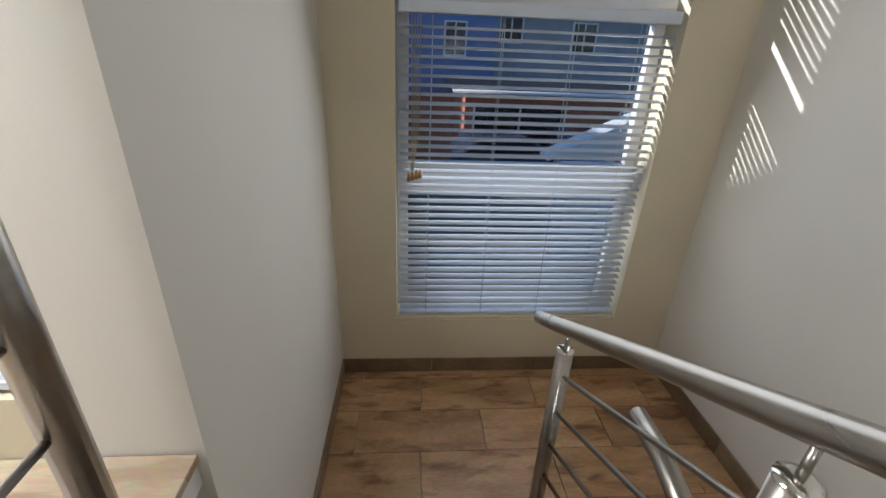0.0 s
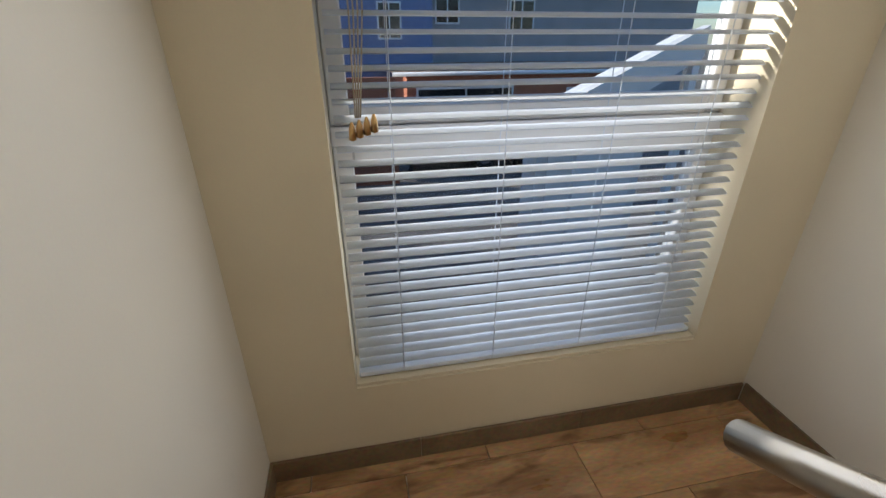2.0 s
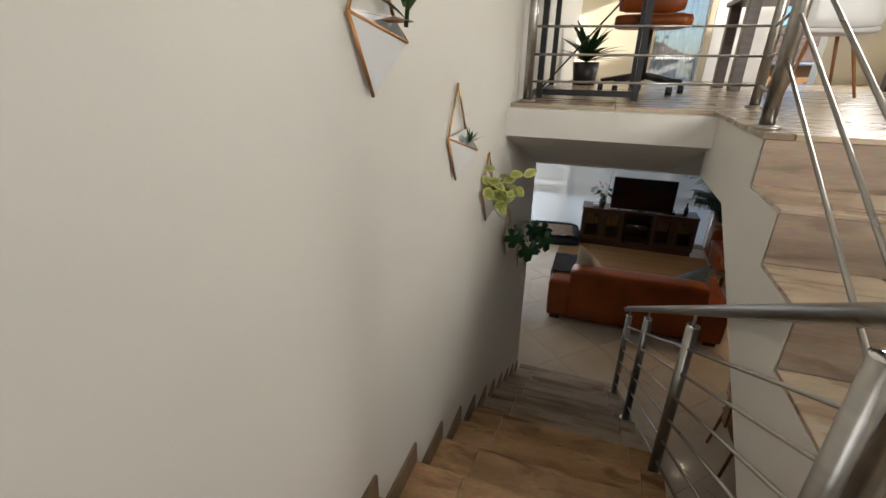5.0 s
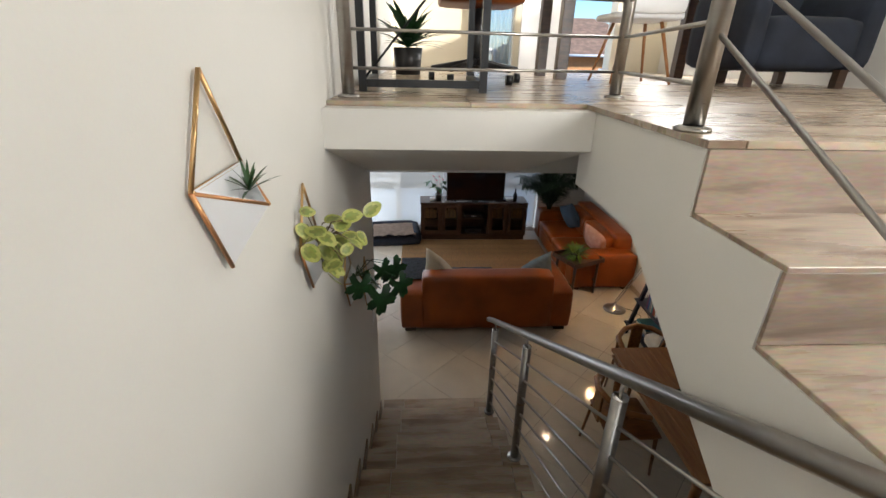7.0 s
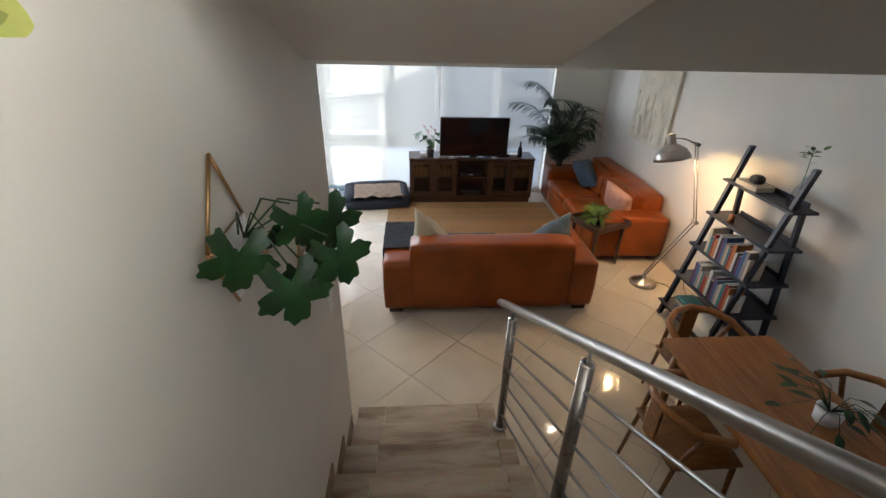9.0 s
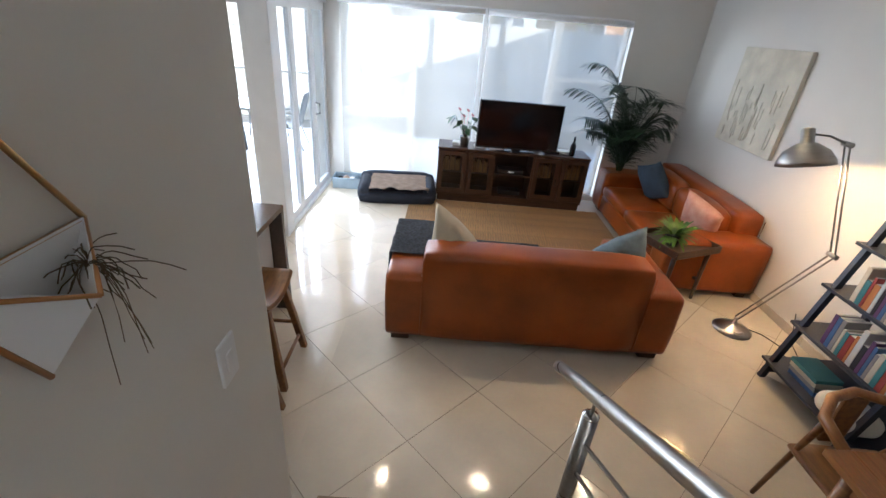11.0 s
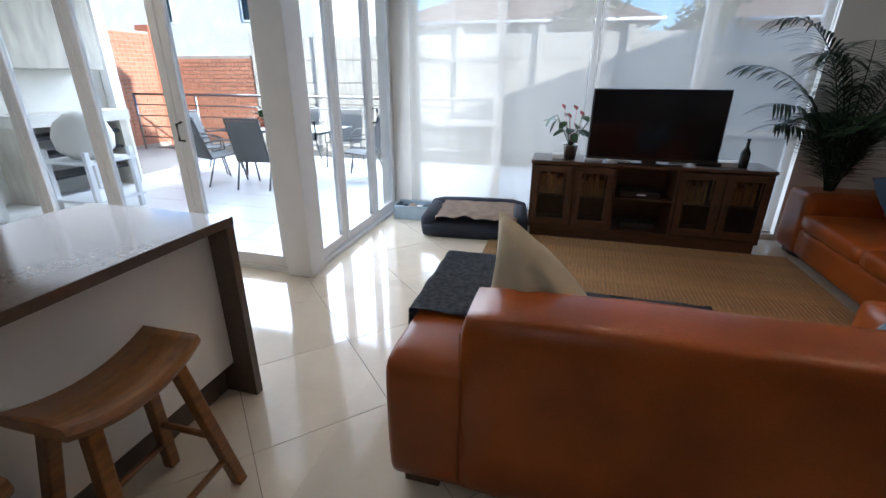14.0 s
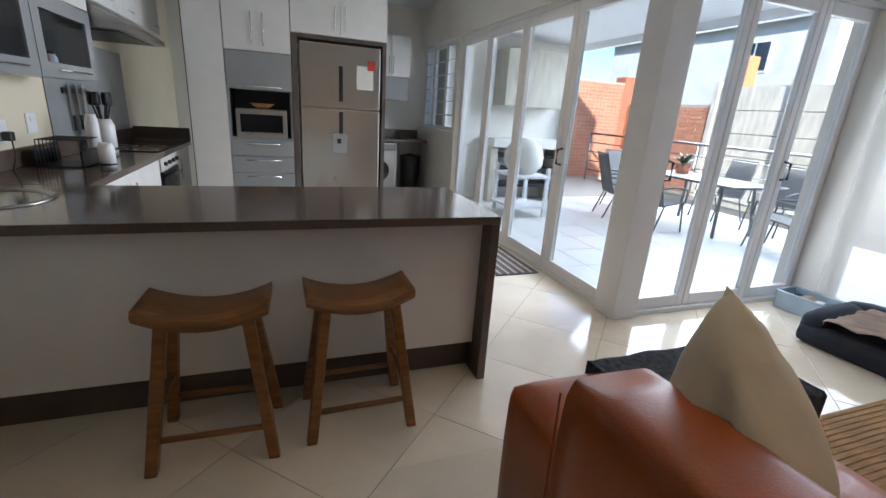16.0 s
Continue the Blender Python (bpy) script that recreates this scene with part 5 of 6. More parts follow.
def dining_chair(at, rz):
    c = thing("dining_chair", "teak dining chair with a curved top rail", "chair", at, rz, "chairs round the dining table")
    part("seat", soft_block(-0.23, 0.23, -0.21, 0.23, 0.42, 0.455, 0.015, 0.01, 2, 5), M["stool_wood"], c)
    part("top_rail", tube([(-0.27, 0.06, 0.70), (-0.25, -0.12, 0.735), (-0.14, -0.23, 0.76), (0, -0.27, 0.77), (0.14, -0.23, 0.76), (0.25, -0.12, 0.735), (0.27, 0.06, 0.70)], 0.026, 10), M["oak_top"], c)
    part("back_splat", box(-0.06, 0.06, -0.255, -0.235, 0.45, 0.76, 0.006), M["stool_wood"], c)
    for i in (-1, 1):
        part("leg", tube([(i * 0.20, 0.20, 0.43), (i * 0.22, 0.22, 0.0)], 0.018, 9, 0.012), M["stool_wood"], c)
        part("leg", tube([(i * 0.25, -0.10, 0.735), (i * 0.21, -0.18, 0.43), (i * 0.22, -0.24, 0.0)], 0.018, 9, 0.012), M["stool_wood"], c)
    return c
dc = dining_chair((2.14, 3.24, 0), 180)
copy_thing(dc, pose(2.68, 2.55, 0, 0, 0, 90))
copy_thing(dc, pose(1.66, 2.60, 0, 0, 0, -90))
tp = thing("table_plant", "trailing green vine in a low pot on the table", "plant", (2.30, 2.42, 0.75))
part("pot", lathe([(0.001, 0), (0.06, 0), (0.07, 0.09), (0.06, 0.09), (0.001, 0.07)], 18), M["ceramic"], tp)
bm = bmesh.new()
for k in range(22):
    a = random.uniform(0, math.tau)
    r = random.uniform(0.08, 0.38)
    tip = Vector((math.cos(a) * r * 0.7, math.sin(a) * r, 0.05 + random.uniform(0.0, 0.16)))
    tube([(0, 0, 0.07), tuple(tip * 0.5 + Vector((0, 0, 0.10))), tuple(tip)], 0.0025, 5, bm=bm)
    leaf(bm, Matrix.Translation(tip) @ Euler((radians(random.uniform(-20, 20)), 0, a - math.pi / 2)).to_matrix().to_4x4(), random.uniform(0.08, 0.13), 0.045, 0.3)
part("vine", bm, M["leaf_dark"], tp)

# recessed downlights; the kitchen pair at x -2.9 is unseen, added by guess
for x, y in ((-0.44, 5.46), (0.80, 5.46), (2.14, 5.46), (-2.9, 4.2), (-2.9, 5.4)):
    d = thing("downlight", "small round recessed ceiling downlight, lit", "downlight", (x, y, ZCEIL - 0.012), 0, "recessed downlights")
    part("ring", lathe([(0.032, 0.004), (0.045, 0.0), (0.045, 0.011), (0.032, 0.011)], 20), M["chrome"], d)
    part("lens", lathe([(0.001, 0.006), (0.031, 0.006), (0.031, 0.010)], 18), M["spot"], d)
    dl = new("downlight_beam", bpy.data.lights.new("downlight_beam", "SPOT"))
    dl.data.energy, dl.data.color, dl.data.spot_size, dl.data.spot_blend, dl.data.shadow_soft_size = 7, (1.0, 0.70, 0.42), radians(110), 0.7, 0.03
    dl.location = (x, y, ZCEIL - 0.016)

# ---- kitchen ----
isl = thing("kitchen_island", "island counter with a dark quartz top and white panel", "kitchen island")
part("top", box(-1.96, -1.155, 2.45, 4.885, 0.88, 0.92, 0.003), M["stone"], isl)
part("end_panel", box(-1.958, -1.157, 4.84, 4.884, 0.0, 0.879, 0.003), M["stone"], isl, "dark quartz waterfall end")
part("front_panel", box(-1.285, -1.26, 2.45, 4.838, 0.18, 0.879, 0.002), M["gloss_white"], isl)
part("carcass", box(-1.94, -1.287, 2.45, 4.838, 0.17, 0.878), M["gloss_white"], isl)
part("plinth", box(-1.90, -1.33, 2.45, 4.838, 0.0, 0.169), M["kick"], isl)


def stool(at, rz):
    s = thing("bar_stool", "teak saddle-seat bar stool at the island", "stool", at, rz, "bar stools")
    bm = bmesh.new()
    n = 16
    hw, hd, t = 0.225, 0.13, 0.042
    g = []
    for i in range(n + 1):
        u = 2 * i / n - 1
        row = []
        for j, (v, dz) in enumerate(((-1, 0), (-0.9, 0.5), (0.9, 0.5), (1, 0), (0.92, -0.5), (-0.92, -0.5))):
            row.append(bm.verts.new((v * hd * (1 - 0.04 * u * u), u * hw, 0.585 + 0.055 * u * u + dz * t)))
        g.append(row)
    for a, b in zip(g, g[1:]):
        for k in range(6):
            f = bm.faces.new((a[k], a[(k + 1) % 6], b[(k + 1) % 6], b[k]))
            f.smooth = k in (1, 4)
    bm.faces.new(g[0]), bm.faces.new(g[-1][::-1])
    bmesh.ops.recalc_face_normals(bm, faces=bm.faces[:])
    part("seat", bm, M["stool_wood"], s)
    for i in (-1, 1):
        for j in (-1, 1):
            bm = bmesh.new()
            add_box(bm, -0.022, 0.022, -0.022, 0.022, 0, 0.595)
            for v in bm.verts:
                k = 1 - v.co.z / 0.595
                v.co.x += i * (0.075 + 0.085 * k)
                v.co.y += j * (0.145 + 0.075 * k)
            bmesh.ops.bevel(bm, geom=bm.edges[:], offset=0.006, segments=2, profile=0.5, affect="EDGES")
            part("leg", bm, M["stool_wood"], s)
        part("stretcher", tube([(i * 0.142, -0.20, 0.135), (i * 0.142, 0.20, 0.135)], 0.013, 8), M["stool_wood"], s)
    for j in (-1, 1):
        part("stretcher", tube([(-0.128, j * 0.185, 0.25), (0.128, j * 0.185, 0.25)], 0.013, 8), M["stool_wood"], s)
    return s


stl = stool((-1.065, 4.175, 0), 1)
copy_thing(stl, pose(-1.035, 3.595, 0, 0, 0, -2))

# counter run along the cream wall
ctr = thing("worktop", "dark quartz worktop along the cream wall", "worktop")
part("slab", box(-4.70, -1.964, 2.425, 2.95, 0.88, 0.92, 0.003), M["stone"], ctr)
part("upstand", boxes([(-4.70, -1.16, 2.422, 2.44, 0.921, 1.03), (-4.70, -4.68, 2.442, 2.95, 0.921, 1.05)]), M["stone"], ctr)
for i, (a, b) in enumerate(((-2.70, -1.966), (-3.46, -2.704), (-4.70, -4.13))):
    c = thing("base_cabinet", "gloss white base cabinet under the worktop", "cabinet", group="kitchen base cabinets")
    part("body", box(a, b, 2.44, 2.90, 0.12, 0.878), M["gloss_white"], c)
    part("plinth", box(a, b, 2.44, 2.86, 0.0, 0.119), M["kick"], c)
    d = part("door", box(a + 0.003, b - 0.003, 2.901, 2.92, 0.125, 0.872, 0.002), M["gloss_white"], c)
    part("handle", tube([(b - 0.05, 2.94, 0.60), (b - 0.05, 2.94, 0.80)], 0.006, 8), M["chrome"], d)
ov = thing("oven", "built-under white oven with a dark glass door", "oven")
part("body", box(-4.128, -3.498, 2.44, 2.90, 0.12, 0.878), M["gloss_white"], ov)
part("fascia", box(-4.126, -3.500, 2.901, 2.925, 0.76, 0.872, 0.002), M["gloss_white"], ov)
part("door", box(-4.100, -3.530, 2.901, 2.93, 0.20, 0.75, 0.004), M["screen_black"], ov)
part("handle", tube([(-4.080, 2.96, 0.70), (-3.550, 2.96, 0.70)], 0.01, 8), M["black"], ov)
for k in range(4):
    part("knob", tube([(-4.03 + 0.14 * k, 2.925, 0.815), (-4.03 + 0.14 * k, 2.95, 0.815)], 0.018, 14), M["black"], ov)
hob = thing("hob", "black glass hob on the worktop", "hob")
part("glass_top", box(-4.030, -3.510, 2.46, 2.91, 0.921, 0.928, 0.002), M["screen_black"], hob)
for dx, dy in ((-0.13, -0.11), (0.13, -0.11), (-0.13, 0.11), (0.13, 0.11)):
    part("ring", lathe([(0.08, 0), (0.085, 0.001), (0.09, 0)], 24, (-3.77 + dx, 2.69 + dy, 0.928)), M["steel"], hob)
snk = thing("sink", "round steel inset sink in the corner of the worktop", "sink", (-1.60, 2.72, 0.921))
part("bowl", lathe([(0.225, 0.0), (0.225, 0.006), (0.21, 0.008), (0.195, 0.0), (0.18, -0.035), (0.001, -0.037)], 40), M["steel"], snk)
tap = thing("tap", "chrome mixer tap by the sink", "tap", (-1.90, 2.52, 0.921))
part("spout", tube([(0, 0, 0), (0, 0, 0.22), (0.03, 0.04, 0.28), (0.08, 0.12, 0.28), (0.10, 0.15, 0.22)], 0.012, 10), M["chrome"], tap)
part("lever", tube([(0, 0, 0.10), (-0.07, 0.03, 0.14)], 0.008, 8), M["chrome"], tap)
rack = thing("dish_rack", "dark dish rack with white jars", "dish rack", (-2.70, 2.62, 0.921))
part("frame", boxes([(-0.16, 0.16, -0.12, -0.11, 0, 0.1), (-0.16, 0.16, 0.11, 0.12, 0, 0.1), (-0.16, 0.16, -0.12, 0.12, 0.0, 0.008)]), M["black"], rack)
for k in range(7):
    part("wire", tube([(-0.14 + k * 0.045, -0.11, 0.01), (-0.14 + k * 0.045, -0.11, 0.16), (-0.14 + k * 0.045, 0.11, 0.16)], 0.004, 6), M["black"], rack)
for x, y, h, r, n, l in ((-3.00, 2.66, 0.30, 0.04, "bottle", "white soap bottle by the sink"), (-2.62, 2.84, 0.15, 0.045, "jar", "white jar by the sink"), (-3.42, 2.60, 0.25, 0.065, "utensil_jar", "tall white utensil jar with dark ladles")):
    b = thing(n, l, "jar", (x, y, 0.921))
    part("body", lathe([(0.001, 0), (r, 0), (r, h * 0.8), (r * 0.7, h), (r * 0.6, h), (r * 0.6, h * 0.85), (0.001, h * 0.8)], 20), M["ceramic"], b)
    part("band", lathe([(r + 0.0006, h * 0.08), (r + 0.0006, h * 0.16)], 20), M["black"], b)
    if n == "utensil_jar":
        for k in range(7):
            u = part("ladle", tube([(0, 0, 0.15), (0.06 * math.cos(k), 0.06 * math.sin(k), h + 0.12)], 0.006, 6), M["black"], b)
            part("spoon_head", soft_block(0.06 * math.cos(k) - 0.035, 0.06 * math.cos(k) + 0.035, 0.06 * math.sin(k) - 0.012, 0.06 * math.sin(k) + 0.012, h + 0.10, h + 0.19, 0.01, 0.004, k, 4), M["black"], u)
for x, z in ((-2.44, 1.13), (-2.78, 1.16)):
    s = thing("wall_socket", "white wall socket plate over the worktop", "socket", (x, 2.42, z), 0, "wall sockets")
    part("plate", box(-0.06, 0.06, 0.0, 0.008, -0.06, 0.06, 0.003), M["ceramic"], s)
    part("switch", box(-0.02, 0.02, 0.008, 0.012, 0.01, 0.04, 0.001, 1), M["ceramic"], s)
plug = thing("plug", "black plug in the wall socket", "plug", (-2.44, 2.434, 1.11))
part("body", box(-0.025, 0.025, 0, 0.04, -0.03, 0.02, 0.006), M["black"], plug)
part("cable", tube([(0, 0.03, -0.02), (0.02, 0.04, -0.12), (0.06, 0.03, -0.2)], 0.004, 6), M["black"], plug)
kr = thing("knife_rack", "magnetic knife rack with dark knives on the splashback", "knife rack", (-3.45, 2.424, 1.36))
part("splash_panel", box(-1.2, 0.42, -0.003, 0.004, -0.33, 0.36), M["gloss_grey"], kr, "grey glossy splashback")
part("bar", box(-0.2, 0.2, 0.005, 0.02, -0.02, 0.02, 0.002), M["black"], kr)
for k in range(3):
    kn = part("knife", box(-0.15 + 0.12 * k, -0.11 + 0.12 * k, 0.021, 0.026, -0.17, 0.05, 0.001, 1), M["steel"], kr)
    part("grip", box(-0.145 + 0.12 * k, -0.115 + 0.12 * k, 0.019, 0.034, -0.28, -0.17, 0.004), M["black"], kn)

# wall cabinets
for a, b in ((-2.13, -1.42), (-2.87, -2.135)):
    c = thing("wall_cabinet", "grey wall cabinet with a framed glass door", "cabinet", group="kitchen wall cabinets")
    part("carcass", boxes([(a, b, 2.424, 2.44, 1.43, 1.83), (a, a + 0.016, 2.44, 2.76, 1.43, 1.83), (b - 0.016, b, 2.44, 2.76, 1.43, 1.83), (a + 0.016, b - 0.016, 2.44, 2.76, 1.43, 1.446), (a + 0.016, b - 0.016, 2.44, 2.76, 1.814, 1.83)]), M["gloss_grey"], c)
    d = part("door", boxes([(a + 0.002, a + 0.085, 2.762, 2.782, 1.433, 1.827), (b - 0.085, b - 0.002, 2.762, 2.782, 1.433, 1.827), (a + 0.085, b - 0.085, 2.762, 2.782, 1.433, 1.505), (a + 0.085, b - 0.085, 2.762, 2.782, 1.755, 1.827)]), M["gloss_grey"], c)
    part("pane", box(a + 0.085, b - 0.085, 2.768, 2.773, 1.505, 1.755), M["water_glass"], d)
    part("handle", tube([(a + 0.15, 2.80, 1.47), (b - 0.15, 2.80, 1.47)], 0.005, 8), M["chrome"], d)
    for k in range(4):
        j = thing("jar", "jar inside the glass wall cabinet", "jar", (a + 0.15 + 0.11 * k, 2.60, 1.446), 0, "jars in the cabinet")
        part("body", lathe([(0.001, 0), (0.04, 0), (0.04, 0.10), (0.03, 0.12)], 16), M[("ceramic", "red", "gold", "ceramic")[k]], j)
        part("lid", lathe([(0.034, 0.12), (0.034, 0.14), (0.001, 0.14)], 16), M["black"], j)
for a, b in ((-2.13, -1.42), (-2.87, -2.135), (-3.40, -2.875), (-3.93, -3.405), (-4.70, -3.935)):
    c = thing("wall_cabinet", "gloss white upper wall cabinet", "cabinet", group="kitchen wall cabinets")
    part("body", box(a, b, 2.424, 2.76, 1.833 if b > -2.86 else 1.92, 2.60), M["gloss_white"], c)
    d = part("door", box(a + 0.002, b - 0.002, 2.761, 2.78, 1.836 if b > -2.86 else 1.923, 2.598, 0.002), M["gloss_white"], c)
    part("handle", tube([(a + 0.1, 2.80, 1.98), (a + 0.26, 2.80, 1.98)], 0.005, 8), M["chrome"], d)
hood = thing("extractor_hood", "slim grey extractor hood under the wall cabinets", "extractor hood")
part("body", prism([(2.43, 1.76), (2.96, 1.76), (2.96, 1.80), (2.76, 1.915), (2.43, 1.915)], "x", -3.95, -2.90), M["steel"], hood)
part("filter", box(-3.85, -3.0, 2.5, 2.9, 1.752, 1.7595), M["black"], hood)

# tall units
tall2 = thing("tall_cabinet", "gloss white tall cabinet beside the oven tower", "cabinet")
part("body", box(-4.70, -4.13, 3.075, 3.395, 0.1, 2.6), M["gloss_white"], tall2)
part("door", box(-4.128, -4.105, 3.077, 3.393, 0.103, 2.598, 0.002), M["gloss_white"], tall2)
part("edge_trim", box(-4.128, -4.10, 3.071, 3.0765, 0.0, 2.6), M["kick"], tall2)
part("plinth", box(-4.66, -4.16, 3.08, 3.39, 0.0, 0.099), M["kick"], tall2)
tw = thing("oven_tower", "grey and white appliance tower with open niches", "cabinet")
Y0, Y1 = 3.40, 3.985
part("carcass", boxes([(-4.70, -4.13, Y0, Y0 + 0.018, 0.1, 1.815), (-4.70, -4.13, Y1 - 0.018, Y1, 0.1, 1.815), (-4.70, -4.68, Y0 + 0.018, Y1 - 0.018, 0.1, 1.815), (-4.68, -4.13, Y0 + 0.018, Y1 - 0.018, 1.005, 1.025)]), M["gloss_grey"], tw)
part("upper_body", box(-4.70, -4.13, Y0, Y1, 1.817, 2.60), M["gloss_white"], tw)
for a, b in ((Y0 + 0.002, (Y0 + Y1) / 2 - 0.001), ((Y0 + Y1) / 2 + 0.001, Y1 - 0.002)):
    d = part("upper_door", box(-4.128, -4.108, a, b, 1.82, 2.598, 0.002), M["gloss_white"], tw)
    hy = b - 0.05 if b < 3.7 else a + 0.05
    part("handle", tube([(-4.09, hy, 1.87), (-4.09, hy, 2.15)], 0.006, 8), M["chrome"], d)
fl = part("lift_up_door", box(-4.128, -4.108, Y0 + 0.002, Y1 - 0.002, 1.475, 1.812, 0.002), M["gloss_grey"], tw)
part("handle", tube([(-4.09, Y0 + 0.1, 1.505), (-4.09, Y1 - 0.1, 1.505)], 0.006, 8), M["chrome"], fl)
part("lining", boxes([(-4.60, -4.59, Y0 + 0.02, Y1 - 0.02, 1.027, 1.473), (-4.588, -4.135, Y0 + 0.0185, Y0 + 0.022, 1.027, 1.473), (-4.588, -4.135, Y1 - 0.022, Y1 - 0.0185, 1.027, 1.473)]), M["black"], tw)
for z0, z1 in ((0.12, 0.40), (0.405, 0.675), (0.68, 0.84), (0.845, 1.002)):
    d = part("drawer", box(-4.128, -4.108, Y0 + 0.002, Y1 - 0.002, z0, z1, 0.002), M["gloss_grey"], tw)
    part("handle", tube([(-4.09, Y0 + 0.13, z1 - 0.035), (-4.09, Y1 - 0.13, z1 - 0.035)], 0.006, 8), M["chrome"], d)
mw = thing("microwave", "silver microwave with a dark door in the tower niche", "microwave", (-4.13, (Y0 + Y1) / 2, 1.026))
part("case", box(-0.35, 0.0, -0.235, 0.235, 0.0, 0.27, 0.006), M["steel"], mw)
part("door_glass", box(0.0005, 0.008, -0.195, 0.195, 0.05, 0.22, 0.003), M["screen_black"], mw)
bw = thing("bowl", "orange bowl standing on the microwave", "bowl", (-4.28, 3.70, 1.297))
part("body", lathe([(0.001, 0), (0.05, 0), (0.12, 0.055), (0.115, 0.055), (0.05, 0.008), (0.001, 0.008)], 26), M["tan_paint"], bw)

fr = thing("fridge", "tall brushed steel two-door fridge with water dispenser", "fridge")
F0, F1, FX = 4.065, 4.865, -4.12
part("body", box(-4.80, FX - 0.05, F0, F1, 0.02, 1.96, 0.006), M["fridge_steel"], fr)
d1 = part("freezer_door", box(FX - 0.048, FX, F0, F1, 1.355, 1.96, 0.012), M["fridge_steel"], fr)
d2 = part("main_door", box(FX - 0.048, FX, F0, F1, 0.06, 1.345, 0.012), M["fridge_steel"], fr)
part("recess_grip", box(FX + 0.0005, FX + 0.006, 4.44, 4.48, 1.42, 1.76, 0.002), M["black"], d1)
part("recess_grip", box(FX + 0.0005, FX + 0.006, 4.44, 4.48, 1.06, 1.32, 0.002), M["black"], d2)
dp = part("water_dispenser", box(FX + 0.0005, FX + 0.012, 4.37, 4.52, 0.90, 1.10, 0.004), M["gloss_grey"], d2)
part("tap_button", box(FX + 0.012, FX + 0.02, 4.42, 4.46, 1.0, 1.05, 0.003), M["black"], dp)
nt = single("note", box(FX + 0.001, FX + 0.0022, 4.62, 4.79, 1.55, 1.78), M["paper"], "white paper note stuck on the fridge door", "note")
mg = single("magnet", box(FX + 0.0023, FX + 0.009, 4.73, 4.81, 1.74, 1.83, 0.003), M["red"], "red fridge magnet holding a note", "magnet")
fs = thing("fridge_surround", "dark-lined white cabinet surround above the fridge", "cabinet")
part("side_lining", boxes([(-4.80, -4.11, 3.99, 4.045, 0.0, 2.02), (-4.80, -4.11, 4.885, 4.92, 0.0, 2.02), (-4.80, -4.11, 4.045, 4.885, 1.985, 2.02)]), M["kick"], fs)
part("upper_body", box(-4.80, -4.13, 3.99, 4.92, 2.022, 2.60), M["gloss_white"], fs)
for a, b in ((3.992, 4.454), (4.456, 4.918)):
    d = part("door", box(-4.128, -4.108, a, b, 2.025, 2.598, 0.002), M["gloss_white"], fs)
    part("handle", tube([(-4.09, b - 0.05 if b < 4.5 else a + 0.05, 2.07), (-4.09, b - 0.05 if b < 4.5 else a + 0.05, 2.3)], 0.006, 8), M["chrome"], d)

# scullery corner
sc = thing("wall_cabinet", "white and glass scullery wall cabinet", "cabinet")
part("body", box(-6.94, -6.42, 4.9, 5.78, 1.86, 2.45), M["gloss_white"], sc)
for a, b in ((5.20, 5.485), (5.49, 5.778)):
    d = part("door", box(-6.418, -6.40, a, b, 1.863, 2.448, 0.002), M["gloss_white"], sc)
    part("handle", tube([(-6.385, b - 0.03 if b < 5.6 else a + 0.03, 1.9), (-6.385, b - 0.03 if b < 5.6 else a + 0.03, 2.15)], 0.006, 8), M["chrome"], d)
part("glass_section", box(-6.94, -6.44, 4.9, 5.78, 1.52, 1.858), M["gloss_grey"], sc)
sw2 = thing("worktop", "dark quartz scullery worktop by the window", "worktop")
part("slab", box(-6.94, -6.30, 4.9, 6.10, 0.88, 0.92, 0.003), M["stone"], sw2)
part("upstand", box(-6.94, -6.92, 4.9, 6.10, 0.921, 1.05), M["stone"], sw2)
wm = thing("washing_machine", "white washing machine under the scullery worktop", "appliance", (-6.62, 5.30, 0))
part("body", box(-0.3, 0.30, -0.3, 0.3, 0.02, 0.86, 0.01), M["gloss_white"], wm)
part("door", tube([(0.30, 0, 0.42), (0.33, 0, 0.42)], 0.17, 28), M["screen_black"], wm)
part("control_panel", box(0.3005, 0.306, -0.28, 0.28, 0.74, 0.84, 0.002), M["gloss_grey"], wm)
bin_ = thing("waste_bin", "black bin in the scullery corner", "bin", (-6.45, 5.86, 0))
part("body", lathe([(0.001, 0), (0.15, 0), (0.17, 0.62), (0.001, 0.62)], 24), M["black"], bin_)
part("lid", lathe([(0.175, 0.62), (0.175, 0.66), (0.001, 0.70)], 24), M["black"], bin_)
mt = thing("door_mat", "grey striped door mat by the folding doors", "mat", (-3.05, 5.88, 0.0))
part("pile", box(-0.45, 0.45, -0.22, 0.22, 0.0005, 0.010, 0.003), M["throw"], mt)
for k in range(5):
    part("stripe", box(-0.43, 0.43, -0.18 + 0.08 * k, -0.155 + 0.08 * k, 0.0095, 0.0115), M["blanket"], mt)

# ---- patio and garden ----
structure("ground", boxes([(-150, 150, -150, 150, -0.40, -0.13)]), M["ground"], "brown earth and paved ground round the house", "ground")
structure("patio_floor", boxes([(-8.9, -1.76, 6.28, 11.2, -0.12, -0.012), (-1.76, 3.4, 8.382, 11.2, -0.12, -0.012)]), M["mortar"], "pale patio paving", "pavement")
structure("patio_roof", boxes([(-6.5, -1.62, 6.352, 8.80, 2.62, 2.80), (-6.5, -1.62, 8.70, 8.80, 2.52, 2.62)]), M["ceiling"], "white patio roof slab", "roof")
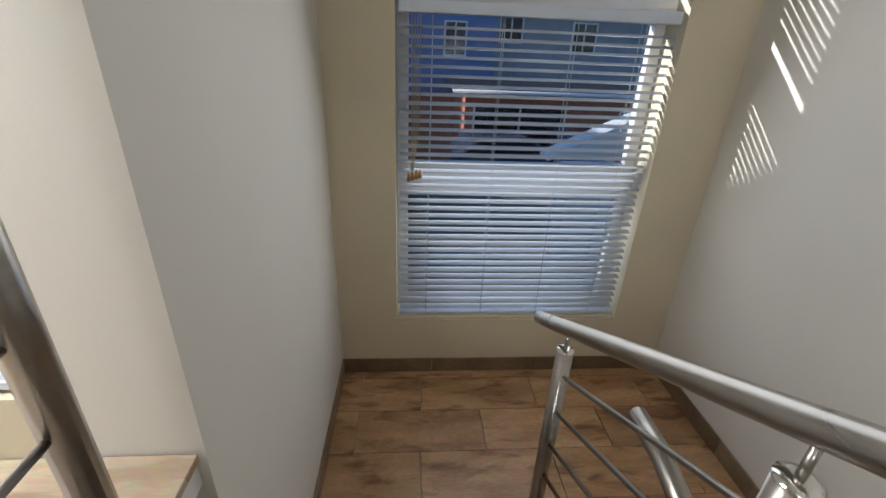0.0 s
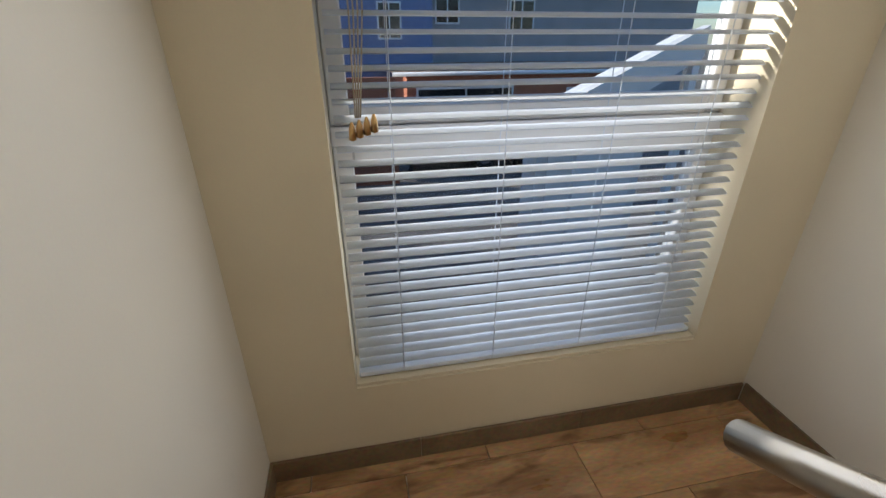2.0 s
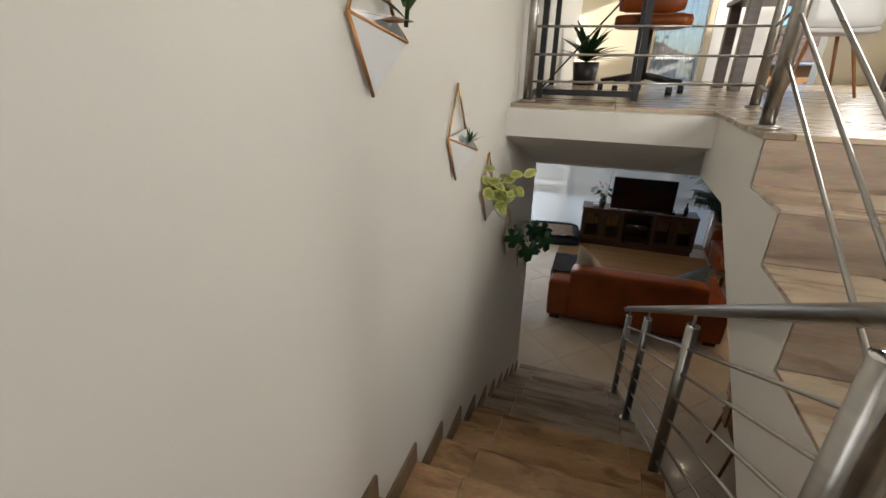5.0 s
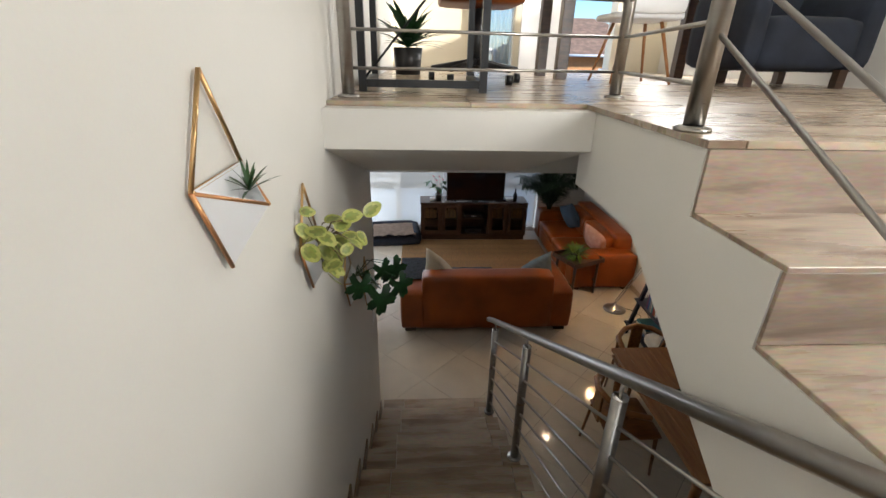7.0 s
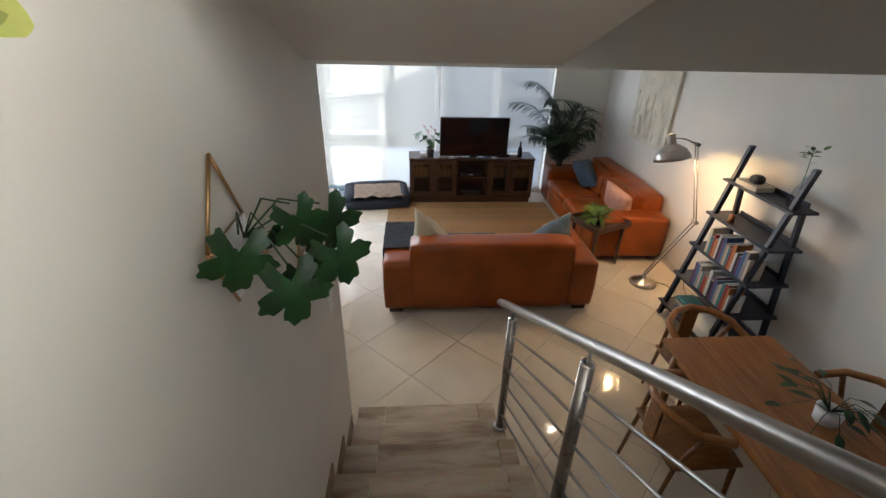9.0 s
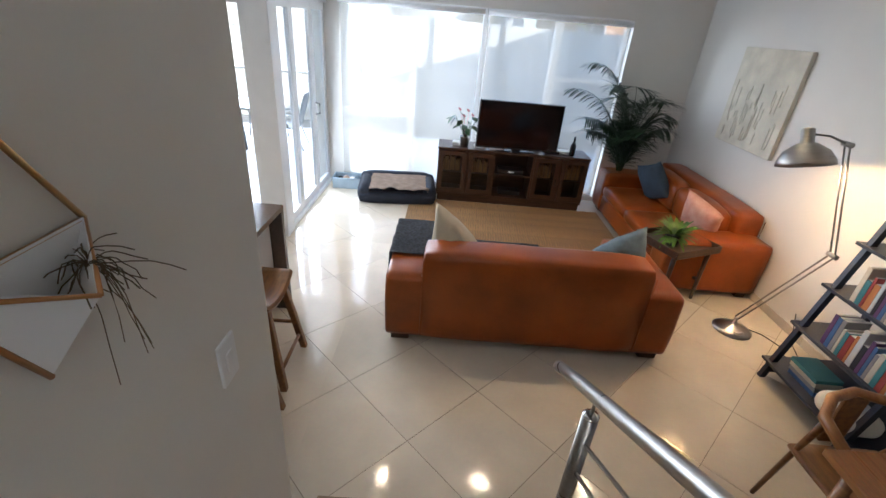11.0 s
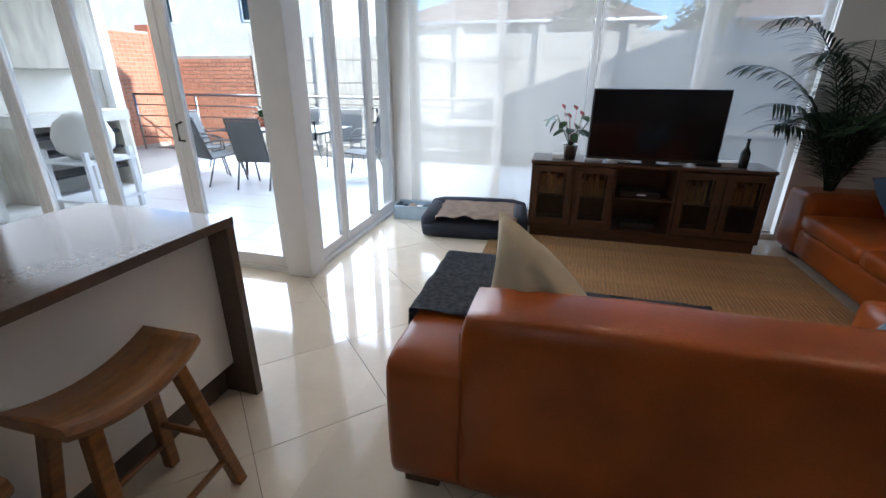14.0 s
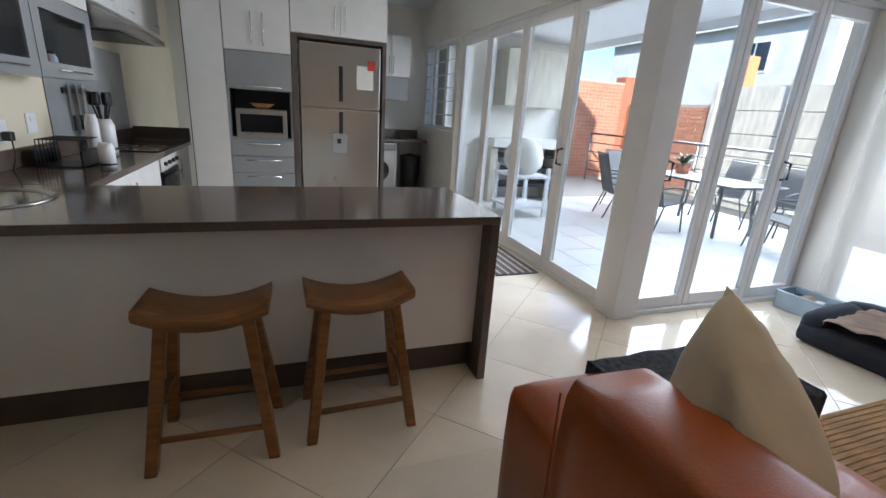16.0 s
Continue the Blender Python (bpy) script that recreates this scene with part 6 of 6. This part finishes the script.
structure("patio_wall", boxes([(-6.72, -6.30, 6.352, 8.72, -0.12, 2.62)]), M["plaster_out"], "plastered patio side wall", "wall")
structure("patio_column", box(-6.29, -6.14, 8.58, 8.73, -0.012, 2.618, 0.004), M["white_alu"], "white patio column", "pillar")
br = thing("built_in_barbecue", "built-in barbecue with a white ledge and dark shelves", "barbecue")
part("ledge", box(-6.30, -5.78, 7.05, 8.45, 0.90, 1.04, 0.006), M["plaster_out"], br)
part("side_pier", boxes([(-6.30, -5.85, 7.05, 7.17, -0.012, 0.899), (-6.30, -5.85, 8.33, 8.45, -0.012, 0.899)]), M["concrete"], br)
part("hood", box(-6.30, -5.85, 7.2, 8.3, 1.55, 2.4, 0.01), M["concrete"], br)
for z in (0.25, 0.52, 0.74):
    part("shelf", box(-6.29, -5.88, 7.18, 8.32, z, z + 0.04), M["black"], br)
kt = thing("kettle_barbecue", "pale covered kettle barbecue on a white trolley", "barbecue", (-5.05, 7.2, -0.012))
part("lid", lathe([(0.001, 1.12), (0.12, 1.10), (0.24, 1.0), (0.29, 0.86), (0.27, 0.72), (0.15, 0.60), (0.001, 0.58)], 28), M["plaster_out"], kt)
for i in (-1, 1):
    for j in (-1, 1):
        part("leg", box(i * 0.30 - 0.025, i * 0.30 + 0.025, j * 0.26 - 0.025, j * 0.26 + 0.025, 0, 0.72, 0.003), M["white_alu"], kt)
part("tray", boxes([(-0.34, 0.34, -0.30, 0.30, 0.58, 0.61), (-0.34, 0.34, -0.30, 0.30, 0.14, 0.17)]), M["white_alu"], kt)

pt = thing("patio_table", "glass-topped metal patio table", "table", (-4.05, 9.65, -0.012))
part("glass_top", box(-0.85, 0.85, -0.50, 0.50, 0.715, 0.725, 0.003), M["gloss_white"], pt)
part("rim", tube([(-0.85, -0.5, 0.72), (0.85, -0.5, 0.72), (0.85, 0.5, 0.72), (-0.85, 0.5, 0.72), (-0.85, -0.5, 0.72)], 0.016, 8), M["grey_sling"], pt)
for i in (-1, 1):
    for j in (-1, 1):
        part("leg", tube([(i * 0.55, j * 0.3, 0.71), (i * 0.62, j * 0.36, 0.0)], 0.022, 8), M["grey_sling"], pt)
def patio_chair(at, rz):
    c = thing("patio_chair", "grey sling patio chair with a metal frame", "chair", at, rz, "chairs round the patio table")
    part("sling", prism([(0.24, 0.43), (-0.18, 0.39), (-0.34, 0.94), (-0.352, 0.94), (-0.195, 0.378), (0.24, 0.418)], "x", -0.22, 0.22), M["grey_sling"], c)
    for i in (-0.235, 0.235):
        part("side_frame", tube([(i, -0.36, 0.96), (i, -0.19, 0.39), (i, 0.25, 0.43)], 0.013, 8), M["grey_sling"], c)
        part("leg", tube([(i, 0.22, 0.43), (i, 0.30, 0.0)], 0.012, 8), M["grey_sling"], c)
        part("leg", tube([(i, -0.15, 0.40), (i, -0.30, 0.0)], 0.012, 8), M["grey_sling"], c)
        part("arm", tube([(i, -0.25, 0.62), (i, 0.02, 0.64), (i, 0.26, 0.60), (i, 0.27, 0.43)], 0.012, 8), M["grey_sling"], c)
    part("top_rail", tube([(-0.235, -0.36, 0.96), (0.235, -0.36, 0.96)], 0.013, 8), M["grey_sling"], c)
    return c
pc = patio_chair((-4.75, 8.80, -0.012), -20)
for x, y, r in ((-3.95, 8.75, 8), (-5.35, 9.45, -80), (-2.80, 9.65, 95), (-4.45, 10.55, 175), (-3.55, 10.55, 185)):
    copy_thing(pc, pose(x, y, -0.012, 0, 0, r))
tpot = thing("potted_plant", "small green plant on the patio table", "plant", (-4.55, 9.75, 0.715))
part("pot", lathe([(0.001, 0), (0.09, 0), (0.11, 0.14), (0.001, 0.14)], 18), M["terracotta"], tpot)
bm = bmesh.new()
for k in range(50):
    a = random.uniform(0, math.tau)
    leaf(bm, pose(math.cos(a) * 0.03, math.sin(a) * 0.03, 0.14, random.uniform(5, 80), 0, math.degrees(a)), random.uniform(0.12, 0.24), 0.05, 0.4)
part("foliage", bm, M["leaf"], tpot)
gr = thing("garden_railing", "thin metal railing along the edge of the patio", "railing")
for x in [-8.6 + 1.55 * k for k in range(8)]:
    part("post", tube([(x, 11.05, -0.012), (x, 11.05, 1.12)], 0.022, 8), M["steel"], gr)
for z in (0.25, 0.47, 0.69, 0.91, 1.12):
    part("rail", tube([(-8.6, 11.05, z), (2.25, 11.05, z)], 0.012 if z < 1 else 0.024, 8), M["steel"], gr)

def brick_wall(name, label, axis, at, a0, a1, z1, bw=0.24, bh=0.085):
    w = structure(name, boxes([(at, at + 0.2, a0, a1, -0.2, z1)] if axis == "x" else [(a0, a1, at, at + 0.2, -0.2, z1)]), M["mortar"], label, "wall")
    me = None
    k, z = 0, -0.02
    rest = bmesh.new()
    n = 0
    while z + bh < z1 - 0.03:
        u = a0 + (0.0 if k % 2 else -bw / 2)
        while u < a1 - 0.02:
            c0, c1 = max(u, a0), min(u + bw - 0.012, a1)
            if c1 - c0 > 0.04:
                e = (at + 0.195, at + 0.213, c0, c1, z, z + bh - 0.012) if axis == "x" else (c0, c1, at - 0.013, at + 0.005, z, z + bh - 0.012)
                full = abs(c1 - c0 - (bw - 0.012)) < 1e-4
                if full and n < 300 and z > 0.4:
                    if me is None:
                        b0 = part("brick", boxes([(0, e[1] - e[0], 0, e[3] - e[2], 0, e[5] - e[4])]), M["brick"], w)
                        me = b0.data
                    else:
                        b0 = new("brick", me)
                        b0.parent = w
                    b0.location = (e[0], e[2], e[4])
                    n += 1
                else:
                    add_box(rest, *e)
            u += bw
        z += bh
        k += 1
    tagged(part("brick_field", rest, M["brick"], w), kind="stuff")
    return w


brick_wall("wall_brick_side", "tall orange brick garden wall in sunlight", "x", -9.4, 9.0, 12.5, 2.40)
brick_wall("wall_brick_back", "lower orange brick garden wall", "y", 12.5, -9.2, -6.6, 1.90)
structure("brick_pier", boxes([(-9.55, -9.18, 12.3, 12.75, -0.2, 2.55)]), M["terracotta"], "painted end pier of the brick wall", "pillar")
gw = structure("wall_garden", boxes([(-6.6, 8.9, 12.55, 12.62, -0.2, 2.25)]), M["concrete"], "grey precast concrete garden wall", "wall")
for k in range(10):
    x = -6.6 + k * 1.55
    part("fence_post", box(x - 0.06, x + 0.06, 12.46, 12.55, -0.2, 2.36, 0.008), M["concrete"], gw)
    for z in (0.0, 0.45, 0.9, 1.35, 1.8):
        part("panel", box(x + 0.065, x + 1.485, 12.51, 12.549, z, z + 0.44, 0.012), M["concrete"], gw)

def house(name, label, x0, x1, y0, y1, h, roof_h, wall_m, face, windows):
    """A far house: walls, hipped roof, and framed windows on the side that faces us (-1: lower y, 1: upper y)."""
    t = thing(name, label, "house")
    part("wall", boxes([(x0, x1, y0, y1, -0.2, h)]), M[wall_m], t)
    o = 0.5
    bm = bmesh.new()
    cx, d = (y1 - y0) / 2, 0.02
    v = [bm.verts.new(p) for p in ((x0 - o, y0 - o, h + d), (x1 + o, y0 - o, h + d), (x1 + o, y1 + o, h + d), (x0 - o, y1 + o, h + d), (x0 + cx, (y0 + y1) / 2, h + roof_h), (x1 - cx, (y0 + y1) / 2, h + roof_h))]
    for f in ((0, 1, 5, 4), (1, 2, 5), (2, 3, 4, 5), (3, 0, 4), (3, 2, 1, 0)):
        bm.faces.new([v[i] for i in f])
    bmesh.ops.recalc_face_normals(bm, faces=bm.faces[:])
    part("roof", bm, M["rooftile"], t)
    part("gutter", tube([(x0 - o, (y0 - o) if face < 0 else (y1 + o), h), (x1 + o, (y0 - o) if face < 0 else (y1 + o), h)], 0.07, 6), M["white_alu"], t)
    y = y0 if face < 0 else y1
    for wx, wz, ww, wh in windows:
        w = part("window", boxes([(wx, wx + ww, y - 0.06, y + 0.06, wz, wz + wh)]), M["white_alu"], t)
        part("pane", boxes([(wx + 0.07, wx + ww / 2 - 0.03, y + face * 0.055, y + face * 0.07, wz + 0.07, wz + wh - 0.07), (wx + ww / 2 + 0.03, wx + ww - 0.07, y + face * 0.055, y + face * 0.07, wz + 0.07, wz + wh - 0.07)]), M["screen_black"], w)
    return t


house("house", "cream house with a brown tiled roof beyond the garden wall", -7.5, 3.0, 24, 31, 3.6, 2.0, "plaster_out", -1, ((-6.2, 1.6, 1.4, 1.2), (-3.0, 1.6, 1.2, 1.2), (0.5, 1.6, 1.4, 1.2)))
house("house", "blue and orange house with a brown tiled roof", 4.5, 13, 23, 30, 3.4, 1.9, "tan_paint", -1, ((5.2, 1.5, 1.2, 1.2), (8.0, 1.5, 1.2, 1.2)))
house("house", "two-storey cream house beyond the patio", -22, -10.5, 22, 30, 5.6, 2.0, "plaster_out", -1, ((-20.5, 1.2, 1.3, 1.2), (-17, 1.2, 1.3, 1.2), (-13.5, 1.2, 1.3, 1.2), (-19, 3.7, 1.3, 1.2), (-14, 3.7, 1.3, 1.2)))
structure("garden_pier", boxes([(-6.75, -6.45, 13.0, 13.3, -0.2, 2.9)]), M["tan_paint"], "yellow ochre pier behind the wall", "pillar")

def tree(at, height, spread, label):
    """A small tree: tapered trunk, limbs and clumps of leaves with gaps between."""
    t = thing("tree", label, "tree", at)
    wood, crown = bmesh.new(), bmesh.new()
    tube([(0, 0, 0), (0.05, 0.02, height * 0.3), (0.0, 0.06, height * 0.6)], 0.11, 8, 0.06, bm=wood)
    for k in range(9):
        a = k * 2.399
        end = Vector((math.cos(a) * spread * random.uniform(0.5, 1.0), math.sin(a) * spread * random.uniform(0.5, 1.0), height * random.uniform(0.62, 1.0)))
        tube([(0, 0.04, height * 0.45), tuple(end * 0.55 + Vector((0, 0, height * 0.2))), tuple(end)], 0.045, 6, 0.012, bm=wood)
        for j in range(70):
            q = end + Vector([random.gauss(0, 0.27 * spread) for _ in range(3)])
            leaf(crown, Matrix.Translation(q) @ Euler([random.uniform(0, math.tau) for _ in range(3)]).to_matrix().to_4x4(), random.uniform(0.14, 0.26), 0.11, 0.3, 3)
    part("trunk", wood, M["bark"], t)
    tagged(part("crown", crown, M["leaf_tree"], t), kind="stuff")


tree((0.6, 21.0, -0.13), 4.2, 1.0, "small yellow-green tree beyond the garden wall")
tree((4.3, 21.5, -0.13), 3.9, 0.9, "small yellow-green tree beside the far house")

# street side, seen through the landing window
house("house", "blue painted house across the drive", -2.7, 9, -29, -21, 6.4, 1.8, "blue_paint", 1, ((-1.4, 3.3, 1.0, 1.4), (2.4, 3.6, 1.2, 1.4), (5.2, 3.6, 1.2, 1.4)))
house("house", "grey two-storey house across the drive", -16, -2.75, -30, -22, 5.3, 1.4, "grey_plaster", 1, ((-4.1, 3.9, 1.1, 1.3), (-7.6, 3.6, 1.2, 1.3)))
# The wide black window panes paint in the shade of an open carport.
house("house", "low terracotta garage across the drive", -9.5, -0.9, -20.5, -16, 2.35, 0.2, "terracotta", 1, ((-4.6, 0.0, 3.4, 1.9), (-8.2, 0.3, 1.6, 1.5)))
structure("boundary_wall_street", boxes([(-0.1, 9, -12.2, -12.0, -0.2, 2.55)]), M["terracotta"], "terracotta boundary wall", "wall")
structure("driveway", boxes([(-14, 14, -18, -2.14, -0.129, -0.10)]), M["driveway"], "grey brick-paved driveway in shade", "road")
cp = thing("carport", "white sloping carport roof on posts", "carport")
part("roof", prism([(-0.9, 2.36), (-3.4, 3.56), (-3.4, 3.20), (-1.9, 2.36)], "y", -6.15, -6.0), M["gloss_white"], cp)
part("sheeting", prism([(-1.0, 2.35), (-3.5, 3.52), (-3.5, 3.46), (-1.0, 2.29)], "y", -6.6, -6.16), M["white_alu"], cp)
for x, h in ((-1.9, 2.36), (-3.35, 3.2)):
    part("post", box(x - 0.05, x + 0.05, -6.12, -6.03, -0.1, h), M["white_alu"], cp)
gd = thing("garage_block", "white garage wall with a panelled door", "garage", (0, 0, 0))
part("wall", boxes([(-3.1, -1.45, -6.9, -6.4, -0.1, 2.12)]), M["gloss_white"], gd)
for k in range(5):
    part("door_panel", box(-2.95, -1.6, -6.4, -6.37, 0.02 + k * 0.40, 0.40 + k * 0.40, 0.01, 1), M["white_alu"], gd)
def car(at, rz, label):
    c = thing("car", label, "car", at, rz)
    part("body", prism([(-2.0, 0.35), (2.0, 0.35), (2.05, 0.72), (1.1, 0.92), (0.6, 1.38), (-1.1, 1.42), (-1.8, 0.98), (-2.05, 0.9)], "y", -0.82, 0.82, 0.06), M["car_blue"], c)
    part("window_band", prism([(0.95, 0.95), (0.55, 1.32), (-1.05, 1.35), (-1.6, 0.98)], "y", -0.83, 0.83), M["screen_black"], c)
    for x in (-1.25, 1.25):
        for y in (-0.84, 0.68):
            w = part("wheel", tube([(x, y, 0.32), (x, y + 0.16, 0.32)], 0.32, 20), M["black"], c)
            part("rim", tube([(x, y - 0.01, 0.32), (x, y + 0.17, 0.32)], 0.19, 14), M["chrome"], w)
    return c
car((-1.4, -13.6, -0.1), 8, "dark parked car on the driveway")
car((-4.6, -14.2, -0.1), 82, "dark parked car by the terracotta house")
# Unseen block, added to keep low sun off the lower landing window.
house("house", "unseen tall block trimming the sun on the stair wall", 9.5, 16, -12, 2.4, 6.45, 0.6, "plaster_out", 1, ())
# Unseen block, added so its eave throws the diagonal shadow across wall_garden.
house("house", "unseen low block casting the slanting shadow on the garden wall", 9.5, 24, 3.5, 13.5, 4.64, 0.3, "plaster_out", 1, ())

# ---- upper floor ----
dk = thing("desk", "black steel frame desk by the railing", "desk", (0.02, 2.35, ZUP))
part("top", box(-0.42, 0.62, -0.35, 0.35, 0.72, 0.745, 0.003), M["dark_wood"], dk)
for x in (-0.40, 0.17):
    for y in (-0.33, 0.30):
        part("leg", box(x, x + 0.035, y, y + 0.035, 0, 0.719), M["black"], dk)
    part("foot_rail", box(x, x + 0.035, -0.294, 0.299, 0.02, 0.055), M["black"], dk)
part("low_rail", box(-0.364, 0.169, -0.33, -0.30, 0.02, 0.055), M["black"], dk)
part("brace", tube([(-0.38, -0.31, 0.05), (0.18, -0.31, 0.70)], 0.006, 6), M["black"], dk)
oc = thing("office_chair", "office chair with a tan seat and black star base", "chair", (0.28, 2.95, ZUP))
part("column", tube([(0, 0, 0.09), (0, 0, 0.45)], 0.025, 12), M["black"], oc)
for k in range(5):
    a = k * math.tau / 5 + 0.3
    part("base_arm", tube([(0, 0, 0.13), (math.cos(a) * 0.31, math.sin(a) * 0.31, 0.085)], 0.024, 8, 0.015), M["black"], oc)
    part("castor", tube([(math.cos(a) * 0.31 - 0.02, math.sin(a) * 0.31, 0.03), (math.cos(a) * 0.31 + 0.02, math.sin(a) * 0.31, 0.03)], 0.03, 12), M["black"], oc)
part("seat", soft_block(-0.25, 0.25, -0.24, 0.24, 0.45, 0.53, 0.03, 0.01, 2), M["leather"], oc)
part("back", soft_block(-0.24, 0.24, 0.20, 0.27, 0.58, 1.05, 0.03, 0.01, 4), M["leather"], oc)
up_pl = thing("potted_plant", "dark green plant beside the desk", "plant", (-0.20, 4.1, ZUP))
part("pot", lathe([(0.001, 0), (0.11, 0), (0.13, 0.22), (0.001, 0.22)], 20), M["black"], up_pl)
bm = bmesh.new()
for k in range(40):
    a = random.uniform(0, math.tau)
    leaf(bm, pose(0, 0, 0.22, random.uniform(20, 85), 0, math.degrees(a)), random.uniform(0.2, 0.4), 0.07, 0.4)
part("foliage", bm, M["leaf_dark"], up_pl)
dr = thing("interior_door", "white panelled door standing ajar upstairs", "door", (1.18, 5.9, ZUP), 0)
part("leaf", box(0.0, 0.62, 0.0, 0.04, 0.01, 2.03, 0.004), M["gloss_white"], dr)
part("handle", tube([(0.55, -0.03, 1.0), (0.45, -0.03, 1.0)], 0.01, 8), M["chrome"], dr)
cur = thing("curtain", "sheer pale curtain at the bright upstairs window", "curtain", (0, 6.3, ZUP))
bm = bmesh.new()
pr = [(0.50 + 0.012 * i, 0.03 * math.sin(i * 1.1)) for i in range(60)]
for (a, b), (c, d) in zip(pr, pr[1:]):
    q = [bm.verts.new(p) for p in ((a, b, 0.02), (c, d, 0.02), (c, d, 2.15), (a, b, 2.15))]
    bm.faces.new(q).smooth = True
bmesh.ops.remove_doubles(bm, verts=bm.verts[:], dist=0.0005)
bmesh.ops.solidify(bm, geom=bm.faces[:], thickness=0.003)
part("cloth", bm, M["screen"], cur)
dt2 = thing("dining_table", "dark wooden table upstairs", "table", (1.75, 4.0, ZUP))
part("top", box(-0.75, 0.75, -0.4, 0.4, 0.71, 0.75, 0.004), M["dark_wood"], dt2)
for i in (-1, 1):
    for j in (-1, 1):
        part("leg", box(i * 0.68 - 0.045, i * 0.68 + 0.045, j * 0.33 - 0.045, j * 0.33 + 0.045, 0, 0.709, 0.004), M["dark_wood"], dt2)
ec = thing("shell_chair", "pale shell chair on splayed oak legs", "chair", (1.50, 3.35, ZUP))
part("shell", soft_block(-0.23, 0.23, -0.22, 0.22, 0.42, 0.47, 0.02, 0.01, 3), M["ceramic"], ec)
part("shell_back", soft_block(-0.22, 0.22, -0.25, -0.21, 0.46, 0.80, 0.02, 0.01, 5), M["ceramic"], ec)
for i in (-1, 1):
    for j in (-1, 1):
        part("leg", tube([(i * 0.12, j * 0.12, 0.43), (i * 0.22, j * 0.22, 0.0)], 0.014, 8, 0.010), M["oak_top"], ec)
ch = thing("armchair", "dark charcoal armchair upstairs", "armchair", (2.55, 3.3, ZUP), 0)
part("seat", soft_block(-0.35, 0.35, -0.35, 0.35, 0.12, 0.45, 0.06, 0.02, 3), M["navy_cloth"], ch)
part("backrest", soft_block(-0.35, 0.35, 0.25, 0.42, 0.12, 0.9, 0.06, 0.02, 4), M["navy_cloth"], ch)
for i in (-1, 1):
    part("arm", soft_block(i * 0.40 - 0.07, i * 0.40 + 0.07, -0.35, 0.35, 0.12, 0.62, 0.05, 0.02, 6 + i), M["navy_cloth"], ch)
    for j in (-1, 1):
        part("foot", box(i * 0.34 - 0.03, i * 0.34 + 0.03, j * 0.28 - 0.03, j * 0.28 + 0.03, 0, 0.125), M["dark_wood"], ch)

# ---- floor tiles ----
def clip_poly(poly, x0, x1, y0, y1):
    for axis, lim, sign in ((0, x0, 1), (0, x1, -1), (1, y0, 1), (1, y1, -1)):
        out = []
        for p, q in zip(poly, poly[1:] + poly[:1]):
            a, b = sign * (p[axis] - lim), sign * (q[axis] - lim)
            if a >= 0:
                out.append(p)
            if a * b < 0:
                s = a / (a - b)
                out.append((p[0] + s * (q[0] - p[0]), p[1] + s * (q[1] - p[1])))
        poly = out
        if len(poly) < 3:
            return []
    return poly


def lay_tiles(parent, rects, step, half, cx, cy, z0, z1, material, diagonal=True):
    h = half
    full = [(0, -h), (h, 0), (0, h), (-h, 0)] if diagonal else [(-h, -h), (h, -h), (h, h), (-h, h)]
    shared = None
    for i in range(-30, 31):
        for j in range(-30, 31):
            if diagonal:
                x, y = cx + (i - j) * step, cy + (i + j) * step + step
            else:
                x, y = cx + i * step, cy + j * step
            for r in rects:
                poly = [(x + u, y + v) for u, v in full]
                cut = clip_poly(poly, *r)
                if not cut:
                    continue
                if cut == poly:
                    if shared is None:
                        ob = part("tile", prism(full, "z", z0, z1, 0.0012), material, parent)
                        shared = ob.data
                    else:
                        ob = new("tile", shared)
                        ob.parent = parent
                    ob.location = (x, y, 0)
                else:
                    area = abs(sum(p[0] * q[1] - q[0] * p[1] for p, q in zip(cut, cut[1:] + cut[:1]))) / 2
                    if area > 0.002:
                        ob = part("tile", prism([(u - x, v - y) for u, v in cut], "z", z0, z1), material, parent)
                        ob.location = (x, y, 0)


lay_tiles(bpy.data.objects["floor"], [(-6.949, -1.62, 2.421, 6.168), (-1.62, -0.67, 2.421, 6.168), (-1.638, XR - 0.001, 6.168, 8.129), (-0.67, XR - 0.001, 2.902, 6.168), (0.57, XR - 0.001, 0.0, 2.902)],
          0.442, 0.4395, -0.06, 3.64, -0.0035, 0.0, M["tile"])
lay_tiles(bpy.data.objects["patio_floor"], [(-6.3, -1.77, 6.29, 11.19), (-1.77, 3.39, 8.39, 11.19)], 0.5, 0.2475, -4.0, 8.0, -0.0118, -0.006, M["paving"], False)
for a, b in ((-1.5, 0.4), (0.402, 2.2)):
    part("skirting_tile", box(XR - 0.010, XR - 0.001, 3.0 + (a + 1.5), 3.0 + (b + 1.5), 0.0005, 0.08, 0.001, 1), M["tile"], sk)
